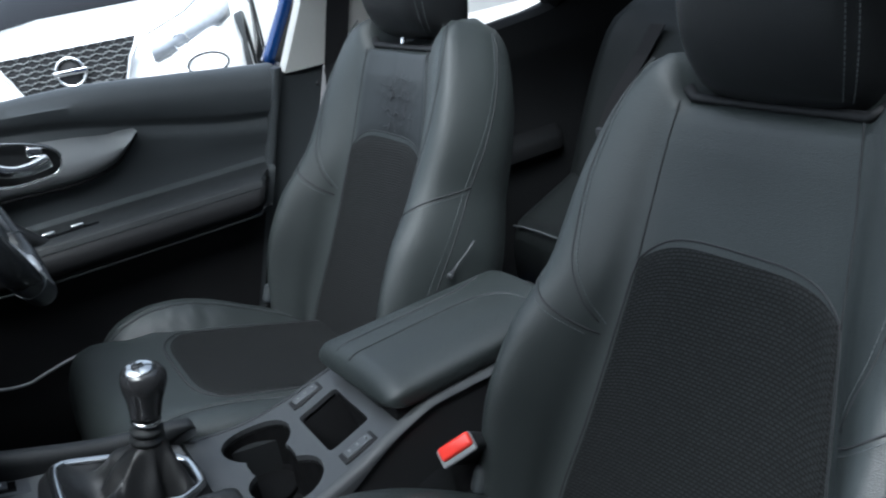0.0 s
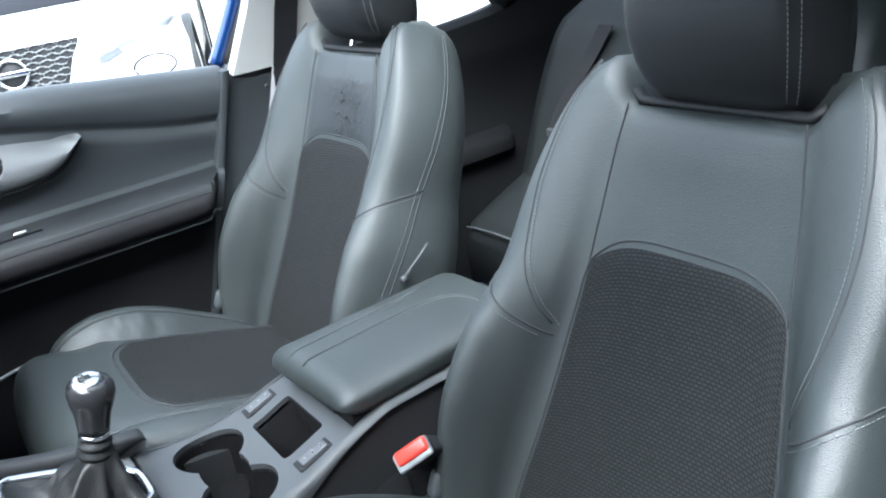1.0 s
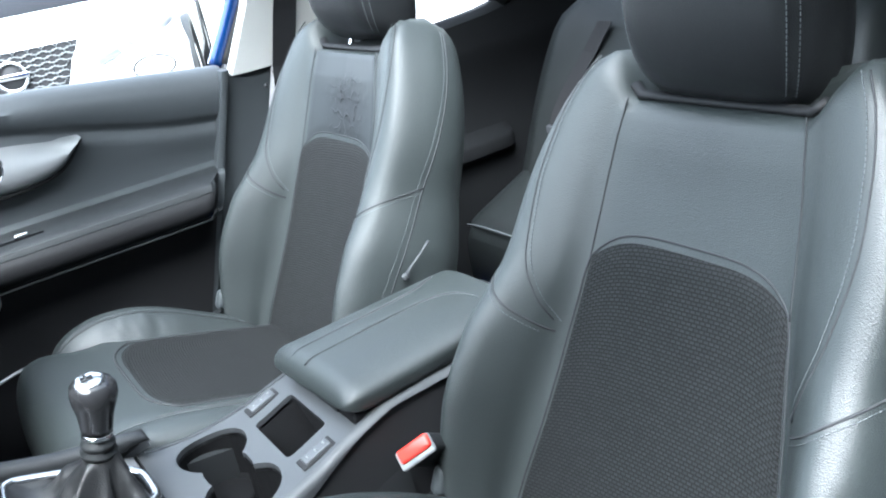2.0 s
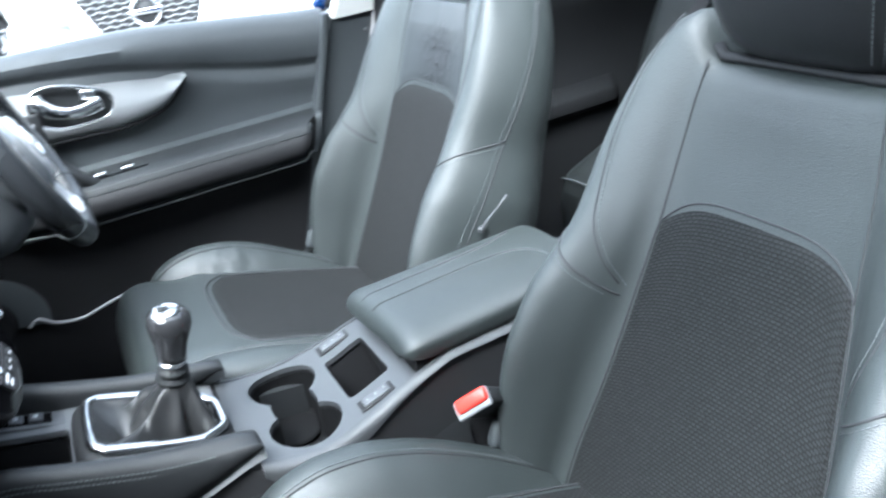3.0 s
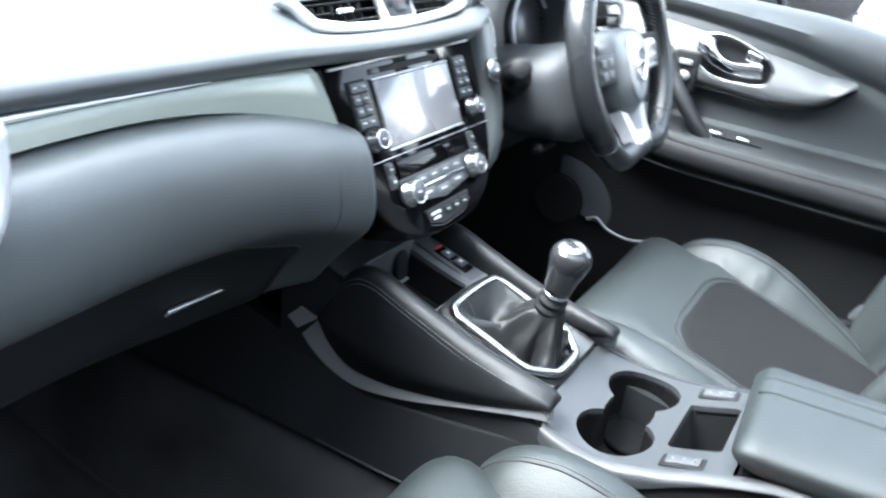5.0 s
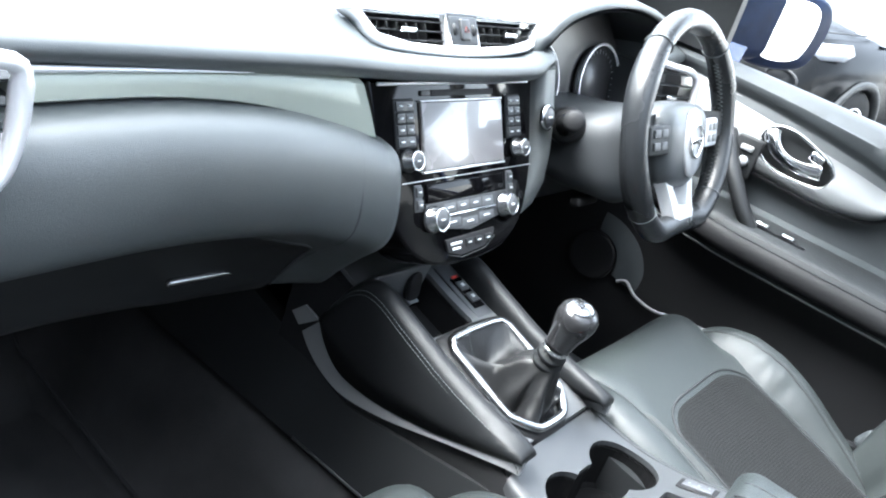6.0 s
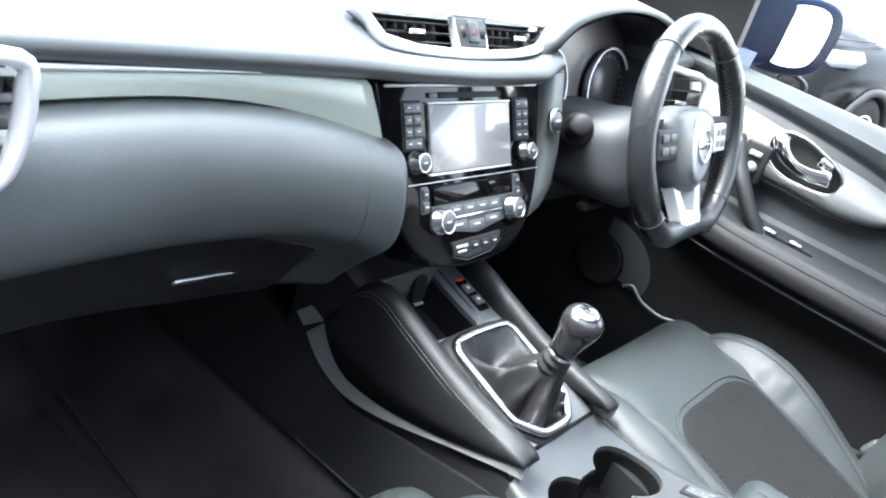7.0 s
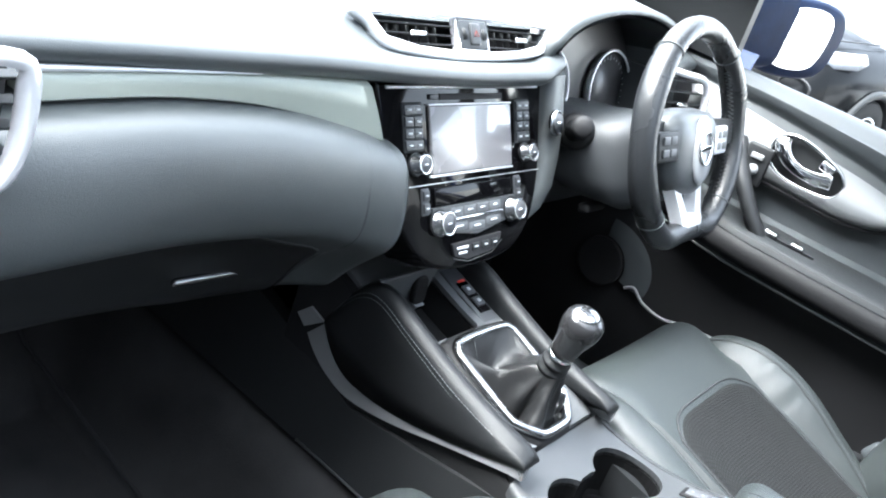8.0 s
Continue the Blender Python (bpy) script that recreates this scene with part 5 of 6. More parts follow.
for gx in (0.268, 0.477):
    g = pose(gx, 0.285, 1.066, 74) @ Matrix.Diagonal((1.20, 1.12, 1, 1))
    dialp = part("gauge", revolve([(0.001, -0.004), (0.055, -0.004), (0.055, 0.0), (0.001, 0.0)], 36, g @ pose(0, 0, -0.006)), GAUGE, cluster)
    part("gauge_ring", tube([g @ Vector((0.058 * math.cos(a), 0.058 * math.sin(a), 0.004)) for a in np.linspace(0, 2 * math.pi, 41)[:-1]], 0.0024, 8, closed=True), SATIN, dialp, "silver gauge ring")
    for k in range(25):
        a = radians(225 - 270 * k / 24)
        part("tick", rbox((0.007 if k % 4 == 0 else 0.004, 0.0009, 0.0006), 0, g @ pose(0.047 * math.cos(a), 0.047 * math.sin(a), -0.0015, 0, 0, math.degrees(a))), WHITE_MARK, dialp)

# ---- steering wheel ----
wheel = empty("steering_wheel", (0.372, 0.092, 1.0), "black leather flat-bottomed steering wheel with silver spokes", "steering wheel")
WH = Matrix(((1, 0, 0, 0.372), (0, math.sin(radians(21)), -math.cos(radians(21)), 0.086), (0, math.cos(radians(21)), math.sin(radians(21)), 1.080), (0, 0, 0, 1)))


def rim_pt(a, R=0.154):
    x, y = R * 1.08 * math.cos(a), R * math.sin(a)
    floor_y = -0.132
    if y < floor_y + 0.02:
        t = min(1.0, (floor_y + 0.02 - y) / 0.04)
        y = y + (floor_y - y) * t * (0.6 + 0.4 * t) if y < floor_y else y
    return WH @ Vector((x, y, 0))


n_r = 96
rim_pts = [rim_pt(2 * math.pi * k / n_r) for k in range(n_r)]
radii = []
for k in range(n_r):
    a = 360 * k / n_r
    grip = 0.0022 * sum(math.exp(-((((a - c + 180) % 360) - 180) / 16) ** 2) for c in (28, 152, 205, 335))
    radii.append(0.0160 + grip)
part("rim", tube(rim_pts, radii, 14, closed=True, flat=1.12, up=tuple(WH.to_3x3() @ Vector((0, 0, 1)))), RIM_LEATHER, wheel, "black leather rim")
for c in (50, 130, 222, 318):
    a = radians(c)
    p = rim_pt(a)
    tangent = (rim_pt(a + 0.02) - rim_pt(a - 0.02)).normalized()
    nn = WH.to_3x3() @ Vector((0, 0, 1))
    o = tangent.cross(nn)
    part("rim_seam", tube([p + (o * math.cos(b) + nn * math.sin(b) * 1.12) * 0.0172 for b in np.linspace(0, 2 * math.pi, 18)[:-1]], 0.0010, 5, closed=True), STITCH, wheel)
for c0_, c1_ in ((-38, 44), (136, 218)):
    pts = []
    for k in range(60):
        a = radians(c0_ + (c1_ - c0_) * k / 59)
        p = rim_pt(a)
        inward = (WH.translation - p).normalized()
        pts.append(p + inward * 0.0185 + (WH.to_3x3() @ Vector((0, 0, 0.006 if k % 2 else -0.002))))
    part("rim_stitching", tube(pts, 0.0007, 4), STITCH, wheel)
hub = smooth_line([(-0.066, 0.040, 0), (0, 0.052, 0), (0.066, 0.040, 0), (0.072, 0.0, 0), (0.052, -0.046, 0), (0.0, -0.060, 0), (-0.052, -0.046, 0), (-0.072, 0.0, 0)], 5, True)
WC = WH @ Matrix.Translation((0, -0.015, 0.010))   # centre of the airbag cover
hub_loops = []
for z, k in ((-0.070, 0.86), (-0.045, 0.98), (-0.022, 1.0), (-0.008, 0.95), (0.001, 0.78), (0.006, 0.45), (0.007, 0.05)):
    hub_loops.append([WC @ Vector((p.x * k * 1.12, p.y * k * 1.12, z)) for p in hub])
cover = part("airbag_cover", loft(hub_loops), AIRBAG, wheel)
part("emblem_disc", revolve([(0.001, 0), (0.039, 0), (0.041, 0.004), (0.037, 0.007), (0.001, 0.008)], 36, WC @ pose(0, 0, 0.002) @ Matrix.Diagonal((0.80, 1.20, 1, 1))), EMBLEM_GREY, cover, "silver-grey oval emblem plate")
part("emblem_ring", tube([WC @ Vector((0.021 * math.cos(a), 0.003 + 0.023 * math.sin(a), 0.0115)) for a in np.linspace(0, 2 * math.pi, 28)[:-1]], 0.0024, 6, closed=True), CHROME, cover, "chrome ring emblem")
part("emblem_bar", rbox((0.046, 0.008, 0.003), 0.001, WC @ pose(0, 0.003, 0.012)), CHROME, cover)
for sx in (-1, 1):
    arm = part("spoke", loft([[WH @ Vector((sx * x, y + h, z + d)) for h, d in ((-hh, -0.012), (hh, -0.012), (hh, 0.010), (-hh, 0.010))] for x, y, hh, z in ((0.045, 0.002, 0.030, -0.022), (0.085, 0.002, 0.024, -0.020), (0.125, 0.004, 0.020, -0.012), (0.158, 0.006, 0.018, -0.004))]), PLASTIC, wheel, sharp=50)
    pad_k = part("spoke_keys", rbox((0.062, 0.042, 0.010), 0.004, WH @ pose(sx * 0.098, -0.006, 0.003, 0, sx * 4, 0)), SILVER_PAINT if sx > 0 else PLASTIC, arm, "silver-grey key pad" if sx > 0 else "dark key pad")
    for kx, ky in ((-0.012, 0.008), (0.012, 0.008), (-0.012, -0.009), (0.012, -0.009)):
        part("key", rbox((0.017, 0.011, 0.003), 0.0015, WH @ pose(sx * 0.098 + kx, -0.005 + ky, 0.0085, 0, sx * 4, 0)), BLADE if sx > 0 else DARK_GREY, pad_k)
    low_s = part("lower_spoke", loft([[WH @ Vector((sx * (x + dx), y, z + d)) for dx, d in ((-ww, -0.008), (ww, -0.008), (ww * 0.8, 0.010), (-ww * 0.8, 0.010))] for x, y, ww, z in ((0.054, -0.030, 0.012, -0.014), (0.041, -0.066, 0.012, -0.010), (0.028, -0.100, 0.013, -0.003), (0.018, -0.130, 0.017, 0.004))]), SILVER_PAINT, wheel, "silver lower spoke", sharp=50)
part("spoke_foot", rbox((0.064, 0.034, 0.024), 0.008, WH @ pose(0, -0.124, 0.003)), SILVER_PAINT, wheel, "silver lower spoke foot")
shroud_loops = []
for z, hw, lo, hi in ((-0.040, 0.052, -0.085, 0.012), (-0.046, 0.070, -0.097, 0.026), (-0.078, 0.104, -0.108, 0.034), (-0.150, 0.114, -0.090, 0.038), (-0.215, 0.112, -0.060, 0.050)):
    shroud_loops.append([WH @ Vector((hw * c, (lo + hi) / 2 + (hi - lo) / 2 * q, z)) for c, q in ((math.copysign(abs(math.cos(a)) ** 0.62, math.cos(a)), math.copysign(abs(math.sin(a)) ** 0.62, math.sin(a))) for a in np.linspace(0, 2 * math.pi, 41)[:-1])])
column = part("column_shroud", loft(shroud_loops), DASH_PLASTIC, wheel, "dark grey column shroud", sharp=60)
part("column_neck", revolve([(0.001, -0.06), (0.062, -0.06), (0.058, -0.030), (0.050, -0.012), (0.001, -0.012)], 28, WH @ pose(0, -0.022, 0)), BLACK, wheel)
part("adjuster_lever", rbox((0.060, 0.014, 0.018), 0.005, WH @ pose(-0.060, -0.105, -0.120)), BLACK, column)
for sx, tip, root in ((-1, (0.205, 0.020, -0.066), (0.110, 0.006, -0.128)), (1, (0.155, 0.020, -0.064), (0.095, 0.006, -0.110))):
    tp, rt = Vector((sx * tip[0], tip[1], tip[2])), Vector((sx * root[0], root[1], root[2]))
    st = [WH @ rt.lerp(tp, f) for f in (0.0, 0.35, 0.62, 0.80, 0.97, 1.0)]
    stalk = part("stalk", tube(st, [0.019, 0.015, 0.012, 0.0135, 0.0150, 0.010], 14), BLACK, wheel)
    part("stalk_collar", tube([WH @ rt.lerp(tp, f) for f in (-0.05, 0.08, 0.20)], [0.027, 0.027, 0.020], 16), BLACK, stalk)

# pedals
pedals = empty("pedals", (0.36, 0.62, 0.50), "black rubber pedals in the driver's footwell", "pedals")
for x, w in ((0.24, 0.055), (0.35, 0.075), (0.46, 0.05)):
    part("pedal_pad", rbox((w, 0.018, 0.075), 0.006, pose(x, 0.60, 0.62, 28)), RUBBER, pedals)
    part("pedal_arm", tube([(x, 0.62, 0.64), (x, 0.72, 0.74), (x, 0.80, 0.86)], 0.009, 8), RUBBER, pedals)
    part("pedal_grip", join([bm_mesh(rbox((w * 0.8, 0.004, 0.006), 0.001, pose(x, 0.587, 0.598 + 0.018 * k, 28))) for k in range(3)]), PLASTIC, pedals)
part("column_cover", loft([[(0.372 + 0.07 * math.cos(a), y, z + 0.07 * math.sin(a)) for a in np.linspace(0, 2 * math.pi, 19)[:-1]] for y, z in ((0.26, 0.96), (0.42, 0.86), (0.62, 0.74), (0.86, 0.66))]), PLASTIC, pedals, "black lower steering column cover")


# ---- driver's door ----
def belt_z(y):
    return curve_table([(-0.60, 1.098), (-0.50, 1.106), (-0.30, 1.130), (-0.10, 1.150), (0.15, 1.152), (0.45, 1.146)], y)[0]


def crease_z(y):
    return curve_table([(-0.60, 1.005), (-0.45, 1.018), (-0.20, 1.068), (-0.08, 1.092), (0.12, 1.112), (0.45, 1.120)], y)[0]


def door_profile(y):
    zb, zc = belt_z(y), crease_z(y)
    f = max(0.0, min(1.0, (y + 0.06) / 0.20))          # the armrest dies out towards the front
    e = max(0.0, min(1.0, (-0.448 - y) / 0.035))         # and rounds off at the rear
    xa = 0.632 + 0.060 * f * f + 0.066 * e * e * (3 - 2 * e)

    def led(k):
        return 0.722 - (0.722 - xa) * k
    return [(0.800, zb - 0.006), (0.778, zb - 0.001), (0.758, zb - 0.002), (0.741, zb - 0.010), (0.729, zb - 0.024), (0.721, (zb + zc) / 2 + 0.002), (0.721, zc + 0.016), (0.727, zc + 0.006), (0.734, zc - 0.001), (0.734, zc - 0.006), (0.727, zc - 0.014), (0.727, zc - 0.03), (0.732, min(0.985, zc - 0.044)), (0.736, min(0.955, zc - 0.062)),
            (0.735, 0.940), (0.722, 0.931), (led(0.5), 0.925), (led(0.86), 0.922), (led(0.96), 0.917), (led(1.0), 0.908), (led(0.99), 0.880), (led(0.93), 0.866), (led(0.80), 0.858), (0.700, 0.852), (0.706, 0.842), (0.708, 0.78), (0.711, 0.66), (0.724, 0.54), (0.76, 0.47), (0.80, 0.46)]


door = empty("driver_door", (0.75, 0.0, 0.46), "closed driver's door with black trim and silver handle", "car door")


def rear_y(z):
    return -0.49 + max(0.0, 1.10 - z) * 0.34


loops = []
for y in np.linspace(-0.50, 0.50, 70):
    loops.append([(x, 0.5 - (0.5 - y) * (0.5 - rear_y(z)), z) for x, z in door_profile(y)])
part("door_panel", loft(loops), DOOR_PLASTIC, door, sharp=50)
part("door_pocket_card", loft([[(x - 0.0022, 0.5 - (0.5 - y) * (0.5 - rear_y(z)), z) for x, z in door_profile(y)[24:29]] + [(x + 0.004, 0.5 - (0.5 - y) * (0.5 - rear_y(z)), z) for x, z in door_profile(y)[28:23:-1]] for y in np.linspace(-0.488, 0.49, 40)]), BLACK, door, "hard black plastic lower door card", sharp=50)
def door_layer(y, a, b, proud):
    """Section of a thin layer lying on the door card between two of its profile points."""
    prof = door_profile(y)[a:b]

    def at(x, z):
        return (x, 0.5 - (0.5 - y) * (0.5 - rear_y(z)), z)
    return [at(x - proud * 0.4, z + proud) for x, z in prof] + [at(x + 0.004, z - 0.004) for x, z in prof[::-1]]


part("armrest_top", loft([door_layer(y, 15, 20, 0.0016) for y in np.linspace(-0.485, 0.44, 50)]), ARMREST, door, "black padded armrest top", sharp=50)
part("armrest_stitch", stitches([(door_profile(y)[18][0] - 0.0006, 0.5 - (0.5 - y) * 0.926, door_profile(y)[18][1] + 0.0024) for y in np.linspace(-0.40, 0.0, 40)]), STITCH, door)
ys_a = np.linspace(-0.485, 0.30, 50)
part("armrest_face", loft([[(px - 0.0022, 0.5 - (0.5 - y) * (0.5 - rear_y(pz)), pz) for px, pz in door_profile(y)[19:22]] + [(px + 0.004, 0.5 - (0.5 - y) * (0.5 - rear_y(pz)), pz) for px, pz in door_profile(y)[21:18:-1]] for y in ys_a]), BLACK, door, "black side face of the armrest")
part("pocket_edge", tube([(door_profile(y)[22][0] - 0.004, 0.5 - (0.5 - y) * (0.5 - rear_y(0.86)), 0.8565) for y in ys_a], 0.0022, 6), CHEEK, door, "thin grey line under the armrest")
part("edge_seal", tube([(0.733, rear_y(z) - 0.004, z) for z in np.linspace(0.48, 1.092, 14)], 0.008, 10), BLACK, door)
part("door_edge", loft([[(x, rear_y(z) + d, z) for x, d in ((0.714, 0.010), (0.711, 0.003), (0.714, -0.004), (0.800, -0.004), (0.800, 0.010))] for z in np.linspace(0.47, 1.098, 16)]), DOOR_PLASTIC, door, sharp=50)
# speaker and pocket lip low at the front of the door
part("speaker_grille", revolve([(0.001, 0), (0.044, 0), (0.050, 0.004), (0.050, 0.010), (0.044, 0.008), (0.001, 0.006)], 36, Matrix.Translation((0.709, 0.260, 0.715)) @ pose(0, 0, 0, 0, -90, 0)), BLACK, door, "round black speaker grille")
ring_in = [(0.260 - 0.056 * math.cos(radians(a)), 0.715 + 0.056 * math.sin(radians(a))) for a in range(-15, 96, 6)]
ring_out = [(0.260 - 0.112 * math.cos(radians(a)), 0.715 + 0.098 * math.sin(radians(a))) for a in range(-15, 96, 6)]
part("speaker_surround", loft([[(0.712, yi, zi), (0.699, yi, zi), (0.699, (yi + yo) / 2, (zi + zo) / 2), (0.707, yo, zo), (0.714, yo, zo)] for (yi, zi), (yo, zo) in zip(ring_in, ring_out)]), DOOR_PLASTIC, door, "curved grey surround beside the speaker", sharp=50)
part("pocket_lip", tube(smooth_line([(0.700, 0.190, 0.694), (0.700, 0.172, 0.704), (0.699, 0.145, 0.687), (0.699, 0.103, 0.680), (0.699, 0.069, 0.687), (0.701, 0.029, 0.695), (0.704, -0.02, 0.700)], 5), 0.0032, 8), STRIP, door, "thin pale lip of the door pocket")
# silver trim blade
tt_, tl_ = smooth_line([(0.32, 1.118, 0), (0.20, 1.114, 0), (0.12, 1.108, 0), (0.00, 1.093, 0), (-0.09, 1.081, 0), (-0.158, 1.066, 0), (-0.203, 1.057, 0)], 6), smooth_line([(0.32, 1.010, 0), (0.20, 1.003, 0), (0.12, 1.001, 0), (0.00, 0.998, 0), (-0.09, 0.996, 0), (-0.158, 1.012, 0), (-0.203, 1.055, 0)], 6)
loops = []
for a, b in zip(tt_, tl_):
    h = a.y - b.y
    loops.append([(0.745, a.x, a.y), (0.736, a.x, a.y), (0.730, a.x, a.y - 0.08 * h), (0.713, a.x, a.y - 0.36 * h), (0.703, a.x, a.y - 0.58 * h), (0.700, b.x, b.y + 0.26 * h), (0.704, b.x, b.y + 0.10 * h), (0.713, b.x, b.y), (0.745, b.x, b.y)])
blade = part("trim_blade", loft(loops), BLADE, door, "silver-grey trim blade round the door handle", sharp=60)
blade_cut = [(p.x, p.y) for p in smooth_line([(0.050, 1.087, 0), (0.012, 1.090, 0), (-0.048, 1.071, 0), (-0.070, 1.050, 0), (-0.066, 1.028, 0), (-0.045, 1.018, 0), (0.020, 1.017, 0), (0.057, 1.035, 0), (0.064, 1.064, 0)], 5, True)]
YZ = Matrix(((0, 0, 1, 0), (1, 0, 0, 0), (0, 1, 0, 0), (0, 0, 0, 1)))
cut(blade, [bm_mesh(slab(blade_cut, 0.06, Matrix.Translation((0.69, 0, 0)) @ YZ))])
pull = smooth_line([(0.716, 0.052, 1.078), (0.708, 0.046, 1.066), (0.702, 0.030, 1.052), (0.700, 0.006, 1.043), (0.702, -0.022, 1.041), (0.707, -0.052, 1.046)], 5)
dh = part("door_handle", tube(pull, [0.0165 - 0.0065 * min(1.0, k / 14) + 0.003 * max(0, (k - 16) / 9) for k in range(26)], 14, flat=0.42, up=(1, 0, 0)), CHROME, door, "chrome inner door handle")
part("handle_bowl", slab([((y - 0) * 1.0, z) for y, z in blade_cut], 0.004, Matrix.Translation((0.7225, 0, 0)) @ YZ), PLASTIC, door, smooth=False)
part("handle_rim", tube([(0.7125, y, z) for y, z in blade_cut], 0.0034, 8, closed=True), FRAME_METAL, door, "silver rim round the handle bowl")
part("lock_knob", rbox((0.010, 0.026, 0.018), 0.004, pose(0.712, -0.034, 1.064, 14, 0, 0)), CHROME, dh)
# black rod along the lower edge, the blade's shadow put in as shape
part("blade_shadow", tube([(0.716, p.x, p.y - 0.003) for p in tl_], 0.004, 6), BLACK, door)
# window switches, grab handle
sw = part("switch_panel", slab([(0.016, -0.018), (0.016, 0.018), (-0.092, 0.016), (-0.092, -0.014)], 0.004, Matrix.Translation((0.684, 0, 0.9232)) @ Matrix(((0, 1, 0, 0), (1, 0, 0, 0), (0, 0, 1, 0), (0, 0, 0, 1)))), GLOSS, door, smooth=False)
for k in range(2):
    part("window_switch", rbox((0.016, 0.024, 0.011), 0.004, pose(0.684, -0.010 - 0.048 * k, 0.9290, 0, 0, 0)), FRAME_METAL, sw, "silver window switch")
grab = smooth_line([(0.672, -0.010, 0.905), (0.664, 0.026, 0.942), (0.668, 0.066, 0.987), (0.684, 0.098, 1.022), (0.708, 0.118, 1.048)], 5)
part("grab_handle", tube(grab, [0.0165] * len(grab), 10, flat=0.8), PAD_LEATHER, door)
part("grab_foot", tube([(0.674, -0.030, 0.906), (0.668, -0.006, 0.907), (0.676, 0.022, 0.907)], 0.006, 8), SATIN, door, "silver foot of the grab handle")
mirror_sw = part("mirror_switch", rbox((0.012, 0.046, 0.072), 0.005, pose(0.700, 0.074, 1.020, 0, 0, 8)), PLASTIC, door)
part("switch_key", rbox((0.006, 0.022, 0.010), 0.002, pose(0.6925, 0.074, 1.036, 0, 0, 8)), STRIP, mirror_sw)
part("switch_dial", revolve([(0.001, 0), (0.010, 0), (0.009, 0.006), (0.001, 0.006)], 18, pose(0.694, 0.072, 1.012, 0, -90, 8)), STRIP, mirror_sw)
# outer skin in blue, belt seals, window frame
skin = [(0.800, 0.46), (0.875, 0.50), (0.895, 0.62), (0.900, 0.80), (0.890, 0.93), (0.870, 1.02), (0.835, 1.045), (0.805, 1.055)]
part("door_skin", loft([[(x, y, z + (belt_z(y) - 1.13) * max(0, (z - 0.9) / 0.2)) for x, z in skin] + [(0.79, y, 1.0), (0.79, y, 0.5)] for y in np.linspace(-0.52, 0.56, 20)]), BLUE, door, "blue painted outer skin", sharp=50)
part("belt_seal", tube([(0.800, y, belt_z(y) - 0.016) for y in np.linspace(-0.50, 0.48, 24)], 0.007, 8), RUBBER, door)
frame_r = smooth_line([(0.795, -0.505, 1.10), (0.760, -0.565, 1.22), (0.700, -0.615, 1.36), (0.640, -0.63, 1.46)], 6)
part("window_frame", tube([p + Vector((0.010, 0.004, 0)) for p in frame_r], 0.016, 8), BLUE, door, "blue rear edge of the window frame")
part("window_seal", tube([p + Vector((-0.006, -0.012, 0)) for p in frame_r], 0.010, 8), RUBBER, door)
sail = part("sail_panel", loft([[(0.735 - 0.12 * (z - 1.15), y, z) for y, z in ((0.20, 1.150), (0.50, 1.148), (0.40, 1.23), (0.20, 1.34))], [(0.760 - 0.12 * (z - 1.15), y, z) for y, z in ((0.20, 1.150), (0.50, 1.148), (0.40, 1.23), (0.20, 1.34))]]), PLASTIC, door, smooth=False)

# door mirror
dm = empty("door_mirror", (0.95, 0.25, 1.10), "blue door mirror with a wide rear-view glass", "wing mirror")
mo = smooth_line([(-0.095, 0.055, 0), (0.0, 0.075, 0), (0.080, 0.066, 0), (0.105, 0.02, 0), (0.085, -0.050, 0), (0.0, -0.070, 0), (-0.085, -0.062, 0), (-0.105, -0.01, 0)], 5, True)
MM = Matrix.Translation((1.020, 0.183, 1.212)) @ pose(0, 0, 0, 90, 0, -24)
part("mirror_housing", loft([[MM @ Vector((p.x * k, p.y * k, z)) for p in mo] for z, k in ((-0.018, 1.0), (-0.020, 1.06), (-0.06, 0.94), (-0.09, 0.66), (-0.10, 0.2))]), BLUE, dm, "glossy blue housing")
part("mirror_bezel", loft([[MM @ Vector((p.x * k, p.y * k, z)) for p in mo] for z, k in ((-0.019, 0.9), (-0.019, 1.10), (-0.004, 1.09), (0.004, 1.00), (0.004, 0.50))]), NAVY, dm, "dark blue shroud round the mirror glass")
part("mirror_glass", slab([(p.x * 0.70, p.y * 0.86) for p in mo], 0.003, MM @ pose(-0.010, 0.003, 0.0055), 0.001), MIRROR, dm, "mirror glass")
arm_sec = [(0.765, 0.300, 1.148, 1.235), (0.82, 0.275, 1.140, 1.285), (0.89, 0.245, 1.136, 1.300), (0.945, 0.222, 1.145, 1.295)]
part("mirror_arm", loft([[(x, y - 0.026, z0 + 0.012), (x, y - 0.030, z0 + 0.03), (x, y - 0.030, z1 - 0.03), (x, y - 0.020, z1), (x, y + 0.03, z1), (x, y + 0.04, z0), (x, y - 0.010, z0)] for x, y, z0, z1 in arm_sec]), NAVY, dm, "dark blue inner flank of the mirror", sharp=50)
part("mirror_arm_foot", loft([[(x, y - 0.034, z0 - 0.004), (x, y - 0.036, z0 + 0.034), (x, y + 0.03, z0 + 0.034), (x, y + 0.03, z0 - 0.010)] for x, y, z0, z1 in arm_sec[:3]]), BLUE, dm, "blue painted mirror foot", sharp=50)
part("mirror_foot", tube([(0.80, 0.33, 1.135), (0.88, 0.29, 1.145), (0.93, 0.26, 1.165)], [0.03, 0.026, 0.022], 10, flat=0.6), BLUE, dm)

# ---- body shell ----
shell = empty("car_body", (0, 0, 0.3), "blue hatchback body shell with pale pillar trim", "car")
roof_prof = [(-0.60, 1.500), (-0.56, 1.535), (-0.30, 1.565), (0, 1.572), (0.30, 1.565), (0.56, 1.535), (0.60, 1.500)]


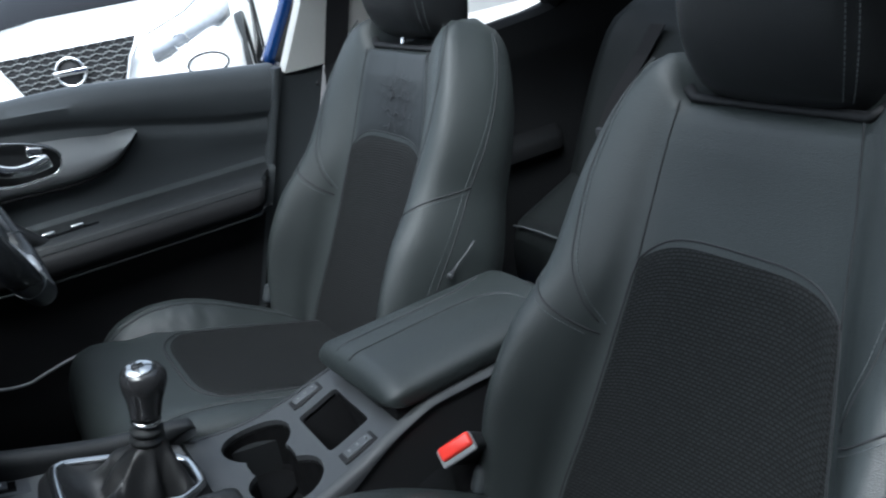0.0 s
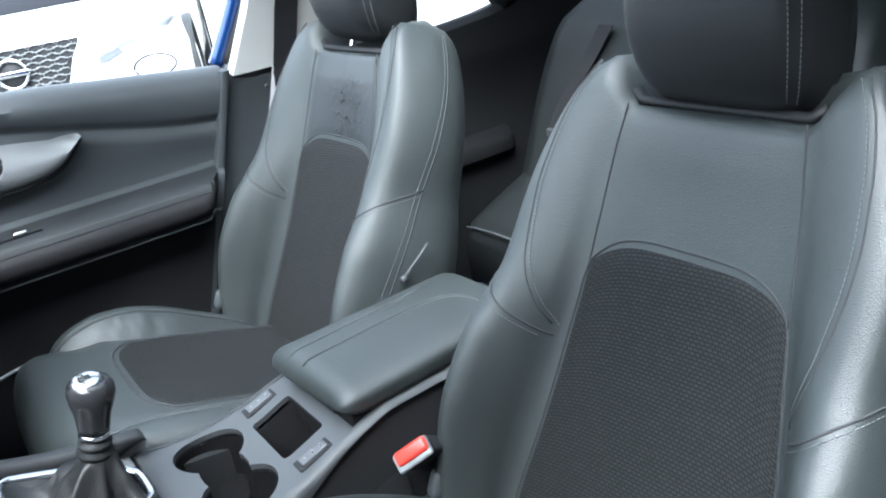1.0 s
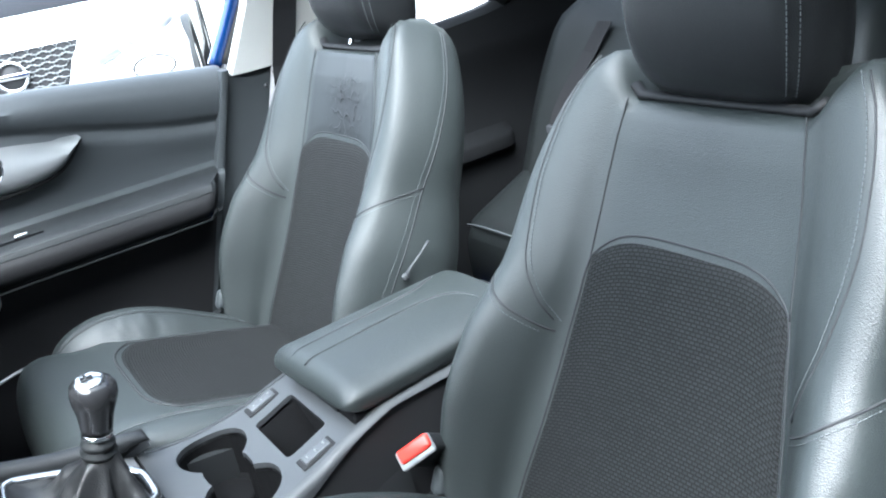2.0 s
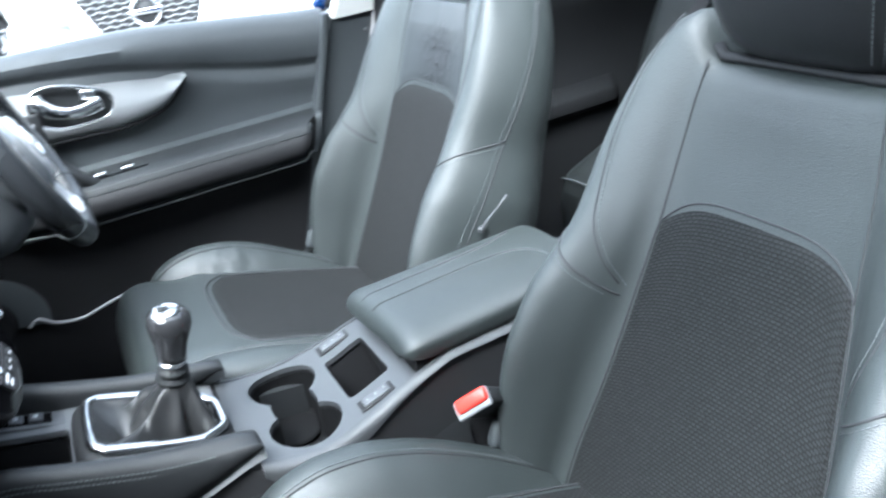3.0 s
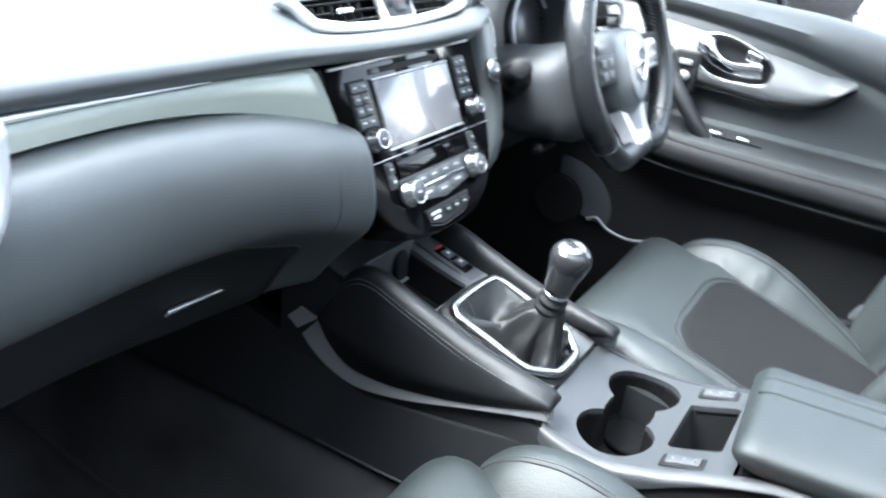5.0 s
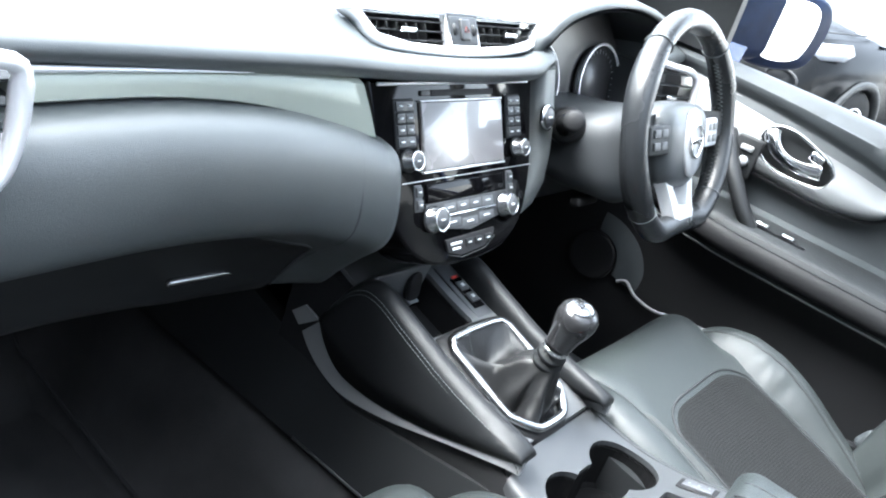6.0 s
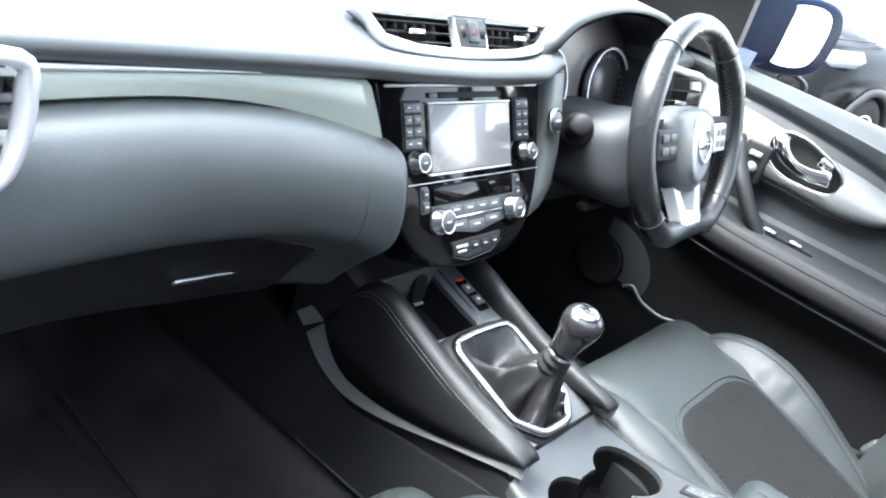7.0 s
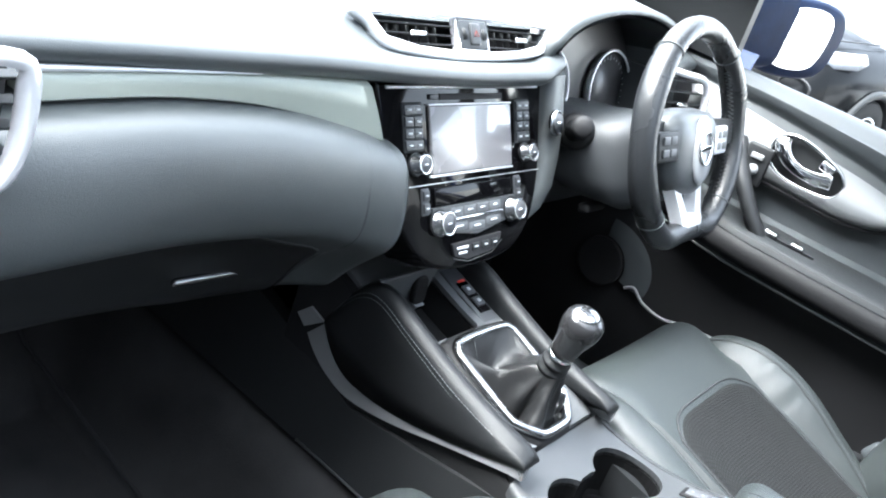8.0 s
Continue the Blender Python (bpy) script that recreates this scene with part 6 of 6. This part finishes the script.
def roof_drop(y):
    return lerp_table([(-2.0, -0.14), (-1.6, -0.05), (-1.0, -0.005), (-0.5, 0.0), (-0.1, -0.02), (0.10, -0.055)], y)[0]


headliner = part("headliner", loft([[(x, y, z - 0.035 + roof_drop(y)) for x, z in roof_prof] + [(x, y, z - 0.030 + roof_drop(y)) for x, z in roof_prof[::-1]] for y in np.linspace(-1.95, 0.08, 24)]), ROOF_LINING, shell, "pale grey roof lining")
roof = part("roof", loft([[(x * 1.02, y, z + roof_drop(y)) for x, z in roof_prof] + [(x, y, z - 0.028 + roof_drop(y)) for x, z in roof_prof[::-1]] for y in np.linspace(-2.0, 0.10, 24)]), BLUE, shell, "blue roof", sharp=50)
# long glass roof let into the steel one
for ob in (headliner, roof):
    cut(ob, [bm_mesh(slab(rrect(0.86, 0.80, 0.07), 0.5, pose(0, -0.45, 1.30)))])
for sx in (-1, 1):
    ap = smooth_line([(sx * 0.735, 0.86, 1.10), (sx * 0.700, 0.60, 1.230), (sx * 0.650, 0.33, 1.370), (sx * 0.600, 0.06, 1.475)], 6)
    part("a_pillar", tube(ap, 0.030, 10, flat=1.3), HEADLINER, shell, "pale A-pillar trim")
    part("a_pillar_skin", tube([p + Vector((sx * 0.035, 0.02, 0.015)) for p in ap], 0.030, 10), BLUE, shell)
    part("roof_rail", tube([(sx * (0.605 if y > -1.6 else 0.59), y, 1.485 + roof_drop(y)) for y in np.linspace(-1.9, 0.08, 20)], 0.028, 8), HEADLINER, shell)
    # B-pillar: dark lower trim, pale upper trim
    lo_p = [((0.742, 0.742, 0.775, 0.775), (rear_y(z) - 0.012, rear_y(z) - 0.105, rear_y(z) - 0.115, rear_y(z) - 0.012), z) for z in (0.45, 0.60, 0.80, 0.95, 1.04, 1.085)]
    part("b_pillar_lower", loft([[(sx * x, y, z) for x, y in zip(xs, yy)] for xs, yy, z in lo_p]), DOOR_PLASTIC, shell, smooth=False)
    up = [(1.082, 0.742, -0.505), (1.20, 0.706, -0.552), (1.34, 0.655, -0.590), (1.47, 0.604, -0.615)]
    part("b_pillar_upper", loft([[(sx * (x - 0.004), y, z), (sx * (x - 0.010), y - 0.030, z), (sx * (x - 0.010), y - 0.120, z), (sx * (x - 0.002), y - 0.17, z), (sx * (x + 0.03), y - 0.17, z), (sx * (x + 0.03), y, z)] for z, x, y in up]), HEADLINER, shell, "pale upper B-pillar trim", sharp=50)
    part("sill", loft([[(sx * x, y, z) for x, z in ((0.70, 0.40), (0.70, 0.46), (0.73, 0.475), (0.83, 0.46), (0.86, 0.40), (0.84, 0.28), (0.70, 0.28))] for y in np.linspace(-1.4, 0.62, 10)]), BLUE, shell, "blue door sill", sharp=40)
    part("sill_plate", rbox((0.10, 0.9, 0.006), 0.002, pose(sx * 0.765, 0.02, 0.476)), DARK_GREY, shell)
    part("kick_panel", loft([[(sx * 0.72, y, 0.42), (sx * 0.72, y, 1.06), (sx * 0.75, y, 1.06), (sx * 0.75, y, 0.42)] for y in (0.50, 0.75, 1.0)]), PLASTIC, shell, smooth=False)
    # rear quarter and wings
    part("rear_quarter", loft([[(sx * x, y, z) for x, z in ((0.74, 0.45), (0.86, 0.48), (0.90, 0.75), (0.875, 0.98), (0.81, 1.04 + q), (0.765, 1.04 + q), (0.745, 0.9))] for y, q in ((-0.62, 0.0), (-1.0, 0.0), (-1.35, 0.05), (-1.8, 0.10), (-2.25, 0.05))]), BLUE, shell, "blue rear flank", sharp=40)
    part("c_pillar", loft([[(sx * x, y, z) for x, y, z in ((xa, y1, z_), (xa, y2, z_), (xa + 0.05, y2, z_), (xa + 0.05, y1, z_))] for z_, xa, y1, y2 in ((1.10, 0.735, -1.33, -2.2), (1.25, 0.690, -1.46, -2.1), (1.36, 0.65, -1.56, -2.0), (1.47, 0.60, -1.66, -1.95))]), REAR_TRIM_SHADED, shell, "black rear pillar trim", smooth=False)
    part("wing", loft([[(sx * x, y, z) for x, z in ((0.72, 0.45), (0.88, 0.46), (0.905, 0.72), (0.86, 0.96 - q), (0.76, 1.06 - q), (0.70, 1.06 - q))] for y, q in ((0.58, 0.0), (1.0, 0.03), (1.5, 0.10), (1.85, 0.20))]), BLUE, shell, "blue front wing", sharp=40)
part("bonnet", grid(lambda s, v: (s * 0.78, 0.96 + 0.95 * v, 1.075 - 0.10 * v - 0.14 * v ** 3 - 0.05 * s * s), 20, 20), BLUE, shell, "blue bonnet")
part("nose", loft([[(s * 0.86, 1.90 - 0.22 * s * s, z) for s in np.linspace(-1, 1, 15)] + [(s * 0.80, 1.60, z) for s in np.linspace(1, -1, 15)] for z in (0.30, 0.55, 0.78, 0.86)]), BLUE, shell, sharp=50)
part("tail", loft([[(-0.84, -2.10, z), (0.84, -2.10, z), (0.80, -2.28 + q, z), (-0.80, -2.28 + q, z)] for z, q in ((0.35, 0), (0.8, 0.0), (1.10, 0.06))]), BLUE, shell, smooth=False)
for x in (-0.79, 0.79):
    for y in (1.18, -1.46):
        w = part("wheel", revolve([(0.18, -0.11), (0.31, -0.11), (0.335, -0.08), (0.335, 0.08), (0.31, 0.11), (0.18, 0.11)], 32, pose(x, y, 0.335, 0, 90, 0)), TYRE, shell, "black tyre")
        part("rim", revolve([(0.001, -0.07), (0.20, -0.10), (0.215, -0.10), (0.215, 0.10), (0.20, 0.10), (0.001, 0.07)], 24, pose(x, y, 0.335, 0, 90, 0)), SATIN, w)

# glass
win_front = empty("windscreen", (0, 0.5, 1.1), "clear sloping windscreen", "window", kind="structure")
g1 = part("pane", grid(lambda s, v: (s * (0.71 - 0.12 * v), 0.93 - 0.87 * v + 0.03 * s * s * (v - 1), 1.085 + 0.40 * v), 10, 10), GLASS, win_front)
g1.visible_shadow = False
win_t = empty("window_5", (0, -0.45, 1.55), "long tinted glass roof panel", "window", kind="structure")
g0 = part("pane", grid(lambda s, v: (s * 0.44, -0.86 + 0.82 * v, lerp_table(roof_prof, s * 0.44)[0] - 0.004 + roof_drop(-0.86 + 0.82 * v)), 10, 14), ROOF_GLASS, win_t)
g0.visible_shadow = False
win_d = empty("window_1", (0.77, 0.0, 1.12), "clear driver's door window", "window", kind="structure")
g2 = part("pane", grid(lambda s, v: (0.792 - 0.17 * v, -0.02 + s * (0.47 - 0.05 * v) - 0.06 * v, 1.115 + 0.36 * v), 10, 8), GLASS, win_d)
g2.visible_shadow = False
win_r = empty("window_2", (0.77, -1.0, 1.12), "clear rear door window", "window", kind="structure")
g3 = part("pane", grid(lambda s, v: (0.785 - 0.16 * v, -1.02 + s * 0.40, 1.10 + 0.36 * v), 8, 8), TINTED, win_r)
win_b = empty("window_3", (0, -2.1, 1.15), "tailgate window", "window", kind="structure")
g4 = part("pane", grid(lambda s, v: (s * 0.66, -2.22 + 0.24 * v, 1.13 + 0.28 * v), 8, 6), DARK_GLASS, win_b)

# ---- rear door and rear bench ----
def rear_door(sx, label):
    """A rear door card with its frame, on the right (+1) or left (-1)."""
    thing = empty("rear_door", (sx * 0.73, -1.0, 0.5), label, "car door", "rear doors")
    part("door_panel", loft([[(sx * x, y, z) for x, z in ((0.80, 1.062 + q), (0.745, 1.068 + q), (0.728, 1.055 + q), (0.722, 1.01), (0.722, 0.985), (0.732, 0.965), (0.732, 0.86), (0.724, 0.822), (0.722 - 0.034 * arm, 0.806), (0.720 - 0.038 * arm, 0.796), (0.716 - 0.030 * arm, 0.772), (0.712, 0.755), (0.708, 0.60), (0.73, 0.46), (0.80, 0.46))] for y, q, arm in ((-0.61, 0.0, 1.0), (-0.80, 0.0, 1.0), (-1.00, 0.004, 1.0), (-1.085, 0.010, 1.0), (-1.108, 0.012, 0.55), (-1.116, 0.013, 0.0), (-1.16, 0.02, 0.0), (-1.28, 0.06, 0.0), (-1.38, 0.10, 0.0))]), REAR_TRIM_SHADED, thing, sharp=45)
    part("rear_frame", tube(smooth_line([(sx * 0.745, -1.14, 1.10), (sx * 0.735, -1.26, 1.17), (sx * 0.70, -1.34, 1.26), (sx * 0.64, -1.40, 1.42)], 5), 0.035, 8), REAR_TRIM_SHADED, thing)
    part("rear_handle", rbox((0.02, 0.10, 0.026), 0.008, pose(sx * 0.715, -0.95, 0.80)), BLACK, thing)
    return thing


rear_door(1, "closed rear door with plain black trim")
rear_door(-1, "closed rear door with plain black trim")
win_l = empty("window_4", (-0.77, -1.0, 1.12), "tinted left rear door window", "window", kind="structure")
g5 = part("pane", grid(lambda s, v: (-0.785 + 0.16 * v, -1.02 + s * 0.40, 1.10 + 0.36 * v), 8, 8), DARK_GLASS, win_l)
bench = empty("rear_bench", (0, -1.2, 0.45), "black leather rear bench seat", "car seat")
for xc, w in ((-0.405, 0.246), (0.0, 0.155), (0.405, 0.246)):
    loops = []
    for j in range(17):
        v = j / 16
        a = 0.50 * v
        k = math.sqrt(max(0.02, 1 - max(0, (v - 0.88) / 0.12) ** 2))
        ww = w * (1 - 0.04 * v - 0.20 * v ** 5)
        o = Vector((xc, -1.085 - 0.36 * a, 0.64 + 0.86 * a))
        loops.append([o + Vector((x * ww, d * k, 0)) for x, d in ((-1, 0.0), (-0.94, 0.055), (-0.75, 0.070), (-0.60, 0.050), (0.60, 0.050), (0.75, 0.070), (0.94, 0.055), (1, 0.0), (0.98, -0.08), (-0.98, -0.08))])
    part("backrest", loft(loops), REAR_LEATHER_SHADED, bench)
    part("backrest_seam", tube([Vector((xc + sx * w * 0.66 * (1 - 0.1 * v * v), -1.085 - 0.36 * 0.50 * v + 0.056, 0.64 + 0.86 * 0.50 * v)) for sx in (-1,) for v in np.linspace(0.05, 0.9, 14)], 0.0015, 5), SEAM, bench)
    part("backrest_seam", tube([Vector((xc + w * 0.66 * (1 - 0.1 * v * v), -1.085 - 0.36 * 0.50 * v + 0.056, 0.64 + 0.86 * 0.50 * v)) for v in np.linspace(0.05, 0.9, 14)], 0.0015, 5), SEAM, bench)
    loops = []
    for j in range(15):
        v = j / 14
        y = -1.13 + 0.255 * v
        k = math.sqrt(max(0.0, 1 - max(0, (v - 0.88) / 0.12) ** 2))
        z = 0.750 - 0.076 * v - 0.030 * (1 - k)
        loops.append([(xc + x * w * (1.0 - 0.16 * v), y, z + d) for x, d in ((-1, -0.03), (-0.96, -0.004), (-0.86, 0.004), (-0.60, 0.0), (0.60, 0.0), (0.86, 0.004), (0.96, -0.004), (1, -0.03), (1, -0.30), (-1, -0.30))])
    part("cushion_piping", tube([(xc + x * w * 0.82, -0.882, 0.674 - 0.006 * abs(x) ** 6) for x in np.linspace(-1, 1, 13)], 0.0022, 6), STITCH, bench)
    part("cushion", loft(loops), REAR_LEATHER_SHADED, bench)
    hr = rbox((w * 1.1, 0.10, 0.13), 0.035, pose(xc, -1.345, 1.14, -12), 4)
    part("headrest", hr, REAR_LEATHER_SHADED, bench)
part("bench_back", rbox((1.34, 0.06, 0.60), 0.02, pose(0, -1.36, 0.86, 22)), PLASTIC, bench)
part("parcel_shelf", rbox((1.34, 0.60, 0.02), 0.006, pose(0, -1.85, 1.06)), PLASTIC, bench)

# front seat belt on the B-pillar, rear belt on the bench
fb = empty("front_seat_belt", (0.68, -0.6, 0.6), "black seat belt webbing hanging on the B-pillar", "seat belt")
part("webbing", loft([[(x - 0.002, y + 0.024, z), (x - 0.002, y - 0.024, z), (x, y - 0.024, z), (x, y + 0.024, z)] for x, y, z in ((0.724, -0.555, 0.48), (0.728, -0.585, 0.90), (0.722, -0.606, 1.08), (0.694, -0.622, 1.18), (0.648, -0.640, 1.30))]), BELT, fb, smooth=False)
part("belt_anchor", rbox((0.024, 0.07, 0.05), 0.010, pose(0.648, -0.628, 1.315, 0, -20, 0)), HEADLINER, fb, "pale belt height adjuster")
part("belt_button", revolve([(0.001, 0), (0.005, 0), (0.0045, 0.003), (0.001, 0.003)], 14, pose(0.721, -0.56, 1.05, 0, -90, 0)), PLASTIC_GREY, fb)
rb = empty("rear_seat_belt", (0.45, -1.2, 0.9), "black seat belt lying over the rear backrest", "seat belt")
part("webbing", loft([[(x - 0.022, y, z), (x + 0.022, y - 0.004, z), (x + 0.022, y - 0.006, z), (x - 0.022, y - 0.002, z)] for x, y, z in [(x, y + 0.048, z) for x, y, z in ((0.552, -1.150, 0.828), (0.525, -1.178, 0.895), (0.478, -1.212, 0.975), (0.440, -1.228, 1.036))]]), BELT, rb, smooth=False)

part("buckle", rbox((0.030, 0.014, 0.020), 0.004, pose(0.553, -1.104, 0.820, 0, 0, 0)), DARK_GREY, rb, "pale belt end fitting")

# ---- open passenger door ----
pd = empty("passenger_door", (-0.80, 0.52, 0.46), "open passenger door with black trim and blue skin", "car door")
PM = Matrix.Translation((-0.80, 0.55, 0)) @ pose(0, 0, 0, 0, 0, -66)
loops = []
for y in np.linspace(-1.02, -0.02, 20):
    loops.append([PM @ Vector((0.78 - x, y, z)) for x, z in ((0.80, 1.10), (0.745, 1.11), (0.730, 1.09), (0.728, 1.02), (0.716, 0.94), (0.66, 0.915), (0.645, 0.89), (0.66, 0.86), (0.70, 0.845), (0.71, 0.60), (0.80, 0.48))])
part("door_panel", loft(loops), DOOR_PLASTIC, pd, sharp=50)
part("door_skin", loft([[PM @ Vector((x, y, z)) for x, z in ((-0.02, 0.48), (-0.11, 0.52), (-0.13, 0.80), (-0.10, 1.02), (-0.03, 1.10), (-0.02, 1.10))] for y in np.linspace(-1.03, 0.0, 10)]), BLUE, pd, "blue painted outer skin", sharp=50)


# ---- outside ----
ground = empty("ground", (0, 0, 0), "grey asphalt parking ground", "ground", kind="structure")
part("asphalt", grid(lambda s, v: (s * 400, -400 + 800 * v, 0), 2, 2), ASPHALT, ground, smooth=False)
wall_s = empty("wall_south", (5, -3.6, 0), "white pebble-dashed boundary wall", "wall", kind="structure")
part("wall_face", rbox((9.0, 0.25, 2.6), 0.01, pose(6.0, -3.7, 1.3)), RENDER_WALL, wall_s)
wall_e = empty("wall_east", (16, 4, 0), "pale rendered building across the yard", "building", kind="structure")
part("wall_face", rbox((0.4, 26.0, 3.2), 0.02, pose(16, 4, 1.6)), RENDER_WALL, wall_e)

# unseen wall, added to hold side light off the cabin
blocker_w = empty("light_blocker_west", (-2.9, -1, 0), "unseen dark wall added beside the car to block side light", "wall", kind="structure")
part("wall_face", rbox((0.3, 16.0, 4.2), 0.02, pose(-2.9, -1.0, 2.1)), SIDE_BLOCKER, blocker_w)


def parked_car(name, m, paint, label, tall):
    """A parked car: nose at the origin, looking along -x, tail along +x, y across; built from a body, cabin, lamps, grille and wheels."""
    car = empty(name, m.translation[:], label, "car", "parked cars")
    sec = [(0.00, 0.62, 0.34, 0.66, 0.70), (0.04, 0.80, 0.30, 0.80, 0.78), (0.18, 0.88, 0.26, 0.93, 0.84), (0.55, 0.91, 0.24, 1.00, 0.84), (1.15, 0.92, 0.24, 1.06, 0.84), (1.9, 0.92, 0.24, 1.08, 0.86), (3.0, 0.92, 0.24, 1.10, 0.86), (3.9, 0.90, 0.26, 1.12, 0.84), (4.3, 0.80, 0.32, 1.08, 0.76)]
    loops = []
    for x, w, z0, z1, sh in sec:
        z1 *= tall
        loops.append([m @ Vector((x, y, z)) for y, z in ((-w * 0.92, z0), (-w, z0 + 0.16), (-w, z1 * 0.72), (-w * 0.95, z1 * 0.88), (-w * sh, z1 * 0.975), (-w * 0.4, z1 * 1.015), (w * 0.4, z1 * 1.015), (w * sh, z1 * 0.975), (w * 0.95, z1 * 0.88), (w, z1 * 0.72), (w, z0 + 0.16), (w * 0.92, z0))])
    body = part("body", loft(loops), paint, car, sharp=60)
    cut(body, [revolve([(0.0005, -0.30), (0.385, -0.30), (0.385, 0.20), (0.0005, 0.20)], 36, m @ pose(wx, sy * 0.84, 0.355, 90, 0, 0)) for wx in (0.85, 3.45) for sy in (-1, 1)])
    cab = [(1.05, 0.70, 1.05), (1.75, 0.62, 1.50), (2.3, 0.62, 1.57), (3.2, 0.60, 1.55), (4.0, 0.60, 1.12)]
    part("cabin", loft([[m @ Vector((x, y, z * tall)) for y, z in ((-0.80, 1.02), (-w, z - 0.03), (-w * 0.8, z), (w * 0.8, z), (w, z - 0.03), (0.80, 1.02))] for x, w, z in cab]), GLOSS if paint is not BLACK_PAINT else GLASS_SCREEN, car, "dark glazed cabin", sharp=40)
    part("roof_skin", loft([[m @ Vector((x, y, (z + 0.012) * tall)) for y, z in ((-w * 0.98, z - 0.02), (-w * 0.7, z), (w * 0.7, z), (w * 0.98, z - 0.02))] for x, w, z in cab[1:4]], closed=False, cap=False), paint, car)
    # grille with honeycomb, emblem ring, lamps, bumper
    gz = 0.775 * tall
    part("grille_back", slab([(-0.38, 0.13), (0.38, 0.13), (0.24, -0.14), (-0.24, -0.14)], 0.006, m @ Matrix(((0, 0, -1, -0.012), (-1, 0, 0, 0), (0, 1, 0, gz), (0, 0, 0, 1)))), RUBBER, car, smooth=False)
    cells = []
    for r in range(9):
        for c in range(-6, 7):
            y, z = (c + 0.5 * (r % 2)) * 0.074, 0.112 - r * 0.029
            if abs(y) < 0.36 - (0.13 - z) * 0.50:
                cells.append(tube([m @ Vector((-0.022, y + 0.040 * math.cos(a), gz + z + 0.021 * math.sin(a))) for a in [radians(60 * k) for k in range(6)]], 0.0035, 4, closed=True))
    part("grille_mesh", join(cells), BLADE, car, "honeycomb grille")
    part("grille_bar", tube([m @ Vector((-0.030, y, gz + z)) for y, z in ((-0.42, 0.145), (-0.33, 0.02), (-0.26, -0.145), (0.26, -0.145), (0.33, 0.02), (0.42, 0.145))], 0.016, 8), SATIN, car, "bright V-shaped grille bar")
    part("emblem_ring", tube([m @ Vector((-0.040, 0.076 * math.cos(a), gz + 0.005 + 0.076 * math.sin(a))) for a in np.linspace(0, 2 * math.pi, 29)[:-1]], 0.010, 8, closed=True), CHROME, car, "chrome ring emblem")
    part("emblem_back", revolve([(0.001, 0), (0.070, 0), (0.070, 0.004), (0.001, 0.004)], 28, m @ Matrix(((0, 0, -1, -0.030), (-1, 0, 0, 0), (0, 1, 0, gz + 0.005), (0, 0, 0, 1)))), RUBBER, car)
    part("emblem_bar", rbox((0.012, 0.182, 0.030), 0.004, m @ pose(-0.046, 0, gz + 0.005)), CHROME, car)
    for sy in (-1, 1):
        lamp = part("headlamp", loft([[m @ Vector((x, sy * y, gz + z)) for x, y, z in ((xa, ya, za + 0.055), (xa - 0.03, ya, za), (xa, ya, za - 0.055), (xa + 0.10, ya, za))] for xa, ya, za in ((0.00, 0.44, 0.02), (0.02, 0.54, 0.045), (0.09, 0.66, 0.085), (0.22, 0.82, 0.13), (0.40, 0.885, 0.16))]), LAMP, car, "clear headlamp")
        part("lamp_ring", tube([m @ Vector((0.02, sy * 0.60 + 0.045 * math.cos(a), gz + 0.05 + 0.045 * math.sin(a))) for a in np.linspace(0, 2 * math.pi, 17)[:-1]], 0.006, 6, closed=True), CHROME, lamp)
        part("fog_lamp", tube([m @ Vector((0.012, sy * 0.72 + 0.115 * math.cos(a), gz - 0.10 + 0.060 * math.sin(a))) for a in np.linspace(0, 2 * math.pi, 21)[:-1]], 0.008, 6, closed=True), RUBBER, car)
        part("wing_line", tube([m @ Vector((x, sy * y, z * tall)) for x, y, z in ((0.02, 0.42, 0.90), (0.20, 0.64, 0.985), (0.9, 0.73, 1.055))], 0.005, 6), RUBBER, car)
        for wx in (0.85, 3.45):
            arch_ = part("wheel_arch", revolve([(0.375, -0.10), (0.395, -0.10), (0.435, 0.062), (0.425, 0.072), (0.385, 0.070), (0.375, 0.055), (0.375, -0.10)], 40, m @ pose(wx, sy * 0.865, 0.355, 90 if sy < 0 else -90, 0, 0), False), PLASTIC, car, "dark plastic arch trim")
            t = part("tyre", revolve([(0.20, -0.10), (0.33, -0.10), (0.355, -0.07), (0.355, 0.07), (0.335, 0.095), (0.24, 0.10), (0.20, 0.085), (0.20, -0.10)], 40, m @ pose(wx, sy * 0.82, 0.355, 90 if sy < 0 else -90, 0, 0), False), TYRE, car, "black tyre")
            part("rim", revolve([(0.19, 0.04), (0.225, 0.05), (0.240, 0.100), (0.225, 0.095), (0.20, 0.06), (0.19, 0.04)], 32, m @ pose(wx, sy * 0.82, 0.355, 90 if sy < 0 else -90, 0, 0), False), SATIN, t)
            wm = m @ pose(wx, sy * 0.82, 0.355, 90 if sy < 0 else -90, 0, 0)
            for k in range(5):
                part("spoke", rbox((0.20, 0.045, 0.022), 0.006, wm @ pose(0, 0, 0, 0, 0, 72 * k) @ pose(0.115, 0, 0.075, 0, 8, 0)), SATIN, t)
    return car


parked_car("white_car", pose(5.0, -0.655, 0.0, 0, 0, -20) @ Matrix.Diagonal((1.12, 1.12, 1.12, 1)), WHITE_PAINT, "white parked car facing the driver's side, honeycomb grille", 0.90)
parked_car("black_car", pose(5.24, 1.90, 0.0, 0, 0, -12), BLACK_PAINT, "black parked car with alloy wheels", 1.0)
